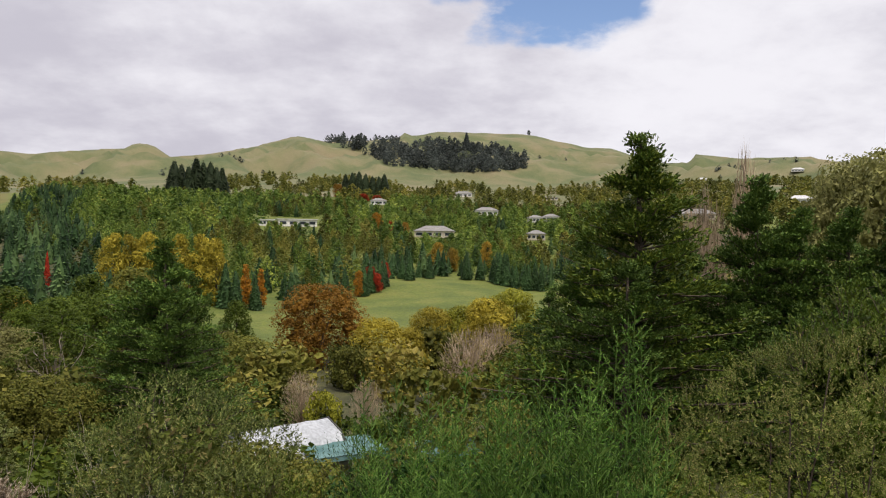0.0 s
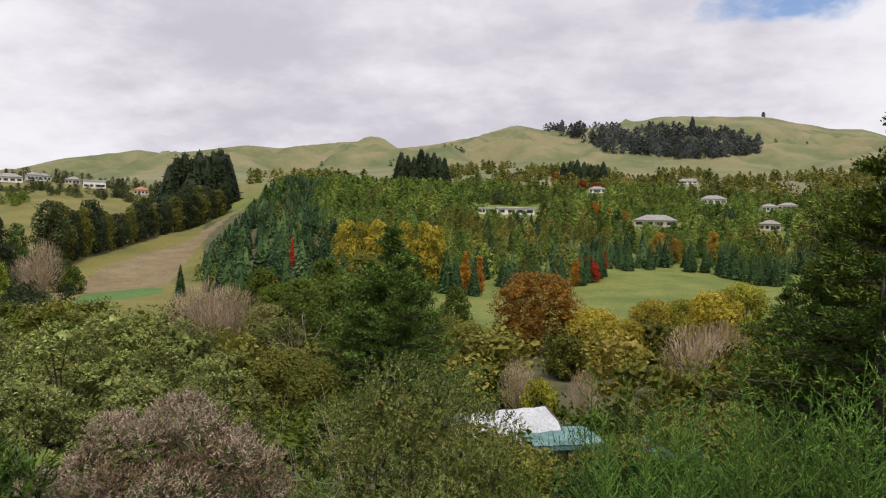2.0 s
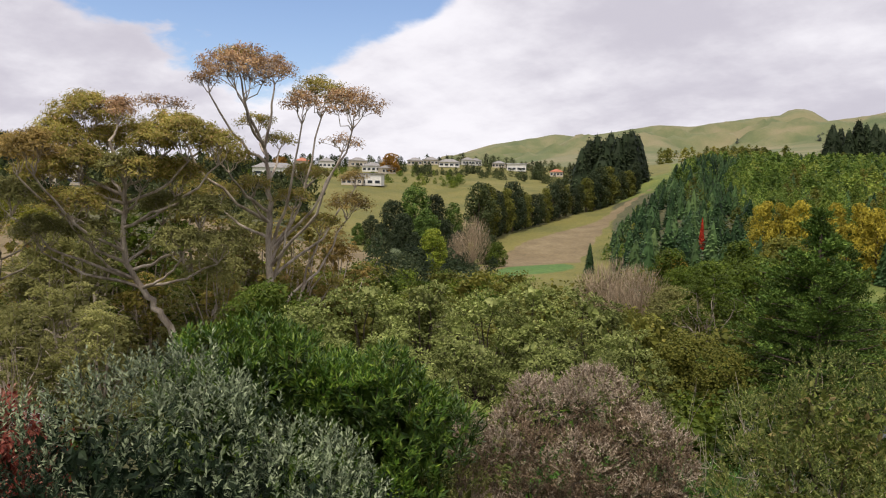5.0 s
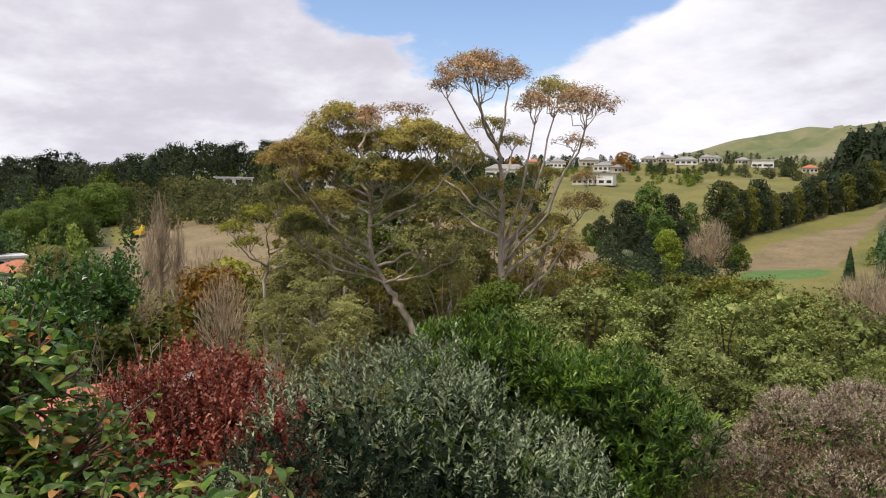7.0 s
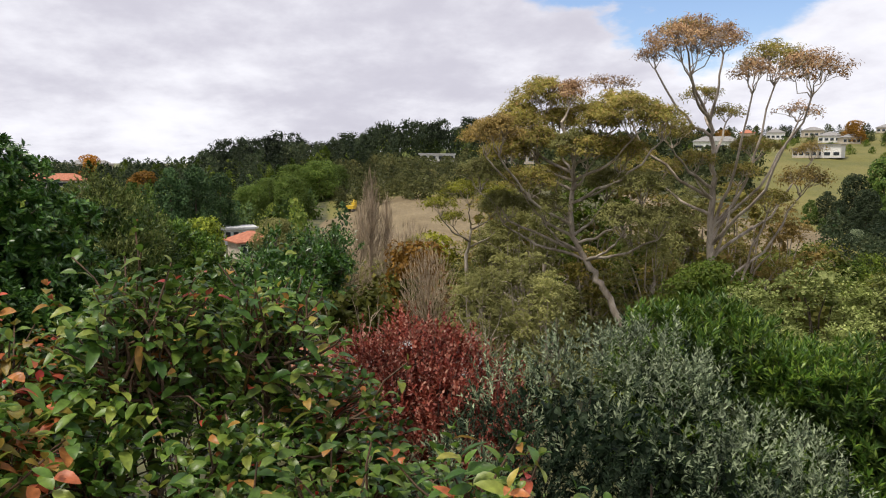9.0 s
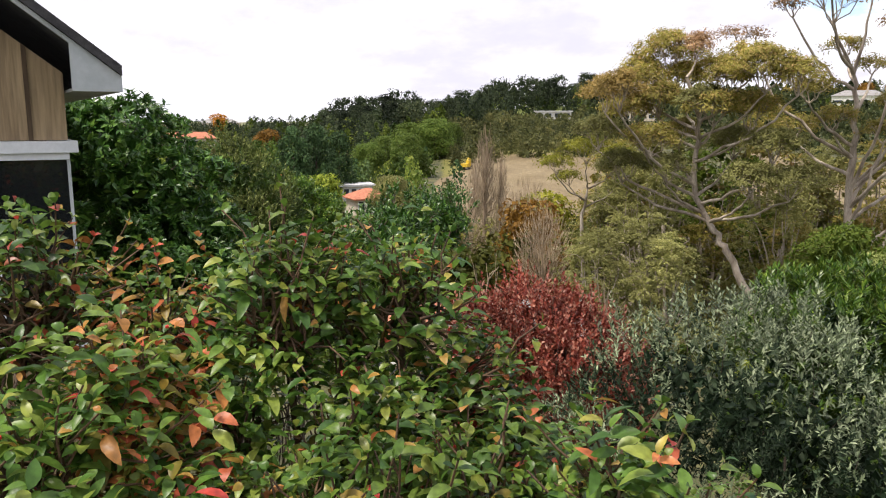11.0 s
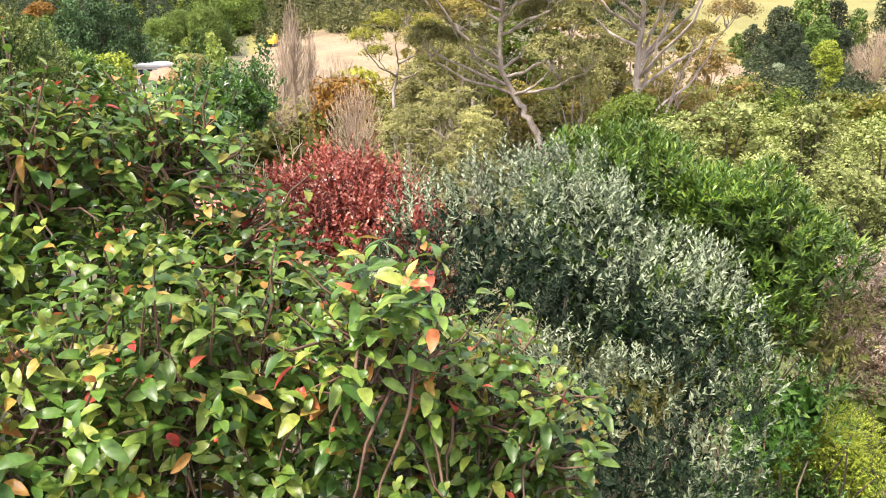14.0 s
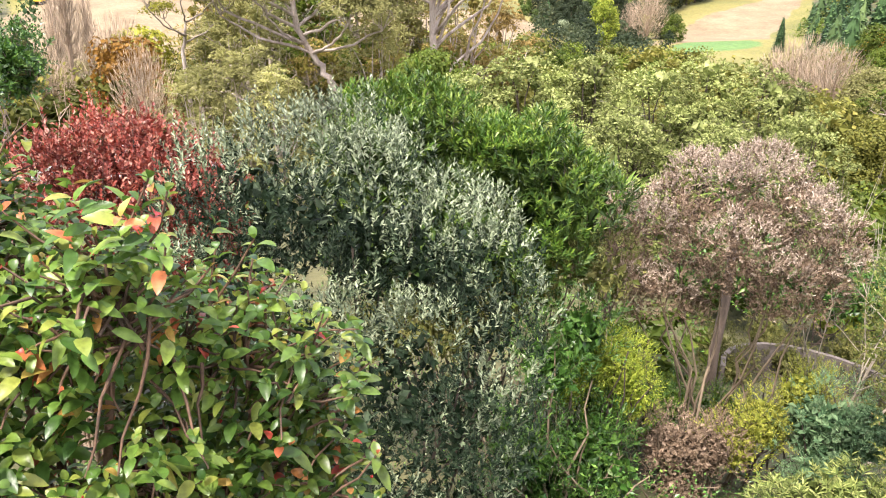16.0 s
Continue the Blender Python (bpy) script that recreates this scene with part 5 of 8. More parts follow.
pts = scatter(rng, -34, 105, 14, 56, 4.8, lambda a, r: not (21 < a < 37 and r < 18))
grove("slope_scrub", [lobed_tree(s, 12, 260, 0.9, 0.6, -0.05, 0.1, 0.7, 0.44, 0, 0.6, 2, 0.6) for s in range(116, 120)], [(x, y, z, h * float(np.interp(math.hypot(x, y), [6, 20], [0.35, 1])), w) for x, y, z, h, w in spots_of(rng, pts, 1.5, 2.8, 1.1, 1.6)], LEAF["green"], "low green scrub covering the garden slope", "shrubs")
pts = scatter(rng, -34, 100, 6.5, 17, 1.25, lambda a, r: not (21 < a < 37 and r > 11))
grove("garden_groundcover", [lobed_tree(s, 10, 420, 0.36, 0.6, -0.05, 0.1, 0.5, 0.46, 0, 0.7, 0) for s in range(96, 100)], spots_of(rng, pts, 0.6, 1.4, 1.2, 1.8), LEAF["glossy"], "low leafy green groundcover in the garden", "shrubs")


# ---- trees that stand out, far to near ----
# clumps of tall dark pines on the ridges
for az, w in ((19.7, 1), (19.2, 1), (18.7, 1), (18.2, 1), (17.7, 1.1), (17.2, 1), (16.8, 0.9), (16.4, 0.9)):
    plant("pine", "far_pine", az, 560 + 12 * pick.random(), rising_to(az, 560, 4.9 + 0.8 * pick.random()), 1.3, "ridge", "tall dark pine in a clump on the ridge", "tree", "ridge pine clump")
for az in (7.4, 6.9, 6.4, 5.9, 5.4, 4.9, 4.5):
    plant("pine", "far_pine", az, 620, rising_to(az, 620, 4.4 + 0.8 * pick.random()), 1.35, "ridge", "tall dark pine in a clump on the ridge", "tree", "hillside pine clump")
for az, e in ((36.4, 3.8), (35.9, 4.4), (35.4, 4.7), (34.9, 4.4), (34.4, 4.9), (33.9, 4.6), (33.4, 4.9), (32.9, 5.1), (32.5, 4.7)):
    plant("pine", "far_pine", az, 345 + 14 * pick.random(), rising_to(az, 345, e), 1.35, "ridge", "tall dark pine at the edge of the dry field", "tree", "field pine clump")
for k in range(24):
    az = 44 - k * 0.5
    r = np.interp(az, [32, 44], [325, 205])
    plant("row_tree", "tall", az, r, rising_to(az, r, np.interp(az, [32, 37, 44], [2.1, 0.4, -0.3]) + 1.2 * pick.random()), 0.85 + 0.35 * pick.random(), ("dark", "olive", "ridge")[k % 3], "dark slender tree in a row along the field", "tree", "row along the field")
# trees round the pale slope
for name, sort, az, r, e, w, leaf, lab in (
        ("macrocarpa", "mass", 48.9, 190, 0.5, 1.0, "pine", "broad dark conifer above the cleared bank"),
        ("macrocarpa", "mass", 50.6, 188, -0.6, 1.1, "ridge", "broad dark conifer above the cleared bank"),
        ("macrocarpa", "mass", 47.4, 200, -0.1, 0.9, "ridge", "broad dark conifer above the cleared bank"),
        ("macrocarpa", "mass", 46.0, 205, -0.7, 0.9, "pine", "broad dark conifer above the cleared bank"),
        ("macrocarpa", "mass", 52.2, 182, -1.8, 1.1, "ridge", "broad dark conifer above the cleared bank"),
        ("macrocarpa", "mass", 49.8, 172, -1.6, 1.1, "ridge", "broad dark conifer above the cleared bank"),
        ("macrocarpa", "mass", 48.0, 178, -1.2, 1.1, "pine", "broad dark conifer above the cleared bank"),
        ("macrocarpa", "mass", 51.4, 168, -2.4, 1.1, "ridge", "broad dark conifer above the cleared bank"),
        ("macrocarpa", "mass", 46.6, 178, -2.0, 1.0, "ridge", "broad dark conifer above the cleared bank"),
        ("macrocarpa", "mass", 53.2, 180, -2.4, 1.0, "pine", "broad dark conifer above the cleared bank"),
        ("macrocarpa", "mass", 50.4, 160, -3.2, 1.1, "ridge", "broad dark conifer above the cleared bank"),
        ("macrocarpa", "mass", 48.9, 160, -3.0, 1.2, "ridge", "broad dark conifer above the cleared bank"),
        ("macrocarpa", "mass", 52.4, 162, -3.6, 1.1, "pine", "broad dark conifer above the cleared bank"),
        ("macrocarpa", "mass", 46.9, 164, -3.2, 1.0, "ridge", "broad dark conifer above the cleared bank"),
        ("macrocarpa", "mass", 45.4, 172, -2.8, 1.0, "ridge", "broad dark conifer above the cleared bank"),
        ("cypress", "cone", 51.5, 160, -2.9, 1.0, "conifer", "small pointed blue-green cypress"),
        ("green_conifer", "egg", 47.5, 140, -2.7, 1.15, "lime_leaf", "neat egg-shaped bright green tree"),
        ("blue_shrub", "shrub", 50.3, 150, -4.3, 0.9, "silver", "rounded blue-grey shrub beside the bank"),
        ("bare_tree", "twiggy", 44.4, 140, -1.8, 0.9, None, "leafless grey-brown tree at the field edge"),
        ("bare_tree", "twiggy", 45.6, 150, -2.9, 0.8, None, "leafless grey-brown tree at the field edge"),
        ("small_tree", "small", 42.6, 160, -3.6, 1.2, "green", "round green tree beside the sandy bank"),
        ("small_tree", "small", 43.4, 168, -3.0, 1.2, "dark", "round dark tree beside the sandy bank"),
        ("cypress", "cone", 35.6, 150, -3.4, 0.9, "conifer", "small pointed conifer below the sandy bank"),
        ("thicket_tree", "twiggy", 33.6, 75, -4.6, 1.1, None, "pale leafless thicket tree with a rounded head"),
        ("thicket_tree", "twiggy", 31.9, 72, -5.0, 1.1, None, "pale leafless thicket tree with a rounded head"),
        ("thicket_tree", "twiggy", 35.0, 78, -5.2, 1.0, None, "pale leafless thicket tree with a rounded head")):
    plant(name, sort, az, r, rising_to(az, r, e), w, leaf, lab)
# autumn colour in the plantation
for az, r, e, sort, leaf, w, lab in (
        (14.6, 152, -2.1, "spire", "orange", 1.0, "slender orange autumn tree among conifers"), (13.5, 156, -2.5, "spire", "orange", 1.0, "slender orange autumn tree among conifers"),
        (5.4, 190, -2.3, "small", "scarlet", 0.8, "scarlet autumn tree at the meadow edge"), (4.4, 196, -1.9, "small", "scarlet", 0.7, "scarlet autumn tree at the meadow edge"),
        (4.9, 185, -2.8, "small", "scarlet", 0.9, "scarlet autumn tree at the meadow edge"), (6.3, 180, -2.6, "tall", "orange", 0.9, "orange autumn tree beside scarlet ones"),
        (27.7, 175, -1.2, "cone", "scarlet", 0.5, "narrow scarlet tree among dark conifers"), (0.3, 235, -0.4, "tall", "gold", 1.3, "golden autumn tree on the slope"),
        (-0.8, 238, -0.8, "tall", "gold", 1.2, "golden autumn tree on the slope"), (-3.4, 240, -0.3, "tall", "gold", 1.0, "golden autumn tree among conifers"),
        (-1.8, 232, -2.0, "tall", "orange", 0.8, "small orange autumn tree among conifers"), (5.0, 330, 1.8, "tall", "orange", 1.2, "orange autumn tree near a house"),
        (3.9, 335, 1.2, "small", "scarlet", 0.9, "red autumn tree near a house"), (2.8, 338, 1.1, "small", "rust", 0.9, "rust-red autumn tree near a house"),
        (-6.8, 380, 0.7, "small", "scarlet", 1.3, "red autumn tree beside distant houses"), (-8.2, 380, 0.5, "small", "rust", 1.3, "rust autumn tree beside distant houses"),
        (6.0, 560, 3.2, "small", "scarlet", 1.8, "long red autumn hedge tree"), (5.0, 560, 3.1, "small", "scarlet", 1.8, "long red autumn hedge tree"),
        (23.6, 150, 0.0, "tall", "yellow_green", 0.85, "tall golden poplar in a row"), (22.5, 152, -0.1, "tall", "yellow_green", 0.85, "tall golden poplar in a row"),
        (21.3, 150, 0.1, "tall", "yellow_green", 0.85, "tall golden poplar in a row"), (19.2, 150, 0.0, "tall", "yellow_green", 0.85, "tall golden poplar in a row"),
        (17.8, 151, 0.0, "tall", "yellow_green", 0.85, "tall golden poplar in a row"), (16.7, 152, -0.3, "tall", "yellow_green", 0.85, "tall golden poplar in a row"),
        (29.7, 120, -4.1, "small", "gold", 0.9, "golden autumn tree below the conifers"), (28.9, 126, -4.6, "small", "gold", 0.8, "golden autumn tree below the conifers"),
        (8.0, 600, 3.9, "small", "rust", 1.0, "rust autumn tree on the ridge")):
    plant("autumn_tree", sort, az, r, rising_to(az, r, e), w, leaf, lab, "tree")
# pointed conifers along the lower edge
for k in range(30):
    az = pick.uniform(-8, 17)
    r = float(np.interp(az, [-8, -3, 3, 6, 12, 17], [200, 220, 212, 182, 160, 147])) - pick.uniform(0, 6)
    plant("conifer", "cone", az, r, pick.uniform(6, 9.5), 1.05, None, "young blue-green conifer at the plantation edge", "tree", "plantation edge conifers")
# round trees in the valley
for name, sort, az, r, e, w, leaf, lab in (
        ("oak", "oak", 8.9, 88, -3.7, 1.3, "rust", "broad russet autumn oak in the valley"),
        ("willow", "round", 4.6, 74, -6.2, 1.15, "yellow_green", "yellowing willow with a rounded head"),
        ("willow", "round", 2.4, 76, -6.9, 1.1, "yellow_green", "yellowing willow with a rounded head"),
        ("willow", "round", 0.6, 84, -5.4, 1.1, "yellow_green", "yellowing willow with a rounded head"),
        ("willow", "round", -1.6, 86, -5.2, 1.1, "lime", "yellow willow at the edge of the meadow"),
        ("willow", "round", -3.6, 84, -4.6, 1.1, "yellow_green", "yellowing willow with a rounded head"),
        ("willow", "round", -5.6, 86, -3.9, 1.0, "lime", "yellow willow at the edge of the meadow"),
        ("willow", "small", 6.4, 70, -8.4, 1.1, "olive", "olive willow on the valley floor"),
        ("willow", "twiggy", -2.5, 62, -7.0, 1.2, None, "half-bare brown willow in the valley"),
        ("willow", "twiggy", -4.4, 66, -6.6, 1.1, None, "half-bare brown willow in the valley"),
        ("willow", "round", 14.5, 70, -7.5, 1.4, "olive", "spreading olive-green willow in the valley"),
        ("willow", "round", 12.2, 64, -9.4, 1.3, "olive", "spreading olive-green willow in the valley"),
        ("willow", "round", 16.6, 76, -7.0, 1.3, "olive", "spreading olive-green willow in the valley"),
        ("valley_tree", "twiggy", 10.3, 50, -10.2, 0.9, None, "leafless brown tree behind the white tunnel"),
        ("valley_tree", "twiggy", 5.4, 48, -10.8, 0.8, None, "leafless brown tree behind the white tunnel"),
        ("valley_tree", "small", 8.6, 46, -11.6, 0.8, "lime", "small yellow-green tree behind the white tunnel"),
        ("valley_tree", "round", 29.4, 70, -6.4, 1.2, "gum_green", "rounded grey-green tree in the valley"),
        ("valley_tree", "round", 26.6, 85, -4.4, 1.3, "green", "rounded green tree in the valley"),
        ("valley_tree", "round", 23.8, 78, -4.0, 1.3, "green", "rounded green tree in the valley"),
        ("valley_tree", "round", 28.6, 96, -4.9, 1.2, "green", "rounded dark green tree in the valley"),
        ("valley_tree", "round", 31.0, 60, -8.6, 1.2, "olive", "olive-green tree in the valley"),
        ("valley_tree", "round", 28.0, 45, -9.6, 1.2, "olive", "olive-green tree in the valley"),
        ("valley_tree", "round", 25.4, 42, -10.5, 1.1, "olive", "olive tree on the slope below the garden"),
        ("valley_tree", "round", 33.0, 50, -8.6, 1.2, "olive", "olive-green tree in the valley"),
        ("valley_tree", "mass", 29.8, 100, -3.6, 1.0, "green", "rounded green tree in the valley"),
        ("valley_tree", "mass", 25.0, 100, -2.9, 1.1, "green", "rounded green tree in the valley"),
        ("valley_tree", "mass", 22.2, 96, -2.4, 1.1, "olive", "rounded olive tree in the valley"),
        ("valley_tree", "thicket", 27.0, 60, -5.4, 1.1, "green", "rounded dark green tree in the valley"),
        ("valley_tree", "mass", 15.2, 98, -4.8, 1.0, "green", "rounded green tree in the valley"),
        ("dark_pine", "pine", 20.0, 42, -0.4, 1.35, None, "big dark spreading pine on the valley slope"),
        ("dark_pine", "dense_pine", 18.4, 46, -2.4, 0.8, "pine", "big dark spreading pine on the valley slope"),
        ("dark_pine", "dense_pine", 21.6, 44, -2.6, 0.9, "pine", "big dark evergreen on the valley slope"),
        ("dark_pine", "dense_pine", 19.8, 40, -4.6, 1.0, "pine", "big dark evergreen on the valley slope"),
        ("fir_tree", "pine", -15.0, 40, 7.9, 1.3, "pine_lit", "tall pine with upswept ragged branches"),
        ("fir_tree", "pine", -11.2, 44, 0.6, 1.25, None, "dark spreading pine below the tall one"),
        ("fir_tree", "pine", -18.0, 46, 0.8, 1.25, None, "dark spreading pine below the tall one"),
        ("fir_tree", "dense_pine", -14.2, 37, -1.0, 1.2, "pine", "dark spreading pine below the tall one"),
        ("fir_tree", "dense_pine", -8.4, 48, -3.6, 1.0, "pine", "dark spreading pine below the tall one"),
        ("dark_conifer", "pine", -22.9, 46, 4.7, 1.15, None, "dark dense conifer with layered branches"),
        ("dark_conifer", "pine", -25.6, 46, 2.4, 1.2, None, "dark dense conifer with layered branches"),
        ("dark_conifer", "pine", -28.6, 46, 2.4, 1.2, None, "dark dense conifer with layered branches"),
        ("dark_conifer", "pine", -31.4, 46, 1.9, 1.2, None, "dark dense conifer with layered branches"),
        ("dark_conifer", "dense_pine", -21.0, 44, -2.4, 1.1, "pine", "dark dense conifer with layered branches"),
        ("dark_conifer", "dense_pine", -26.0, 40, -3.8, 1.1, "pine", "dark dense conifer with layered branches"),
        ("dark_conifer", "dense_pine", -30.5, 40, -3.0, 1.1, "pine", "dark dense conifer with layered branches"),
        ("gum", "round", -29.4, 90, 5.6, 0.8, "gum_green", "tall drooping olive-green gum"),
        ("gum", "round", -31.6, 86, 6.0, 0.8, "gum_green", "tall drooping olive-green gum"),
        ("gum", "round", -27.9, 92, 4.8, 0.6, "gum_green", "tall drooping olive-green gum"),
        ("bare_poplar", "twig_poplar", -22.0, 88, 6.2, 0.7, None, "tall leafless poplar behind the conifers"),
        ("bare_poplar", "twig_poplar", -19.3, 85, 3.6, 0.7, None, "tall leafless poplar behind the conifers"),
        ("bare_poplar", "twig_poplar", -18.4, 86, 3.0, 0.7, None, "tall leafless poplar behind the conifers"),
        ("bare_poplar", "twig_poplar", -20.2, 86, 2.4, 0.7, None, "tall leafless poplar behind the conifers"),
        ("bare_poplar", "twig_poplar", 84.8, 78, -0.7, 1.0, None, "narrow leafless poplar above the valley houses"),
        ("bare_poplar", "twig_poplar", 83.6, 80, -2.6, 0.9, None, "narrow leafless poplar above the valley houses"),
        ("bare_poplar", "twig_poplar", 85.6, 76, -3.0, 0.9, None, "narrow leafless poplar above the valley houses"),
        ("bare_tree", "twiggy", 82.0, 60, -4.5, 0.8, None, "leafless brown tree above the valley houses"),
        ("bare_tree", "twiggy", 86.6, 58, -6.5, 0.8, None, "leafless brown tree above the valley houses"),
        ("bare_tree", "twiggy", 80.4, 50, -6.6, 0.8, None, "leafless brown tree above the valley houses"),
        ("valley_tree", "round", 88.4, 62, -6.2, 1.0, "dark", "dark rounded evergreen in the valley"),
        ("valley_tree", "round", 91.8, 90, -4.2, 1.0, "gum_green", "grey-green tree in the valley"),
        ("valley_tree", "small", 81.6, 58, -6.0, 1.0, "rust", "rust-brown tree in the valley"),
        ("valley_tree", "small", 80.0, 64, -5.4, 1.0, "lime", "small yellow-green tree in the valley"),
        ("valley_tree", "shrub", 97.2, 140, -3.9, 1.0, "yellow_green", "yellowing round tree beside the village house"),
        ("ridge_tree", "round", 90.5, 190, -0.2, 1.5, "forest", "big rounded bright green tree below the ridge"),
        ("ridge_tree", "round", 88.6, 192, 0.1, 1.4, "forest", "big rounded bright green tree below the ridge"),
        ("ridge_tree", "round", 92.4, 182, -1.2, 1.4, "forest", "big rounded bright green tree below the ridge"),
        ("ridge_tree", "round", 87.2, 205, -0.2, 1.2, "forest", "big rounded bright green tree below the ridge"),
        ("dark_conifer", "mass", 99.2, 118, -0.5, 0.8, "conifer", "tall dark blue-green conifer in the valley"),
        ("dark_conifer", "mass", 97.5, 122, -0.3, 0.85, "conifer", "tall dark blue-green conifer in the valley"),
        ("dark_conifer", "mass", 95.8, 128, -0.8, 0.8, "conifer", "tall dark blue-green conifer in the valley"),
        ("valley_tree", "round", 93.6, 150, -1.7, 1.2, "forest", "rounded light green tree below the ridge wood"),
        ("valley_tree", "round", 90.6, 156, -1.0, 1.2, "forest", "rounded light green tree below the ridge wood"),
        ("valley_tree", "small", 97.0, 98, -4.0, 1.0, "lime_leaf", "small yellow-green tree near the village"),
        ("autumn_tree", "small", 104.2, 330, 0.4, 1.2, "orange", "orange autumn tree on the far skyline"),
        ("autumn_tree", "small", 100.9, 240, -0.7, 1.3, "rust", "rust-red autumn tree beside the village"),
        ("autumn_tree", "small", 59.0, 372, 2.4, 1.2, "rust", "russet autumn tree among ridge houses"),
        ("autumn_tree", "small", 50.9, 415, 2.9, 1.4, "rust", "russet autumn tree among ridge houses"),
        ("valley_tree", "round", 63.0, 75, -6.0, 1.2, "green", "dense dark green tree under the gums"),
        ("valley_tree", "round", 66.6, 70, -5.2, 1.2, "green", "dense dark green tree under the gums"),
        ("valley_tree", "round", 70.4, 62, -5.0, 1.2, "gum_green", "dense olive tree under the gums"),
        ("valley_tree", "round", 73.6, 66, -3.6, 1.2, "green", "dense green tree under the gums"),
        ("valley_tree", "round", 60.6, 48, -8.6, 1.0, "green", "dense green tree under the gums"),
        ("valley_tree", "small", 56.0, 84, -6.6, 1.0, "green", "small green tree beside the sandy bank"),
        ("gum_thicket", "thicket", 74.6, 60, -1.2, 0.9, "gum", "bushy brown-green gum in the thicket"),
        ("gum_thicket", "thicket", 71.6, 56, 0.0, 0.9, "gum_green", "bushy olive gum in the thicket"),
        ("gum_thicket", "thicket", 68.4, 54, -1.0, 0.9, "green", "bushy green gum in the thicket"),
        ("gum_thicket", "thicket", 65.2, 56, 0.6, 0.9, "gum", "bushy brown-green gum in the thicket"),
        ("gum_thicket", "thicket", 62.4, 55, -2.2, 0.8, "gum_green", "bushy olive gum in the thicket"),
        ("gum_thicket", "thicket", 73.2, 48, -3.0, 0.9, "gum_green", "bushy olive gum in the thicket"),
        ("gum_thicket", "thicket", 63.6, 46, -4.0, 0.9, "gum_green", "bushy olive gum in the thicket"),
        ("gum_thicket", "thicket", 75.6, 56, -4.8, 0.9, "gum_green", "bushy olive gum in the thicket"),
        ("gum_thicket", "thicket", 57.6, 54, -1.6, 0.8, "gum", "bushy brown-green gum in the thicket"),
        ("gum_thicket", "thicket", 54.8, 58, -3.0, 0.8, "gum_rust", "bushy rusty gum in the thicket"),
        ("gum_thicket", "thicket", 60.6, 58, -1.2, 0.8, "gum_green", "bushy olive gum in the thicket"),
        ("low_gum", "thicket", 76.8, 30, -8.2, 0.85, "gum_green", "rounded olive gum with drooping leaves"),
        ("low_gum", "thicket", 73.2, 32, -7.0, 0.85, "gum_green", "rounded olive gum with drooping leaves"),
        ("low_gum", "thicket", 71.4, 30, -8.4, 0.9, "gum_green", "rounded olive gum with drooping leaves"),
        ("low_gum", "thicket", 68.0, 50, -6.4, 0.9, "gum", "rounded brownish gum with drooping leaves"),
        ("low_gum", "thicket", 63.0, 48, -6.8, 0.9, "gum", "rounded brownish gum with drooping leaves")):
    plant(name, sort, az, r, rising_to(az, r, e), w, leaf, lab)


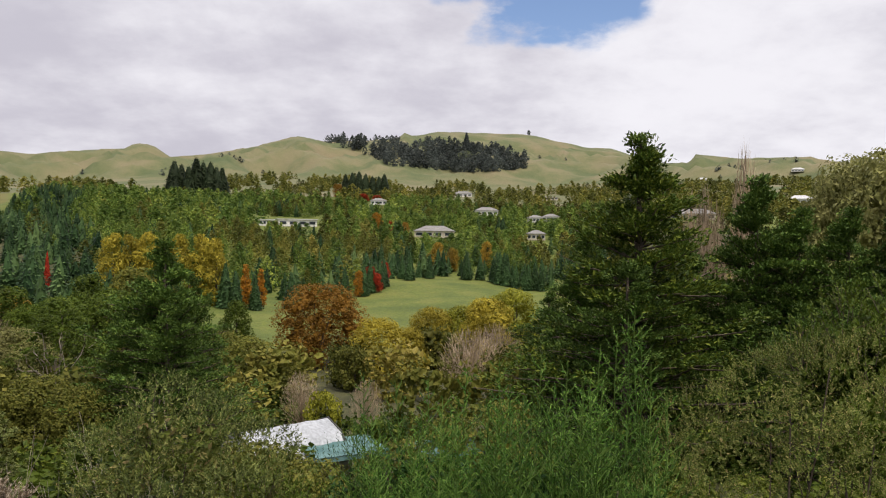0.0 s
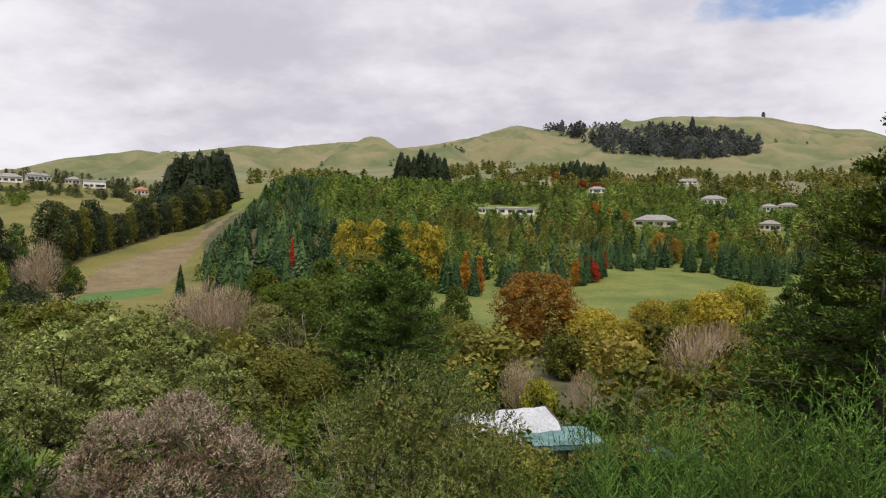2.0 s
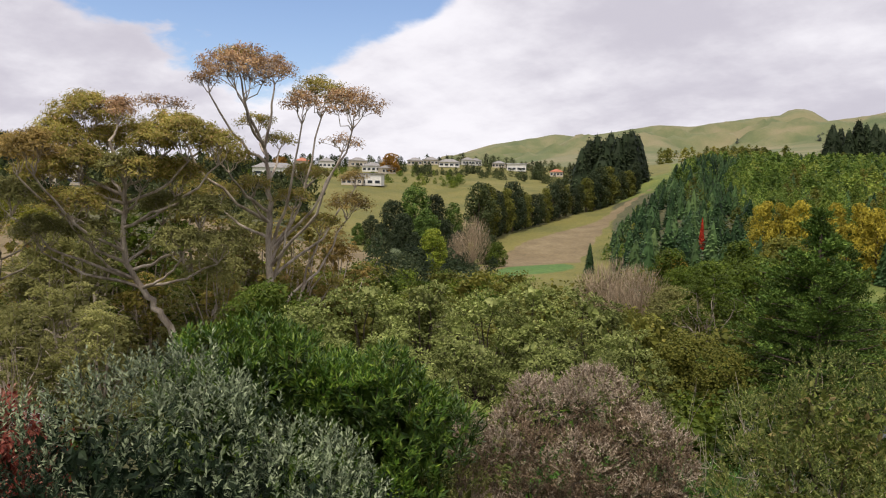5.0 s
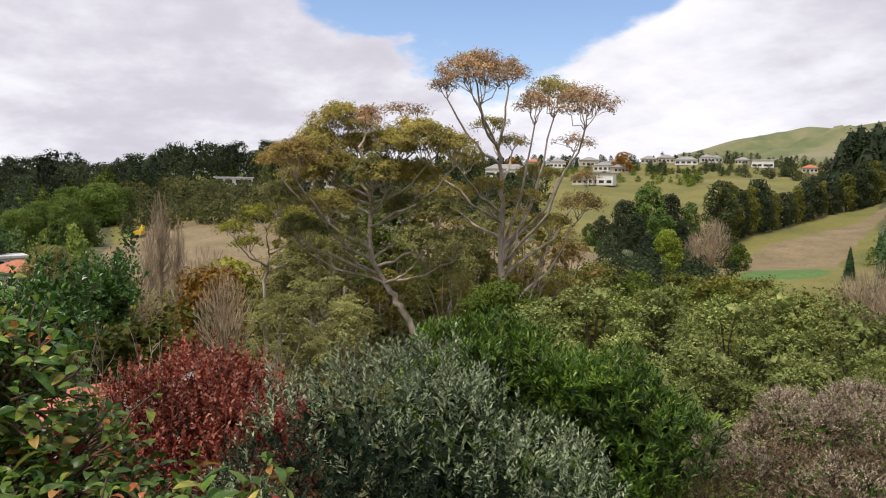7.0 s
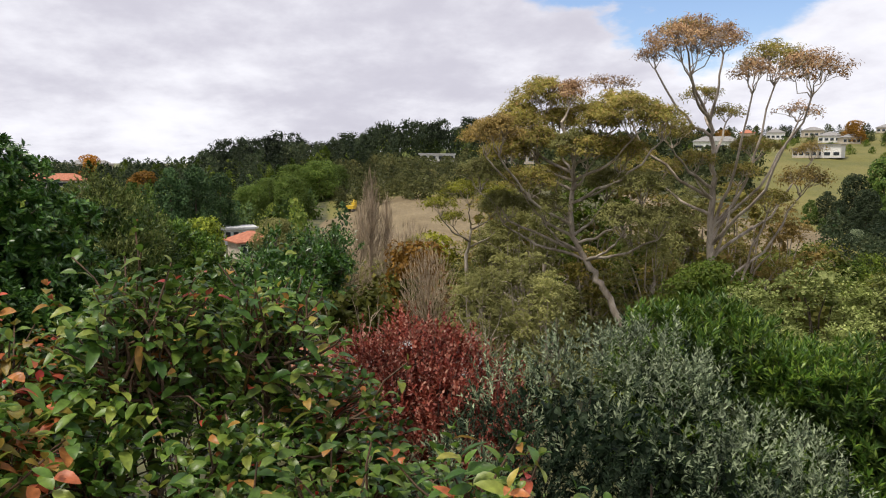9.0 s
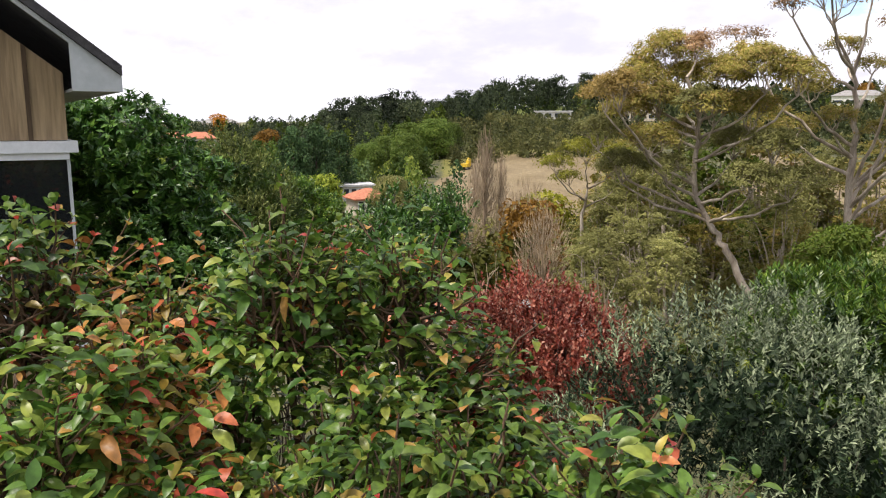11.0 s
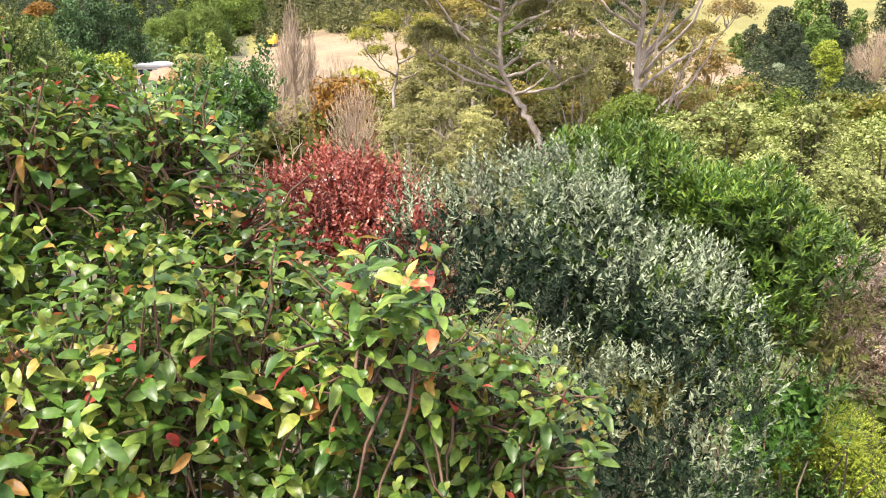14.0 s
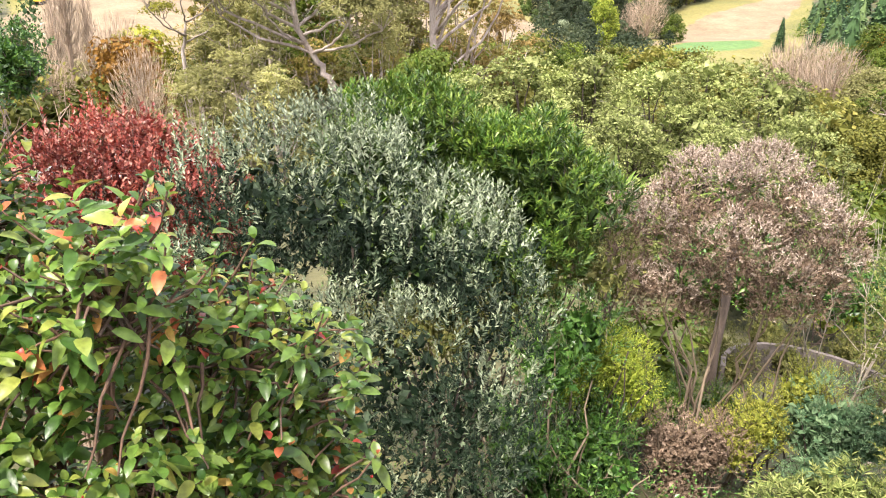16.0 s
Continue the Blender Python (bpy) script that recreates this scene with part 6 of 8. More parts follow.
# ---- gums with pale limbs and umbrella heads ----
def gum(name, az, r, stem, clumps, label, seed, girth=0.32):
    """stem: bearings of the bole from the ground up; clumps: bearing, elevation of the middle, half breadth and height in degrees, where on the bole the limb leaves, the leaves' colour and how thick they stand."""
    rng = np.random.default_rng(seed)
    k = r * math.pi / 180
    ground = P(az, r, gz(az, r) - 0.3)

    def spot(a, e, deep=0.0):
        return P(a, r + deep, (r + deep) * math.tan(radians(e))) - ground
    base = new(name)
    base.location = ground
    bole = np.array([[0, 0, 0]] + [spot(a, e) for a, e in stem])
    fine = np.concatenate([bole[i] + (bole[i + 1] - bole[i]) * np.linspace(0, 1, 5)[:-1, None] for i in range(len(bole) - 1)] + [bole[-1:]])
    fine[1:-1] += rng.normal(0, 0.06, fine[1:-1].shape)
    wood, heads = [tube(fine, np.linspace(girth, girth * 0.4, len(fine)), 8)], {}
    for a, e, hw, hh, s, tint, thick in clumps:
        c = spot(a, e, rng.normal() * 1.8)
        size = np.array([hw * k, hw * k, hh * k])
        top = min(int(s * (len(fine) - 1)), len(fine) - 1)
        fork = c - np.array([0, 0, hh * k * 1.0])
        # the limb leaves the bole low enough to climb to its head
        while top > len(fine) * 0.45 and fork[2] - fine[top][2] < 0.55 * np.hypot(*(fork - fine[top])[:2]):
            top -= 1
        b0 = fine[top]
        elbow = b0 + (fork - b0) * np.array([0.6, 0.6, 0.42])
        lo, _ = limb(rng, b0, elbow, girth * 0.42, girth * 0.3, 5, 0.04, 6)
        hi, _ = limb(rng, elbow, fork, girth * 0.3, girth * 0.18, 5, 0.05, 6)
        wood += [lo, hi]
        # boughs fan out from the fork, and twigs from the boughs up to the leafy dome
        n_bough = max(4, int(3 + hw * 1.5))
        ang = np.arange(n_bough) * 6.283 / n_bough + rng.random() * 6
        reach_out = 0.25 + 0.45 * rng.random(n_bough)
        boughs = c + np.stack([np.cos(ang) * reach_out, np.sin(ang) * reach_out, 0.05 + 0.3 * rng.random(n_bough)], -1) * size
        ways = []
        for q in boughs:
            tb, w = limb(rng, fork, q, girth * 0.15, girth * 0.07, 6, 0.08, 5, -0.05)
            wood.append(tb)
            ways.append(w)
        n_twig = max(24, int(hw * hh * 24))
        u = sphere_dirs(rng, n_twig, 0.75)
        u[:, 2] = np.abs(u[:, 2]) - 0.22
        dome = c + u * size * (0.45 + 0.62 * rng.random((n_twig, 1)) ** 0.6)
        near = np.argmin(np.linalg.norm(dome[:, None] - boughs[None], axis=2), 1)
        for q, j in zip(dome, near):
            wood.append(limb(rng, ways[j][-1 - rng.integers(3)], q, girth * 0.06, 0.012, 5, 0.07, 3, 0.04)[0])
        heads.setdefault(tint, []).append(puffs(rng, dome, 0.3 + 0.32 * rng.random(n_twig), int(36 * thick), 0.19, 0.062, 0.35, 0.6, 0.9, 0.15, u + np.array([0, 0, 0.6])))
    piece("trunk", mesh_of(name + "_wood", wood, BARK_GUM, True), base)
    for tint, ps in heads.items():
        piece("crown", mesh_of(name + "_leaves", ps, LEAF[tint]), base)
    return tagged(base, label, "tree")


gum("gum_tree", 59.7, 46, [(59.6, -6.9), (59.7, -2.5), (59.7, 0.6), (60.1, 3.0)],
    [(61.6, 8.4, 3.3, 2.1, 1, "gum_rose", 0.75), (62.0, 9.4, 1.5, 0.9, 1, "gum", 0.8), (59.4, 8.6, 1.4, 1.0, 1, "gum_rose", 0.7), (64.0, 7.6, 1.3, 0.8, 0.9, "gum_rose", 0.65),
     (56.0, 7.0, 2.3, 1.7, 0.35, "gum", 0.9), (53.7, 6.2, 2.3, 1.6, 0.35, "gum_rose", 0.65), (57.4, 6.2, 1.5, 1.3, 0.4, "gum_rose", 0.6), (54.4, 3.6, 1.5, 0.7, 0.4, "gum_rose", 0.5),
     (67.2, 5.8, 1.9, 0.7, 0.55, "gum_rose", 0.6), (60.6, 4.8, 1.5, 0.8, 0.95, "gum", 1), (59.0, 3.6, 1.3, 0.7, 0.9, "gum", 1), (57.0, 1.2, 1.9, 1.0, 0.4, "gum", 1), (62.6, 2.2, 1.8, 1.0, 0.6, "gum", 1), (54.0, -1.0, 1.8, 1.2, 0.2, "gum_rust", 0.9),
     (56.0, -2.4, 1.8, 1.0, 0.15, "gum", 1), (61.0, 0.2, 1.6, 0.9, 0.5, "gum", 1), (63.2, -0.4, 1.6, 1.0, 0.5, "gum", 1), (58.0, -0.6, 1.6, 0.9, 0.3, "gum", 1), (53.4, 1.0, 1.3, 0.8, 0.3, "gum_rust", 0.8)],
    "tall gum with pale limbs and rosy umbrella heads", 101, 0.25)
gum("leaning_gum", 65.0, 42, [(65.6, -12.1), (67.2, -9.2), (68.2, -7.8), (69.6, -5.4), (69.7, -2.0), (69.6, 0.6), (70.6, 3.0)],
    [(71.9, 4.9, 2.6, 1.8, 1, "gum", 1.25), (73.8, 3.6, 1.7, 1.3, 0.95, "gum", 1.25), (70.0, 5.2, 1.5, 1.0, 1, "gum_rose", 1.00), (76.2, 2.0, 1.8, 1.4, 0.8, "gum_rust", 1.25),
     (65.4, 3.6, 2.4, 1.7, 0.8, "gum", 1.38), (67.6, 3.0, 1.8, 1.4, 0.85, "gum", 1.25), (63.4, 3.0, 1.7, 1.3, 0.8, "gum", 1.25),
     (74.4, 0.6, 2.2, 1.6, 0.75, "gum", 1.38), (72.4, 1.6, 2.1, 1.4, 0.9, "gum", 1.38), (68.6, 1.0, 2.1, 1.4, 0.8, "gum", 1.25), (66.2, 0.8, 2.2, 1.6, 0.75, "gum", 1.38), (76.6, -0.8, 1.8, 1.4, 0.7, "gum_green", 1.25),
     (73.0, -1.4, 2.3, 1.4, 0.65, "gum", 1.25), (70.9, -0.8, 1.7, 1.2, 0.75, "gum", 1.12), (67.2, -1.4, 2.2, 1.4, 0.6, "gum_green", 1.25), (64.6, -1.6, 2.2, 1.4, 0.65, "gum_green", 1.25), (74.8, -3.2, 2.1, 1.4, 0.6, "gum_green", 1.25),
     (71.6, -3.4, 1.8, 1.3, 0.55, "gum_green", 1.12), (66.0, -4.0, 1.9, 1.3, 0.5, "gum_green", 1.25), (63.4, -4.2, 1.9, 1.3, 0.55, "gum_green", 1.25), (73.4, 2.6, 2.0, 1.6, 0.95, "gum", 1.2), (70.8, 3.0, 2.0, 1.6, 1, "gum", 1.2), (68.4, 3.6, 1.8, 1.5, 1, "gum", 1.1), (66.4, 4.2, 1.8, 1.3, 1, "gum", 1.1), (75.2, 2.2, 1.8, 1.5, 0.9, "gum_rust", 1.2), (69.6, 1.4, 1.8, 1.4, 0.95, "gum_green", 1.2)],
    "leaning gum with a long pale crooked bole", 102, 0.22)
gum("yellow_gum", 77.3, 50, [(77.5, -6.8), (77.2, -5.0)],
    [(77.4, -2.1, 2.2, 1.1, 1, "lime", 1.1), (75.2, -2.6, 1.5, 0.9, 1, "lime", 1), (79.6, -3.2, 1.5, 0.8, 0.9, "lime", 1.1), (75.0, -4.0, 1.4, 0.8, 0.8, "gum_green", 1), (78.6, -4.2, 1.3, 0.6, 0.8, "lime", 1)],
    "smaller gum with a yellow-green domed crown", 103, 0.16)


# ---- wattle canopy below the deck ----
for az, r, el, half in ((57.0, 25, -8.4, 2.3), (52.6, 26, -6.7, 2.5), (47.6, 26, -6.7, 2.4), (43.0, 25, -7.3, 2.2), (39.4, 26, -6.3, 2.4), (35.4, 25, -7.0, 2.2), (32.4, 23, -9.6, 1.7),
                                       (50.0, 21, -10.2, 1.9), (44.6, 20, -10.8, 1.8), (38.6, 20.5, -10.6, 1.8), (55.0, 20, -11.0, 1.7), (34.6, 20, -11.6, 1.6)):
    h = rising_to(az, r, el)
    plant("wattle_tree", "wattle", az, r, h, half * 2.15 / h, None, "feathery pale olive wattle with clustered foliage", "tree", "wattle trees")
plant("green_tree", "round", 59.6, 30, rising_to(59.6, 30, -7.0), 0.9, "green", "compact green tree behind the wattles")


# ---- garden shrubs ----
def lobes_at(rows):
    return np.array([(*P(a, r, z), rad) for a, r, z, rad in rows])


def on_lobes(rng, lobes, n, up=0.25, inner=0.75):
    """Points and outward ways over the joint surface of several round lobes."""
    w = lobes[:, 3] ** 2
    k = rng.choice(len(lobes), n, p=w / w.sum())
    u = sphere_dirs(rng, n, up)
    p = lobes[k, :3] + u * lobes[k, 3:] * (inner + (1 - inner) * rng.random((n, 1)))
    ok = np.ones(n, bool)
    for j, lb in enumerate(lobes):
        ok &= (np.linalg.norm(p - lb[:3], axis=1) > 0.72 * lb[3]) | (k == j)
    return p[ok], u[ok]


def shoot_bush(name, lobes, leaf, n, length, per, ln, wd, label, seed, splay=0.65, up=0.6, stems=14, bark=None, category="shrub", inner=0.6, spike=0.0, heads=0.36, n_deep=2600, tip=""):
    """A bush of leafy shoots over round lobes, on stems from the ground."""
    rng = np.random.default_rng(seed)
    base_xy = (lobes[:, :2] * lobes[:, 3:]).sum(0) / lobes[:, 3].sum()
    az, r = math.degrees(math.atan2(-base_xy[0], base_xy[1])), float(np.hypot(*base_xy))
    g = np.array([base_xy[0], base_xy[1], gz(az, r) - 0.05])
    base = new(name)
    base.location = g
    # each lobe is broken into smaller heads, leafy above and open below
    m = int(26 * len(lobes))
    hc, hu = on_lobes(rng, lobes, m, 0.15, 0.8)
    size = float(lobes[:, 3].mean()) * heads
    small = np.concatenate([hc - hu * size * 0.35, (size * (0.7 + 0.6 * rng.random(len(hc))))[:, None]], 1)
    p, u = on_lobes(rng, small, int(n * 1.25), 0.55, inner)
    p = p - g
    d = unit(u * 0.8 + np.array([0, 0, up]) + 0.25 * rng.normal(size=u.shape))
    if spike:
        tall = rng.random(len(p)) < spike
        d[tall] = unit(d[tall] * 0.3 + np.array([0, 0, 1.0]))
        p[tall] += d[tall] * length * 0.7
    sl = length * (0.6 + 0.7 * rng.random(len(p)))
    t = np.tile(np.linspace(0.05, 1, per), len(p))
    pp, dd, ss = np.repeat(p, per, 0), np.repeat(d, per, 0), np.repeat(sl, per)
    c = pp + dd * (t * ss)[:, None]
    side = unit(np.cross(dd, rng.normal(size=dd.shape)))
    axis = unit(dd + side * (splay * (1.3 - 0.7 * t))[:, None] * 1.6)
    k = (0.7 + 0.5 * rng.random(len(c))) * (1.05 - 0.35 * t)
    # shaded leaves deep inside
    w = lobes[:, 3] ** 3
    deep = lobes[rng.choice(len(lobes), n_deep, p=w / w.sum())]
    dp = deep[:, :3] - g + sphere_dirs(rng, n_deep) * deep[:, 3:] * (0.62 * rng.random((n_deep, 1)) ** 0.4)
    inside = quad_leaves(dp, sphere_dirs(rng, n_deep), sphere_dirs(rng, n_deep), ln * 2.2, ln * 1.2)
    foliage = quad_leaves(c, axis, unit(dd * 0.7 + side * -0.3 + 0.3 * rng.normal(size=dd.shape) + np.array([0, 0, 0.5])), ln * k, wd * k)
    wood = []
    for j in range(0, len(p), max(1, len(p) // 240)):
        wood.append(tube([p[j] - d[j] * length * 0.5, p[j] + d[j] * sl[j] * 0.9], [wd * 0.16, wd * 0.07], 3))
    for j in range(stems):
        q = lobes[rng.integers(len(lobes)), :3] - g + rng.normal(0, 0.25, 3)
        foot = np.array([rng.normal() * 0.25, rng.normal() * 0.25, -0.1])
        wood.append(limb(rng, foot, q, 0.024, 0.008, 7, 0.05, 5)[0])
    piece("framework", mesh_of(name + "_stems", wood, bark or BARK, True), base)
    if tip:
        # young growth above; older leaves below and within darker, partly to stand for shade
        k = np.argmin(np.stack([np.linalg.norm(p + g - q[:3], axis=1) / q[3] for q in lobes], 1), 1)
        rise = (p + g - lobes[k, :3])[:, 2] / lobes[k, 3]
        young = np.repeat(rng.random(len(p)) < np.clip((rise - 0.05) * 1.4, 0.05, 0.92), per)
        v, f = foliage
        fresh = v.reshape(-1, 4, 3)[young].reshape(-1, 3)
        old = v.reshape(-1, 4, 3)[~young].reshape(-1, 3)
        piece("young_growth", mesh_of(name + "_upper", [(fresh, np.arange(len(fresh)).reshape(-1, 4))], LEAF[tip]), base)
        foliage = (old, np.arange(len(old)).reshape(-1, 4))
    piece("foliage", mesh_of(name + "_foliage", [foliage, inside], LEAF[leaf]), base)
    return tagged(base, label, category)


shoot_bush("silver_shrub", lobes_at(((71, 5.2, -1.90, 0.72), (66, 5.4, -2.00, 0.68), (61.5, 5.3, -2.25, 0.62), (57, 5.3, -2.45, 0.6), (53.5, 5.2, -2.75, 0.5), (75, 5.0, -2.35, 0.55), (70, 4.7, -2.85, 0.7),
                                     (62, 4.8, -3.05, 0.75), (55.5, 4.9, -3.35, 0.62), (66, 4.8, -3.95, 0.8), (57, 4.9, -4.25, 0.7), (76, 4.9, -3.35, 0.7), (70, 5.4, -4.95, 0.8))), "old_shaded_silver", 8600, 0.15, 11, 0.05, 0.0175,
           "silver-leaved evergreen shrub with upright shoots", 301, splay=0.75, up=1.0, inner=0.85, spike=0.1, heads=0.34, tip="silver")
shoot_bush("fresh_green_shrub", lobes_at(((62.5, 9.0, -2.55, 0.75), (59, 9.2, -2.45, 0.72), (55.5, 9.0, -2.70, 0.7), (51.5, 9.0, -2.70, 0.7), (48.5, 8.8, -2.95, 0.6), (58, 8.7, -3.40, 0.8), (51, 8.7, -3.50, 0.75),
                                         (63, 8.7, -3.50, 0.7))), "old_shaded_green", 3800, 0.18, 12, 0.125, 0.032,
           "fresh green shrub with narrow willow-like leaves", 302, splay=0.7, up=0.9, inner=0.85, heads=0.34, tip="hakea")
shoot_bush("twiggy_undershrub", lobes_at(((49.5, 8.6, -3.9, 0.5), (46.8, 8.7, -3.7, 0.45), (44.4, 8.8, -3.8, 0.45), (53, 8.6, -4.2, 0.6), (57, 8.5, -4.4, 0.7), (62, 8.4, -4.5, 0.7))), "olive_leaf", 1500, 0.16, 9, 0.07, 0.02, "yellow-green twiggy growth beneath the fresh green shrub", 331, stems=26, bark=BARK_TWIG, n_deep=900)
shoot_bush("dark_undershrub", lobes_at(((46.0, 8.0, -4.2, 0.42), (48.5, 7.8, -4.6, 0.5), (44.4, 8.0, -5.7, 0.5), (47, 7.8, -6.2, 0.6), (42.6, 8.0, -6.1, 0.5), (50, 7.6, -5.6, 0.6))), "glossy", 1500, 0.2, 10, 0.075, 0.022, "dark green leafy undershrub with tangled twigs", 303, bark=BARK_TWIG, stems=30)
shoot_bush("light_green_undergrowth", lobes_at(((44, 9.6, -6.0, 0.5), (41, 10.0, -6.3, 0.5), (38.5, 10.6, -6.5, 0.45), (34.5, 10.8, -6.6, 0.45), (46, 10.4, -5.9, 0.5))), "hakea", 1300, 0.2, 10, 0.06, 0.02, "light green soft undergrowth round the brown shrub", 330)
shoot_bush("lime_shrub", lobes_at(((45.0, 8.5, -4.75, 0.42), (42.8, 8.7, -5.0, 0.45), (46.8, 8.3, -5.1, 0.38), (41.6, 8.7, -5.4, 0.36))), "lime_leaf", 1900, 0.14, 12, 0.036, 0.012, "light yellow-green feathery shrub", 304)
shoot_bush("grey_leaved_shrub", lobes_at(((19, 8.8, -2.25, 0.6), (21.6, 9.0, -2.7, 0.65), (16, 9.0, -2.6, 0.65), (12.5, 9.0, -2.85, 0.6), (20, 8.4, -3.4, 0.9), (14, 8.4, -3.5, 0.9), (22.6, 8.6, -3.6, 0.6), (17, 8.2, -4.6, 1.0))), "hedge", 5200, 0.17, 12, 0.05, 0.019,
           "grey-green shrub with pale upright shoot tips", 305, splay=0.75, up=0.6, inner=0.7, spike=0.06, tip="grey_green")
shoot_bush("low_green_shrub", lobes_at(((10, 8.4, -3.3, 0.6), (7, 8.0, -3.2, 0.6), (12, 7.6, -3.7, 0.7), (5, 7.6, -3.4, 0.6), (8.5, 7.4, -4.2, 0.9))), "green", 900, 0.22, 10, 0.07, 0.028, "low dark green leafy shrub on the slope", 306)
shoot_bush("mixed_hedge", lobes_at(((-20.5, 9.4, -2.55, 0.6), (-23.5, 9.2, -2.1, 0.7), (-27, 9.2, -1.95, 0.75), (-31, 9.2, -1.9, 0.8), (-22, 8.6, -3.2, 0.9), (-27, 8.4, -3.2, 1.0), (-32, 8.4, -3.0, 1.0), (-18.6, 9.0, -3.3, 0.6), (-24, 8.0, -4.2, 1.1))), "hedge", 7600, 0.15, 13, 0.031, 0.015,
           "dense mixed hedge of olive and brownish leaves", 307, inner=0.75)
shoot_bush("tall_hedge_shrub", lobes_at(((-29.5, 11, -1.45, 0.65), (-32, 11, -1.2, 0.7), (-27.6, 11, -1.9, 0.5), (-31, 10.6, -2.3, 0.8))), "green", 900, 0.26, 10, 0.075, 0.035, "dark leafy shrub standing behind the hedge", 308, spike=0.2)
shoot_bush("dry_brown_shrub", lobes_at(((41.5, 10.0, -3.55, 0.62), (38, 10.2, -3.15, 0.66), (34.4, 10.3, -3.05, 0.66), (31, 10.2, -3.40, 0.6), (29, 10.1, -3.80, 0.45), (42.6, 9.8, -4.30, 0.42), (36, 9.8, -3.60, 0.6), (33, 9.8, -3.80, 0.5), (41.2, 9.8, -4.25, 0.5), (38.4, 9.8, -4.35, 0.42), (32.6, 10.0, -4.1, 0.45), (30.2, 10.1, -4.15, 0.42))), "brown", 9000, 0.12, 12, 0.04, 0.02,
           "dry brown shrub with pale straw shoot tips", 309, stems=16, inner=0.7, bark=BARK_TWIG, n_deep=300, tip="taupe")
shoot_bush("dry_brown_undergrowth", lobes_at(((38, 9.0, -6.2, 0.5), (35.2, 9.0, -6.1, 0.5), (36.5, 8.8, -6.7, 0.5))), "brown", 900, 0.14, 11, 0.042, 0.018, "dry brown growth at the foot of the shrub", 310, bark=BARK_TWIG)
shoot_bush("yellow_shrub", lobes_at(((31.0, 9.6, -5.85, 0.45), (29, 10.2, -5.6, 0.42), (33, 9.4, -6.2, 0.4))), "sulphur", 900, 0.2, 10, 0.05, 0.018, "golden yellow feathery shrub", 311)
shoot_bush("blue_green_shrub", lobes_at(((27.4, 9.6, -5.7, 0.6), (24.6, 9.8, -5.7, 0.6), (26, 9.2, -6.1, 0.6))), "teal", 1100, 0.22, 12, 0.06, 0.012, "soft blue-green feathery shrub", 312)
shoot_bush("rosette_shrub", lobes_at(((24.5, 8.2, -5.9, 0.5), (27.6, 7.9, -6.2, 0.5), (21.5, 8.2, -6.0, 0.6))), "grey_green", 700, 0.10, 12, 0.12, 0.026, "light green shrub of leafy rosettes", 313, splay=1.2)
shoot_bush("dark_hedge", lobes_at(tuple((a, 16.6, -6.5 - 0.15 * (k % 2), 0.75) for k, a in enumerate(range(22, 39, 2)))), "glossy", 2200, 0.2, 10, 0.09, 0.035, "clipped dark green hedge behind the raised bed", 332, category="hedge")
shoot_bush("bed_planting", lobes_at(tuple((23 + 1.9 * k, 13.9 + 0.9 * (k % 3), -7.45, 0.5) for k in range(8))), "olive_leaf", 2600, 0.14, 9, 0.06, 0.02, "low olive-brown planting in the raised bed", 333, category="groundcover")
shoot_bush("crimson_shrub", lobes_at(((85.6, 8.6, -2.55, 0.40), (83.2, 8.8, -2.50, 0.45), (80.6, 8.8, -2.60, 0.48), (78.2, 8.6, -2.75, 0.45), (76.4, 8.5, -3.0, 0.4), (82, 8.3, -3.1, 0.75), (86, 8.2, -3.2, 0.55), (78.5, 8.2, -3.3, 0.6), (76.6, 8.3, -3.6, 0.5))), "crimson", 3800, 0.26, 10, 0.068, 0.044,
           "crimson-leaved shrub with upright twigs", 314, splay=0.7, up=1.2, inner=0.5, stems=24, spike=0.12, n_deep=700)
for az in (84.4, 82.6, 86.8, 80.6, 87.6, 81.6, 85.4, 79.6):
    plant("bare_shrub", "bare", az, 9.5 + pick.random(), 4.6 + 1.2 * pick.random(), 0.5, None, "upright leafless brown twigs behind the crimson shrub", "shrub", "twiggy stems")
shoot_bush("glossy_tree", lobes_at(((115.5, 12, -0.75, 0.95), (112.2, 12, -0.65, 0.95), (109.6, 12, -1.15, 0.9), (114, 11.6, -1.9, 1.15), (109.6, 11.6, -2.3, 1.05), (107.6, 12, -2.0, 0.75), (112, 11.4, -3.3, 1.2), (107.4, 11.6, -3.6, 1.0))), "glossy", 5200, 0.11, 11, 0.14, 0.062,
           "dense glossy dark green tree beside the house", 315, category="tree", splay=1.5, up=0.35, inner=0.8)
shoot_bush("grey_tree", lobes_at(((105.0, 14.5, -1.05, 0.7), (103.6, 14.5, -1.25, 0.72), (102.2, 14.5, -1.75, 0.7), (106.4, 14.6, -1.7, 0.75), (104.4, 14, -2.4, 1.1), (101.6, 14, -3.0, 0.9), (105.6, 13.8, -3.4, 1.0))), "old_shaded_green", 5600, 0.2, 12, 0.085, 0.03, "dark grey-green tree with fine upright leaves", 316, category="tree", inner=0.8, tip="grey_green")
shoot_bush("bright_shrub", lobes_at(((100.2, 17, -1.95, 0.75), (102.6, 17, -2.2, 0.75), (98.2, 17, -2.45, 0.75), (103.4, 16.6, -3.1, 0.9), (100, 16.5, -3.3, 1.2), (97, 16.6, -3.6, 0.9))), "hakea", 4200, 0.2, 11, 0.12, 0.05, "bright yellow-green leafy shrub", 317, splay=0.9, inner=0.8)
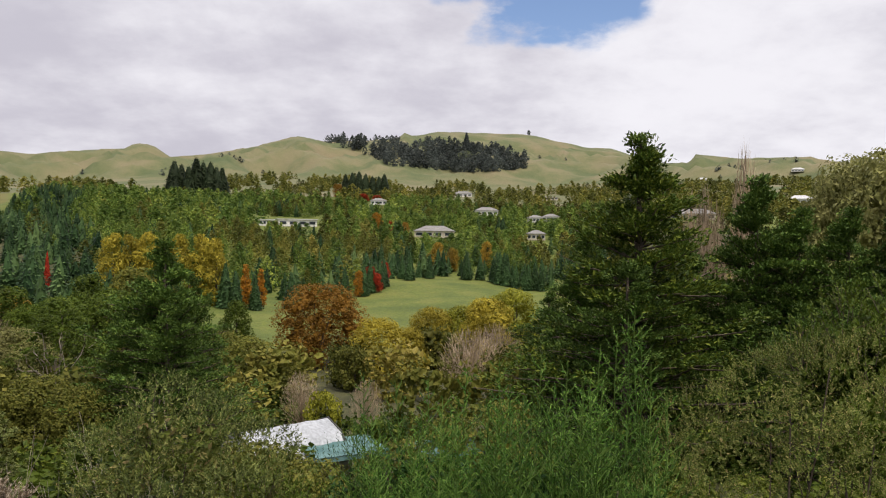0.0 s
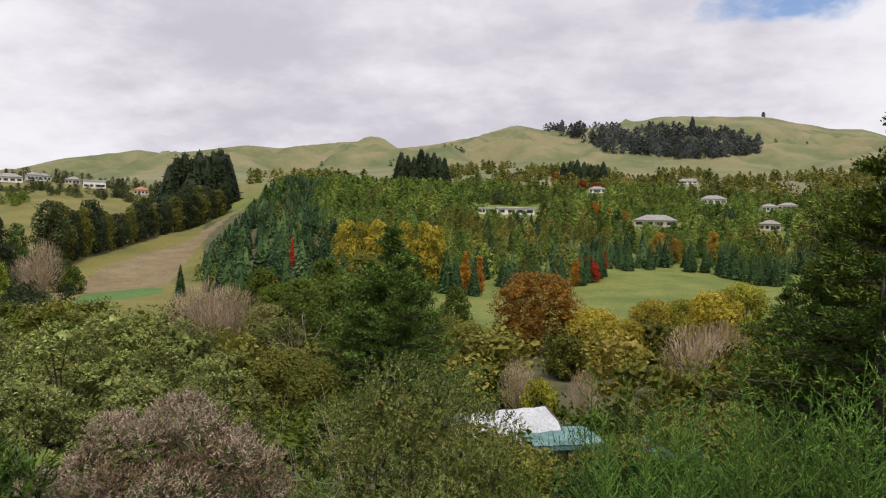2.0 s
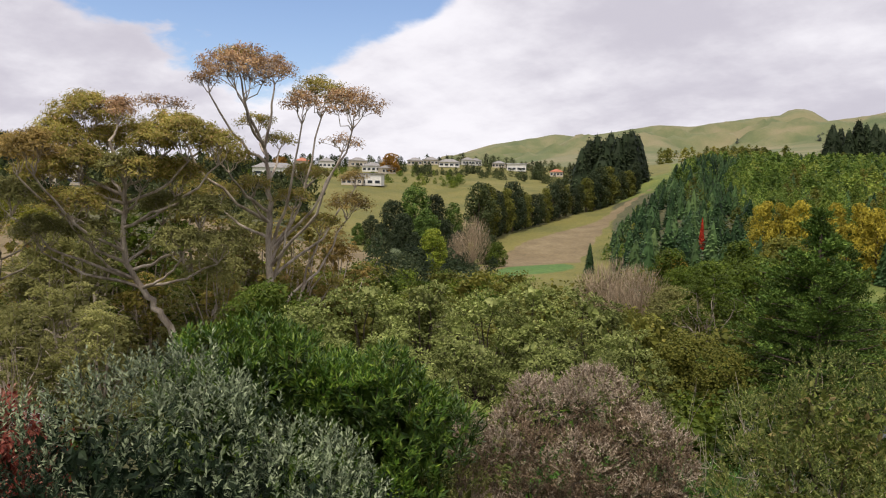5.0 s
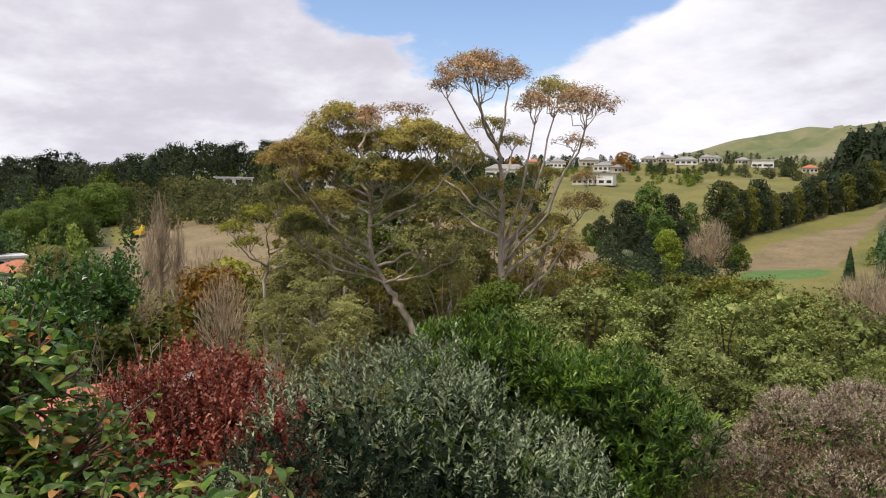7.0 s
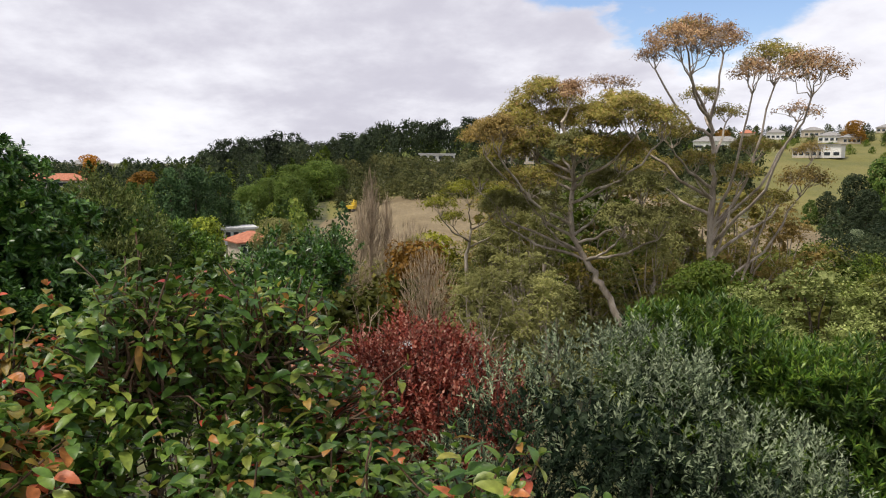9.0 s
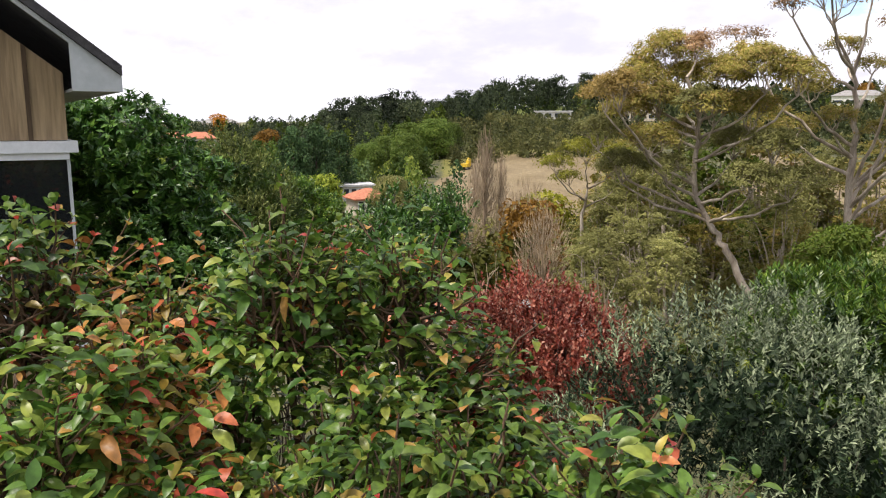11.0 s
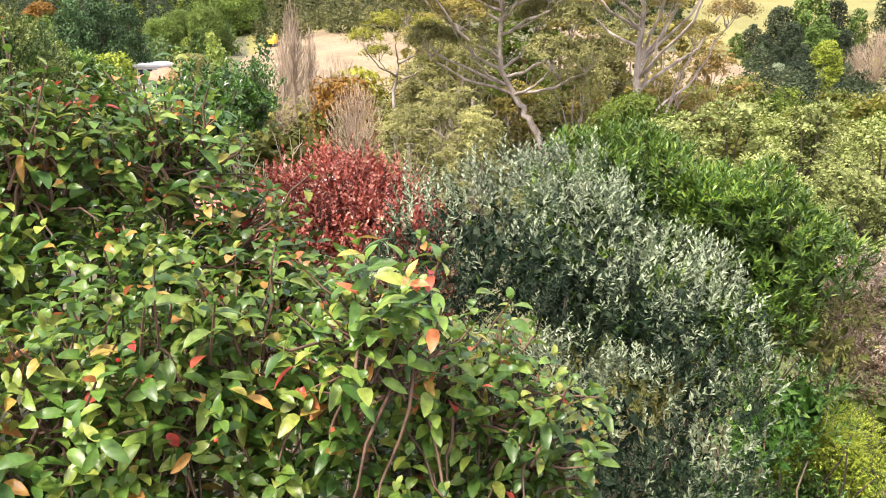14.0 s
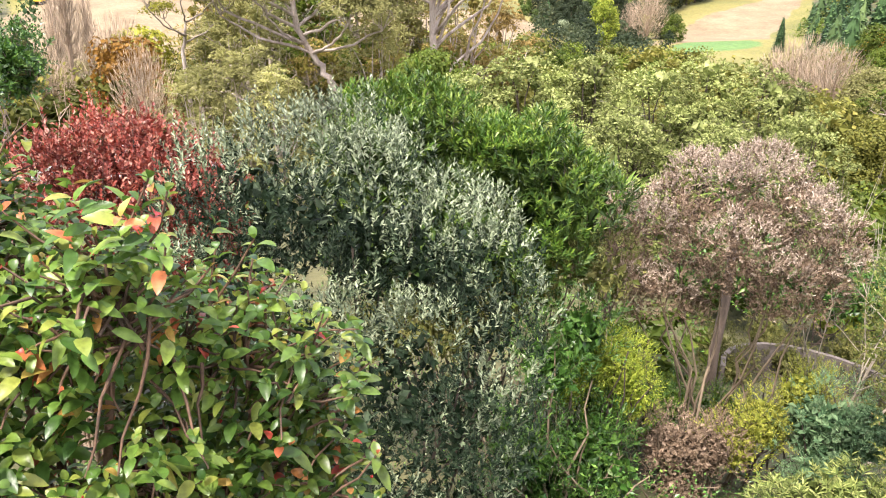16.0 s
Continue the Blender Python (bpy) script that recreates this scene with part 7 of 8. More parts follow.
shoot_bush("dark_round_shrub", lobes_at(((92, 22, -3.4, 1.2), (88.6, 30, -4.2, 1.4), (94, 20, -4.0, 1.4))), "glossy", 900, 0.35, 10, 0.2, 0.09, "dark rounded evergreen shrub below the garden", 318, splay=0.9)


# plumes of a feathery shrub
def plume_shrub(rows, label, seed):
    rng = np.random.default_rng(seed)
    mid = P(-7, 6.8)
    g = np.array([mid[0], mid[1], gz(-7, 6.8)])
    base = new("feathery_shrub")
    base.location = g
    wood, c, d, ln = [], [], [], []
    for az, r, top, lean in rows:
        foot = P(az + lean, r, gz(az + lean, r)) + np.array([*rng.normal(0, 0.1, 2), 0])
        tip = P(az, r, r * math.tan(radians(top)))
        tb, p = limb(rng, foot - g, tip - g, 0.014, 0.003, 12, 0.02, 4)
        wood.append(tb)
        # side shoots stand off alternately, sweep upwards and shorten towards the tip
        turn = rng.random() * 6.283
        for s in np.linspace(0.36, 0.985, 60):
            k = s * 11
            i = min(int(k), 10)
            q = p[i] + (p[i + 1] - p[i]) * (k - i)
            turn += 2.4 + 0.3 * rng.normal()
            side = unit(np.array([math.cos(turn), math.sin(turn), 0.75 + 0.3 * rng.random()]))
            twig = (1.25 * (1.0 - s) + 0.09) * (0.75 + 0.4 * rng.random())
            mid = q + side * twig * 0.55
            e = mid + unit(side + np.array([0, 0, 0.35])) * twig * 0.45
            wood.append(tube([q, mid, e], [0.005, 0.004, 0.002], 3))
            for t in np.linspace(0.1, 1, max(8, int(twig * 52))):
                c.append(q + (mid - q) * (t / 0.55) if t < 0.55 else mid + (e - mid) * ((t - 0.55) / 0.45))
                d.append(side + 0.6 * rng.normal(size=3) + np.array([0, 0, 0.3]))
                ln.append(0.042 * (1.15 - 0.4 * t))
        for t in np.linspace(0, 1, 12):
            c.append(p[9] + (p[11] - p[9]) * t)
            d.append(np.array([0, 0, 0.8]) + 0.6 * rng.normal(size=3))
            ln.append(0.03)
    c, d, ln = np.array(c), unit(np.array(d)), np.array(ln)
    piece("framework", mesh_of("plume_stems", wood, LEAF["young_twig"], True), base)
    piece("foliage", mesh_of("plume_foliage", [quad_leaves(c, d, unit(rng.normal(size=c.shape) + np.array([0, 0, 0.6])), ln, ln * 0.26)], LEAF["plume"]), base)
    tagged(base, label, "shrub")


prng = random.Random(4)
plume_rows = [(-16.4, 6.7, -3.9, -1.2), (-15.9, 6.7, -5.0, -0.8), (-16.9, 6.6, -6.0, -1.0), (-15.2, 6.6, -6.2, -0.5), (-14.0, 6.5, -7.4, 0.5), (-17.6, 6.6, -8.4, -1), (-18.8, 6.4, -10.4, -1), (-11.6, 6.6, -8.6, 0.5), (-9.6, 6.7, -8.2, 0), (-6.4, 6.8, -8.6, 0), (-4.0, 6.8, -9.6, -1), (-1.0, 6.9, -10.2, -1), (1.6, 7.0, -10.4, -1), (4.0, 7.1, -9.9, -1)]
for k in range(92):
    a = prng.uniform(-18.5, 5.2)
    plume_rows.append((a, prng.uniform(5.6, 7.2), float(np.interp(a, [-19, -14, -9, -3, 6], [-12.0, -9.6, -10.0, -11.2, -13.2])) - 7.0 * prng.random(), prng.uniform(-1.5, 1.5)))
plume_shrub(plume_rows, "feathery bright green shrub of tall plumes", 401)

# inner mass added among the plumes, coloured darker to stand for shade
shoot_bush("plume_fill", lobes_at(((-14, 6.6, -2.15, 0.45), (-10.5, 6.8, -2.2, 0.5), (-6.5, 6.9, -2.2, 0.5), (-2.5, 7.0, -2.25, 0.5), (1.5, 7.1, -2.3, 0.5), (4.8, 7.2, -2.45, 0.45), (-12, 6.4, -2.9, 0.7), (-5, 6.5, -2.9, 0.7), (2, 6.6, -3.0, 0.7))), "plume_shade", 2200, 0.26, 12, 0.04, 0.009,
           "dark inner needle foliage filling the feathery shrub", 320, splay=0.5, up=1.6, heads=0.4)
# dead branches, cabbage tree
for az, r, e in ((27.4, 11.4, -12.6), (24.8, 11.6, -12.4)):
    wood, _ = bare_tree(int(az * 10), 3, 3, 0.5, 0.4, 0.05, 0.3)
    b = new("dead_tree", mesh_of("dead_tree", wood, BARK_DEAD, True))
    h = rising_to(az, r, e) / 10
    b.location, b.scale = P(az, r, gz(az, r)), (h * 0.75, h * 0.75, h)
    tagged(b, "bleached leafless dead branches on the slope", "tree", "dead branches")


def cabbage_tree(az, r, el):
    rng = np.random.default_rng(7)
    h = rising_to(az, r, el)
    base = new("cabbage_tree")
    base.location = P(az, r, gz(az, r))
    piece("trunk", mesh_of("cabbage_trunk", [limb(rng, (0, 0, -0.1), (0, 0, h - 0.5), 0.1, 0.07, 5, 0.01, 7)[0]], BARK, True), base)
    u = sphere_dirs(rng, 160, 0.35)
    c = np.tile(np.array([0, 0, h - 0.5]), (160, 1)) + u * 0.05
    piece("crown", mesh_of("cabbage_leaves", [blade_leaves(c, u, unit(np.array([0, 0, 1.0]) + 0.2 * rng.normal(size=u.shape)), 0.6 + 0.25 * rng.random(160), 0.045, 0.22)], LEAF["hakea"]), base)
    tagged(base, "spiky green cabbage tree with strap leaves", "tree")


cabbage_tree(35.8, 13.0, -13.8)
cabbage_tree(44.6, 11.0, -15.2)


# ---- the dogwood beside the deck ----
def dogwood():
    rng = np.random.default_rng(500)
    # a taller group at the back, a lower one beside the rail, and the lower skirts
    lobes = lobes_at(((104, 2.68, -0.52, 0.22), (99.5, 2.75, -0.60, 0.20), (95.2, 2.72, -0.54, 0.2), (91.5, 2.68, -0.80, 0.21), (88, 2.6, -0.98, 0.18), (85.8, 2.5, -1.18, 0.18), (112, 2.75, -0.70, 0.28), (120, 2.85, -0.52, 0.30), (116, 2.3, -0.78, 0.26), (121.5, 2.2, -0.8, 0.3),
                      (108, 2.6, -0.82, 0.26), (101, 2.5, -0.97, 0.28), (94, 2.45, -1.05, 0.26), (116, 2.5, -0.92, 0.30),
                      (81, 1.9, -0.92, 0.19), (86, 2.05, -1.04, 0.18), (91, 2.05, -1.00, 0.20), (97, 2.0, -1.02, 0.24), (104, 1.95, -1.02, 0.26), (112, 1.95, -1.04, 0.28), (120, 2.0, -1.02, 0.30),
                      (76.5, 2.05, -1.12, 0.16), (73, 2.1, -1.16, 0.15), (69.6, 2.1, -1.24, 0.15), (67, 2.1, -1.36, 0.14), (65.4, 2.1, -1.56, 0.12), (66.4, 2.1, -1.86, 0.2),
                      (80, 2.0, -1.42, 0.28), (88, 1.95, -1.45, 0.30), (97, 1.9, -1.50, 0.32), (107, 1.9, -1.5, 0.34), (117, 1.95, -1.5, 0.34), (73.5, 2.1, -1.65, 0.27), (71, 2.1, -2.0, 0.27), (80, 2.0, -1.9, 0.34), (90, 2.0, -1.95, 0.36)))
    root = P(95, 2.5)
    g = np.array([root[0], root[1], gz(95, 2.5) - 0.05])
    base = new("dogwood")
    base.location = g
    p, u = on_lobes(rng, lobes, 4600, 0.35, 0.35)
    p = p + u * (0.10 * rng.random((len(p), 1)) ** 2.5) * 1.6
    p = p - g
    wood = []
    hubs = lobes[:, :3] - g - np.array([0, 0, 0.15])
    for h in hubs:
        foot = np.array([*rng.normal(0, 0.18, 2), -0.1])
        wood.append(limb(rng, foot, h, 0.028, 0.012, 9, 0.04, 6, -0.05)[0])
    d = unit(u * 0.35 + np.array([0, 0, 1.0]) + 0.28 * rng.normal(size=u.shape))
    near_hub = np.argmin(np.linalg.norm(p[:, None] - hubs[None], axis=2), 1)
    for j in range(0, len(p), 2):
        wood.append(limb(rng, hubs[near_hub[j]] + rng.normal(0, 0.06, 3), p[j], 0.006, 0.0028, 5, 0.07, 4)[0])
    # opposite leaves in pairs at each twig's end, arching over
    cs, ds, ns, ls = [], [], [], []
    for tier, (back, spread, size) in enumerate(((0.0, 0.6, 0.7), (0.025, 1.3, 1.0), (0.07, 1.9, 1.05))):
        a = rng.random(len(p)) * 3.14 + tier * 1.57
        s1 = unit(np.cross(d, rng.normal(size=d.shape)))
        s2 = np.cross(d, s1)
        side = s1 * np.cos(a)[:, None] + s2 * np.sin(a)[:, None]
        for sg in (1, -1):
            cs.append(p - d * back)
            ds.append(unit(d * (0.75 - 0.3 * tier) + side * sg * spread + 0.15 * rng.normal(size=d.shape) + np.array([0, 0, 0.4])))
            ns.append(d + 0.25 * rng.normal(size=d.shape))
            ls.append(0.064 * size * (0.75 + 0.5 * rng.random(len(p))))
    cs, ds, ns, ls = (np.concatenate(q) for q in (cs, ds, ns, ls))
    keep = rng.random(len(cs)) < 0.86
    cs, ds, ns, ls = cs[keep], ds[keep], unit(ns[keep]), ls[keep]
    # the leaves that stand nearest the deck rail are parts of their own
    order = np.argsort(np.linalg.norm((cs + g)[:, :2], axis=1) - (cs + g)[:, 2] * 0.8)
    single = order[:900:3][:300]
    rest = np.setdiff1d(np.arange(len(cs)), single)
    k = rng.integers(len(lobes), size=1500)
    dp = lobes[k, :3] - g + sphere_dirs(rng, 1500) * lobes[k, 3:] * (0.6 * rng.random((1500, 1)) ** 0.5) - np.array([0, 0, 0.12])
    inside = blade_leaves(dp, sphere_dirs(rng, 1500), sphere_dirs(rng, 1500, 0.5), 0.07, 0.032, 0.5)
    piece("framework", mesh_of("dogwood_branches", wood, STEM, True), base)
    # one side of the bush has turned orange
    bearing = np.degrees(np.arctan2(-(cs + g)[:, 0], (cs + g)[:, 1]))
    turned = rest[(np.abs(bearing[rest] - 113.5) < 4.5) & (rng.random(len(rest)) < 0.3)]
    rest = np.setdiff1d(rest, turned)
    late = piece("turning_foliage", mesh_of("dogwood_turning", [blade_leaves(cs[turned], ds[turned], ns[turned], ls[turned], ls[turned] * 0.5, 0.3 + 0.6 * rng.random(len(turned)))], LEAF["dogwood_turning"], True), base, "salmon and orange autumn leaves")
    late["kind"] = "stuff"
    foliage = piece("foliage", mesh_of("dogwood_foliage", [blade_leaves(cs[rest], ds[rest], ns[rest], ls[rest], ls[rest] * 0.46, 0.25 + 0.45 * rng.random(len(rest))), inside], LEAF["dogwood"], True), base)
    foliage["kind"] = "stuff"
    one = np.array([[0.0, 0, 0]])
    shapes = [mesh_of("dogwood_leaf", [blade_leaves(one, np.array([[0, 1.0, 0]]), np.array([[0, 0, 1.0]]), 1.0, 0.46, dr)], LEAF["dogwood_single"], True) for dr in (0.3, 0.5, 0.7)]
    for i in single:
        ob = piece("leaf", shapes[int(rng.integers(3))], base)
        y, z = Vector(ds[i]), Vector(ns[i])
        x = y.cross(z).normalized()
        z = x.cross(y)
        m = Matrix((x, y, z)).transposed().to_4x4()
        ob.matrix_basis = Matrix.Translation(cs[i]) @ m @ Matrix.Scale(float(ls[i]), 4)
    # berries
    bm = bmesh.new()
    bmesh.ops.create_icosphere(bm, subdivisions=1, radius=0.006)
    ball = bpy.data.meshes.new("berry")
    bm.to_mesh(ball)
    bm.free()
    ball.materials.append(RED)
    for i in rng.choice(len(p), 60, replace=False):
        piece("berry", ball, base).location = p[i] - np.array([0, 0, 0.05]) + rng.normal(0, 0.02, 3)
    return tagged(base, "leafy green dogwood with orange and red leaves", "shrub")


dogwood()


# ---- houses ----
def house(az, r, wide, deep, high, roof, wall, label, turn=0.0, flat=False, windows=4):
    x, y, _ = P(az, r)
    base = new("house")
    base.location = (x, y, gz(az, r) - 0.3)
    base.rotation_euler = (0, 0, radians(az + turn))
    w, d = wide / 2, deep / 2
    piece("wall", mesh_of("house_wall", [box(-w, w, -d, d, 0, high)], wall), base)
    if flat:
        piece("roof", mesh_of("house_roof", [box(-w - 0.5, w + 0.5, -d - 0.5, d + 0.5, high, high + 0.35)], roof), base)
    else:
        o, t, rd = 0.5, high + deep * 0.26, max(w - d, 0.4)
        v = np.array([(-w - o, -d - o, high), (w + o, -d - o, high), (w + o, d + o, high), (-w - o, d + o, high), (-rd, 0, t), (rd, 0, t)], float)
        low = v[:4] - np.array([0, 0, 0.18])
        rv = np.concatenate([v, low])
        piece("roof", mesh_of("house_roof", [(rv, np.array([(0, 1, 5, 4), (2, 3, 4, 5), (0, 6, 7, 1), (1, 7, 8, 2), (2, 8, 9, 3), (3, 9, 6, 0), (9, 8, 7, 6)])), (rv, np.array([(1, 2, 5), (3, 0, 4)]))], roof), base)
    step = wide / windows
    for k in range(windows):
        cx = -w + step * (k + 0.5)
        ww = step * 0.32
        win = piece("window", mesh_of("window_frame", [box(cx - ww - 0.08, cx + ww + 0.08, -d - 0.06, -d + 0.02, 0.85, min(high - 0.25, 2.3))], FRAME), base)
        piece("pane", mesh_of("window_pane", [box(cx - ww, cx + ww, -d - 0.09, -d - 0.05, 0.95, min(high - 0.35, 2.2))], pane_m), win)
    return tagged(base, label, "house")


for row in HOUSES:
    house(*row)
house(89.6, 30, 2.6, 3, 2.2, ROOF_RED, WHITE, "cottage with a bright terracotta roof among trees", 15, windows=2)
house(81.6, 26, 3.6, 4, 2.4, ROOF_GREY, CREAM, "grey-roofed house behind the crimson shrub", 35, windows=2)


# ---- the neighbouring house with board and batten gable ----
def gable_house():
    u, n = Vector((0.485, -0.875, 0)), Vector((0.875, 0.485, 0))
    corner = Vector(P(115.4, 6.4))
    base = new("neighbour_house")
    ground = gz(115.4, 6.4) - 0.4
    base.matrix_basis = Matrix(((u.x, n.x, 0, corner.x), (u.y, n.y, 0, corner.y), (0, 0, 1, ground), (0, 0, 0, 1)))
    e, head, sill = 0.24 - ground, -0.21 - ground, -1.7 - ground
    pitch, far, back = 0.78, 7.0, -9.0

    def wedge(x0, x1, y0, y1, z0):
        """Wall whose top follows the roof."""
        v = np.array([(x, y, z) for x in (x0, x1) for y in (y0, y1) for z in (z0, e + min(x, far - x) * pitch + 0.12)], float)
        return v, box(0, 1, 0, 1, 0, 1)[1]
    x = 0.0
    while x < 3.4:
        piece("board", mesh_of("board", [wedge(x, x + 0.232, -0.10, 0.0, head + 0.09)], CEDAR), base)
        piece("batten", mesh_of("batten", [wedge(x + 0.222, x + 0.252, 0.001, 0.022, head + 0.09)], BATTEN), base)
        x += 0.236
    piece("wall", mesh_of("side_wall", [wedge(3.42, far, -0.12, 0.0, 0.0), box(0.0, 3.4, -0.12, 0.0, 0, sill), box(0.0, 0.1, back, -1.6, 0, e), box(far - 0.1, far, back, -0.13, 0, e), box(0, far, back - 0.1, back, 0, e + 1)], CEDAR), base)
    piece("sill_wall", mesh_of("sill_wall", [box(0.0, 0.1, -1.6, -0.13, 0, sill), box(0.0, 0.1, -1.6, -0.13, head + 0.09, e)], CEDAR), base)
    # window wrapping the corner
    win = piece("window", mesh_of("window_frame", [box(-0.06, 3.4, -0.08, 0.06, head, head + 0.085), box(-0.05, 3.4, -0.08, 0.04, sill, sill + 0.06), box(0.50, 0.57, -0.08, 0.05, sill + 0.062, head - 0.002), box(0.595, 0.665, -0.08, 0.045, sill + 0.062, head - 0.002),
                                                      box(2.2, 2.28, -0.08, 0.05, sill + 0.062, head - 0.002), box(0.0, 0.5, -0.05, 0.03, head - 0.05, head - 0.002), box(-0.05, 0.04, -1.6, -0.09, head, head + 0.085)], FRAME), base)
    for a, b in ((0.02, 0.498), (0.668, 2.198), (2.282, 3.39)):
        piece("pane", mesh_of("pane", [box(a, b, -0.02, -0.008, sill + 0.064, head - 0.054)], glass_m), win)
    piece("pane", mesh_of("pane", [box(0.002, 0.014, -1.58, -0.024, sill + 0.064, head - 0.054)], glass_m), win)
    piece("seal", mesh_of("corner_seal", [box(-0.004, 0.018, -0.02, 0.004, sill + 0.064, head - 0.054)], FASCIA), win)
    # roof with boxed eave and barge board
    o, f = 0.34, 0.40
    top = e + far / 2 * pitch + 0.3

    def slab(x0, x1, y0, y1, z0, z1, t):
        v = np.array([(x0, y0, z0), (x1, y0, z1), (x1, y1, z1), (x0, y1, z0), (x0, y0, z0 - t), (x1, y0, z1 - t), (x1, y1, z1 - t), (x0, y1, z0 - t)], float)
        return v, np.array([(0, 1, 2, 3), (7, 6, 5, 4), (0, 4, 5, 1), (1, 5, 6, 2), (2, 6, 7, 3), (3, 7, 4, 0)])
    z0 = e - 0.0
    piece("roof", mesh_of("roof", [slab(-o, far / 2, back - 0.3, f + 0.03, z0 + 0.16, z0 + 0.16 + (far / 2 + o) * pitch, 0.07), slab(far + o, far / 2 + 0.002, back - 0.3, f + 0.03, z0 + 0.16, z0 + 0.16 + (far / 2 + o) * pitch, 0.07)], ROOF_DARK), base)
    barge = np.array([(-o, f, z0 - 0.02), (-0.02, f, z0 - 0.02), (-0.02, f, z0 + 0.30), (far / 2, f, z0 + 0.30 + far / 2 * pitch), (far / 2, f, z0 + 0.085 + (far / 2 + o) * pitch), (-o, f, z0 + 0.085)], float)
    bv = np.concatenate([barge, barge - np.array([0, 0.035, 0])])
    piece("barge_board", mesh_of("barge_board", [(bv, np.array([(0, 1, 2, 3, 4, 5), (11, 10, 9, 8, 7, 6)])), (bv, np.array([(i, i + 6, (i + 1) % 6 + 6, (i + 1) % 6) for i in range(6)]))], FASCIA), base)
    piece("soffit", mesh_of("soffit", [box(-o + 0.02, -0.02, back, f - 0.037, z0 - 0.02, z0 + 0.0), box(-o, -o + 0.018, back, f - 0.037, z0 - 0.02, z0 + 0.08)], FASCIA), base)
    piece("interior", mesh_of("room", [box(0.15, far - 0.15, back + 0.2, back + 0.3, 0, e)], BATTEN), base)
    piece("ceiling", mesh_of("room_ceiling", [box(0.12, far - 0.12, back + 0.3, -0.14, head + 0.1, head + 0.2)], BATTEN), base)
    tagged(base, "cedar board-and-batten gabled house with white-framed corner window", "house")


gable_house()


# ---- polytunnel, nets, digger, pond edge ----
def polytunnel(az, r, turn, length, width, high):
    base = new("polytunnel")
    base.location = P(az, r, gz(az, r) - 0.05)
    base.rotation_euler = (0, 0, radians(az + turn))
    prof = [(-width / 2, 0), (-width / 2, high * 0.62), (-width * 0.30, high * 0.88), (0, high), (width * 0.30, high * 0.88), (width / 2, high * 0.62), (width / 2, 0)]
    n = len(prof)
    v = np.array([(x, y, z) for x in np.linspace(-length / 2, length / 2, 9) for y, z in prof])
    v[:, 2] -= 0.03 * (np.arange(len(v)) // n % 2) * (v[:, 2] > 0.5)
    f = np.array([(i * n + j, i * n + j + 1, (i + 1) * n + j + 1, (i + 1) * n + j) for i in range(8) for j in range(n - 1)])
    piece("cover", mesh_of("tunnel_cover", [(v, f), (v[:n], np.arange(n)[None]), (v[-n:], np.arange(n)[::-1][None])], FILM), base)
    for x in (-length / 2 - 0.02, length / 2 + 0.02):
        piece("hoop", mesh_of("tunnel_hoop", [tube([(x, y * 1.01, z * 1.01) for y, z in prof], 0.025, 5)], DARKMETAL), base)
    return tagged(base, "white film polytunnel in the garden below", "greenhouse")


for az, r, e in ((12.6, 22.5, -16.0), (10.2, 22, -16.4), (8.2, 22, -17.6), (5.6, 22, -17.4), (2.6, 25, -15.4), (14.6, 23, -15.2), (-4.0, 28, -12.6)):
    plant("low_shrub", "shrub", az, r, rising_to(az, r, e), 1.2, "olive", "low olive shrub beside the polytunnel", "shrub")
polytunnel(11.3, 27, 28, 3.5, 3.2, 2.8)


def net_frame(az, r, wide, deep, high, label):
    base = new("net_cage")
    base.location = P(az, r, gz(az, r) - 0.05)
    base.rotation_euler = (0, 0, radians(az + 20))
    for x in (-wide / 2, wide / 2):
        for y in (-deep / 2, deep / 2):
            piece("post", mesh_of("post", [tube([(x, y, 0), (x, y, high + 0.05)], 0.03, 5)], TIMBER), base)
    k = 9
    g = np.array([(x, y, high - 0.10 * math.sin(i * math.pi / (k - 1)) * math.sin(j * math.pi / (k - 1)) + 0.02 * ((i + j) % 2)) for i, x in enumerate(np.linspace(-wide / 2, wide / 2, k)) for j, y in enumerate(np.linspace(-deep / 2, deep / 2, k))])
    f = np.array([(i * k + j, (i + 1) * k + j, (i + 1) * k + j + 1, i * k + j + 1) for i in range(k - 1) for j in range(k - 1)])
    for x0, y0, x1, y1 in ((-1, -1, 1, -1), (1, -1, 1, 1), (1, 1, -1, 1), (-1, 1, -1, -1)):
        a, b = np.array([x0 * wide / 2, y0 * deep / 2]), np.array([x1 * wide / 2, y1 * deep / 2])
        v = np.array([(*(a + (b - a) * s), z) for s in np.linspace(0, 1, 6) for z in (high - 0.16, high - 0.02)])
        v[:, 0] += np.sin(np.arange(12) * 1.7) * 0.03
        piece("side_net", mesh_of("side_net", [(v, np.array([(2 * i, 2 * i + 2, 2 * i + 3, 2 * i + 1) for i in range(5)]))], NET), base)
    piece("net", mesh_of("net", [(g, f), (g - np.array([0, 0, 0.012]), f[:, ::-1])], NET), base)
    return tagged(base, label, "net cage")


net_frame(6.9, 26, 2.6, 2.2, 2.05, "blue-green shade net over a timber frame")
net_frame(-0.8, 28, 2.6, 1.8, 1.9, "blue-green shade net over a timber frame")


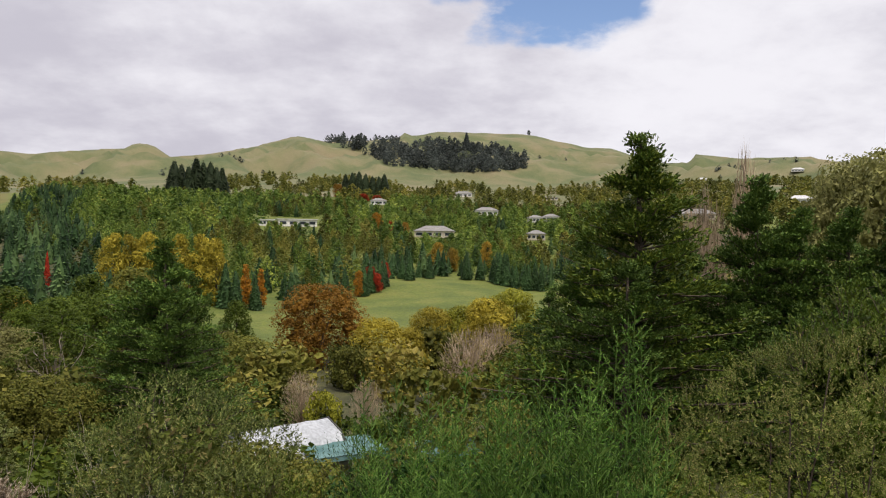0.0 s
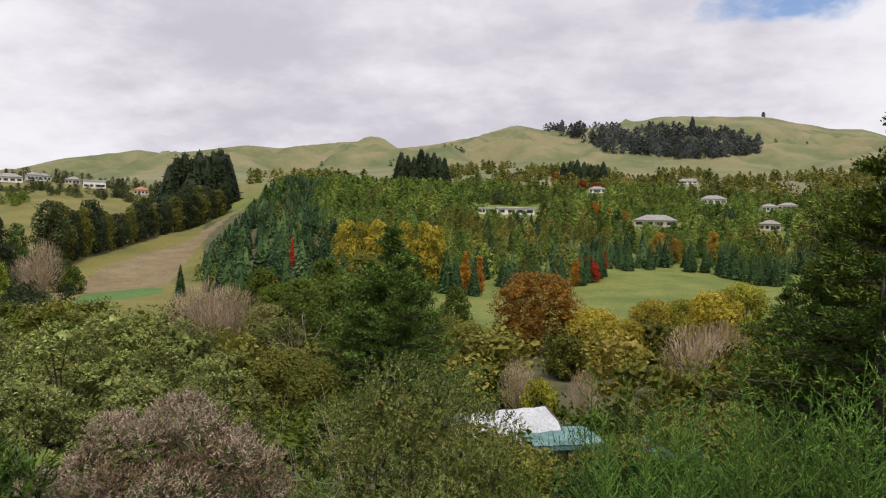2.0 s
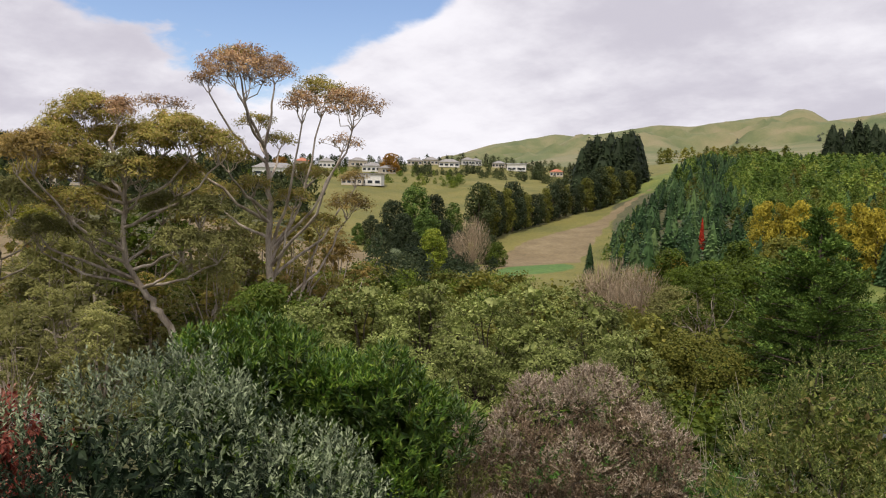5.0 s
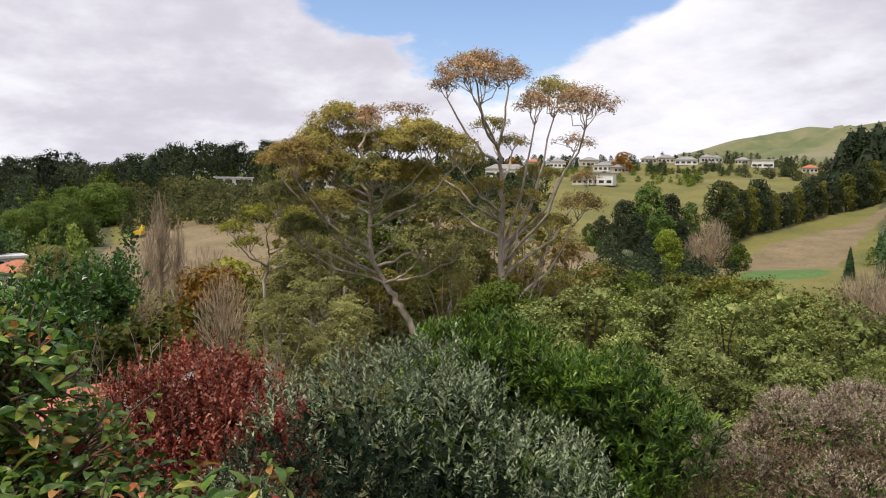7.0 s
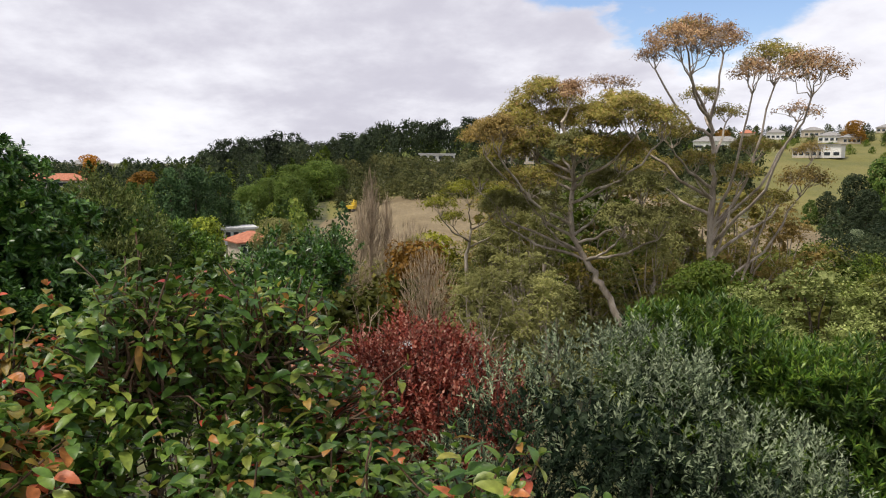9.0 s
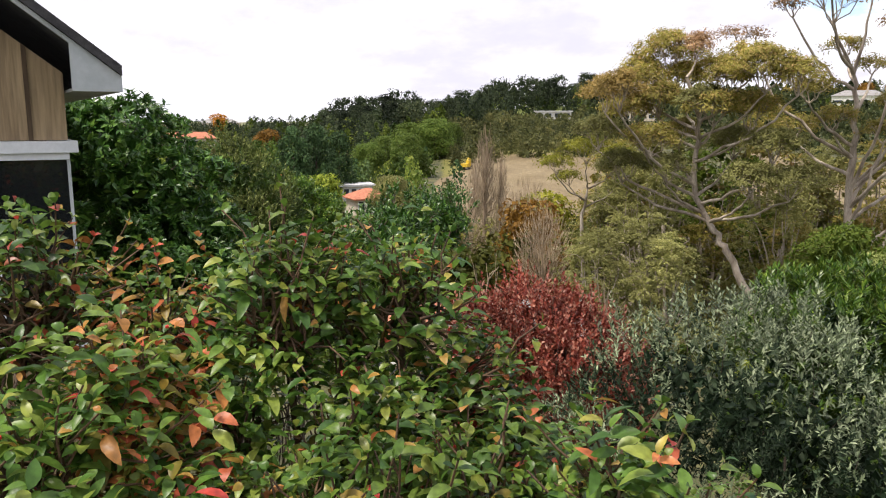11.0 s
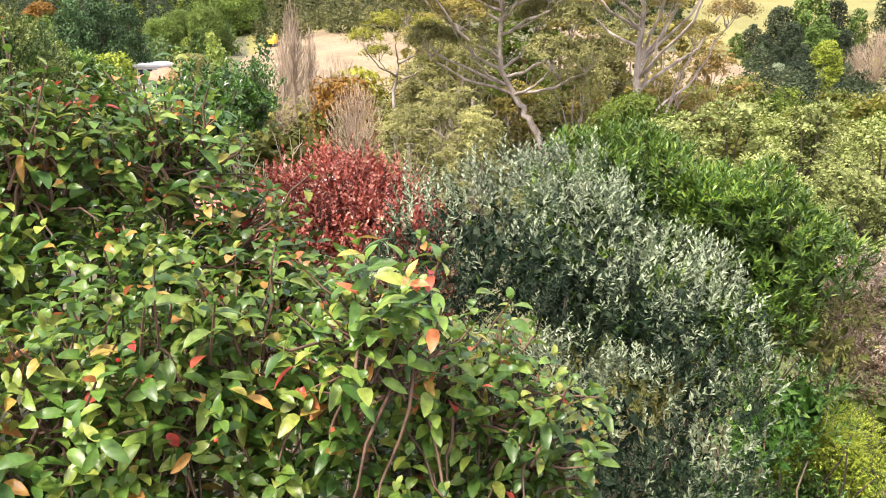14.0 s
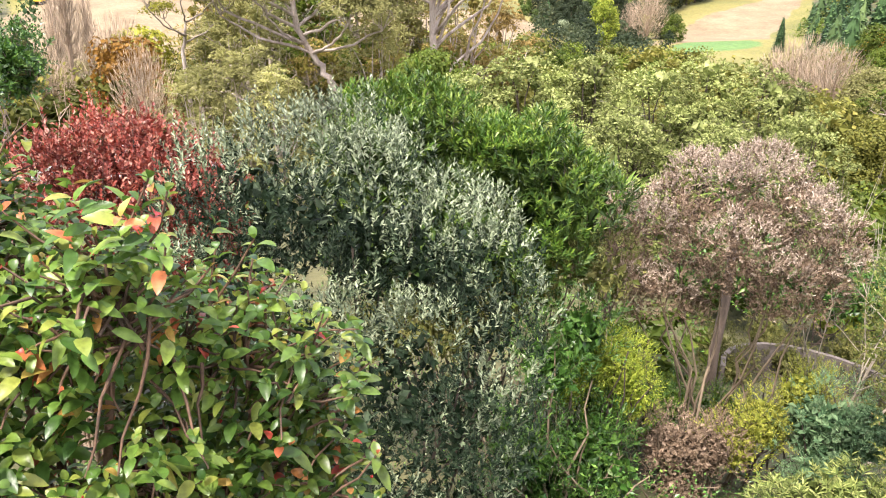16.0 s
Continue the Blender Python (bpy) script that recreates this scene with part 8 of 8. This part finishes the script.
def digger(az, r):
    base = new("excavator")
    base.location = P(az, r, gz(az, r))
    base.rotation_euler = (0, 0, radians(az + 70))
    for y in (-0.9, 0.9):
        prof = [(-1.6, 0.35), (-1.3, 0.0), (1.3, 0.0), (1.6, 0.35), (1.3, 0.75), (-1.3, 0.75)]
        v = np.array([(x, y + s, z) for s in (-0.25, 0.25) for x, z in prof])
        piece("track", mesh_of("track", [(v, np.array([range(6), [11, 10, 9, 8, 7, 6]])), (v, np.array([(i, i + 6, (i + 1) % 6 + 6, (i + 1) % 6) for i in range(6)]))], DARKMETAL), base)
    piece("body", mesh_of("digger_body", [box(-1.7, 0.6, -1.1, 1.1, 0.85, 1.9)], YELLOW), base)
    cab = piece("cab", mesh_of("digger_cab", [box(-0.2, 1.0, -1.1, -0.1, 1.92, 2.8), box(0.61, 1.2, -1.1, -0.1, 0.85, 1.9)], YELLOW), base)
    piece("pane", mesh_of("digger_pane", [box(1.0, 1.02, -1.0, -0.2, 2.0, 2.7)], pane_m), cab)
    piece("arm", mesh_of("digger_arm", [tube([(0.8, 0.2, 1.4), (2.8, 0.2, 3.4), (4.6, 0.2, 3.0)], [0.24, 0.2, 0.16], 6), tube([(4.6, 0.2, 3.0), (5.0, 0.2, 1.0)], [0.17, 0.12], 6)], YELLOW), base)
    piece("bucket", mesh_of("digger_bucket", [box(4.6, 5.4, -0.3, 0.7, 0.35, 1.0)], DARKMETAL), base)
    base.scale = (0.72, 0.72, 0.72)
    tagged(base, "yellow excavator parked on the cleared slope", "excavator")


digger(86.2, reach(86.2, -3.7, 120, 200))


def pond_edge():
    base = new("timber_edging")
    c = P(26.5, 13.2)
    g = gz(26.5, 13.2)
    base.location = (c[0], c[1], g)
    a = np.radians(np.linspace(20, 215, 15))
    pts = np.stack([np.cos(a) * 2.2, np.sin(a) * 1.5], -1)
    for k in range(14):
        p, q = pts[k], pts[k + 1]
        d = (q - p) / np.linalg.norm(q - p)
        s = np.array([-d[1], d[0]]) * 0.045
        v = np.array([(*(w + o), z) for w in (p + d * 0.005, q - d * 0.005) for o in (s, -s) for z in (-0.25, 0.42)])
        piece("plank", mesh_of("edging_plank", [(v, box(0, 1, 0, 1, 0, 1)[1])], TIMBER), base)
    tagged(base, "curved grey timber edging of a raised bed", "edging")


pond_edge()
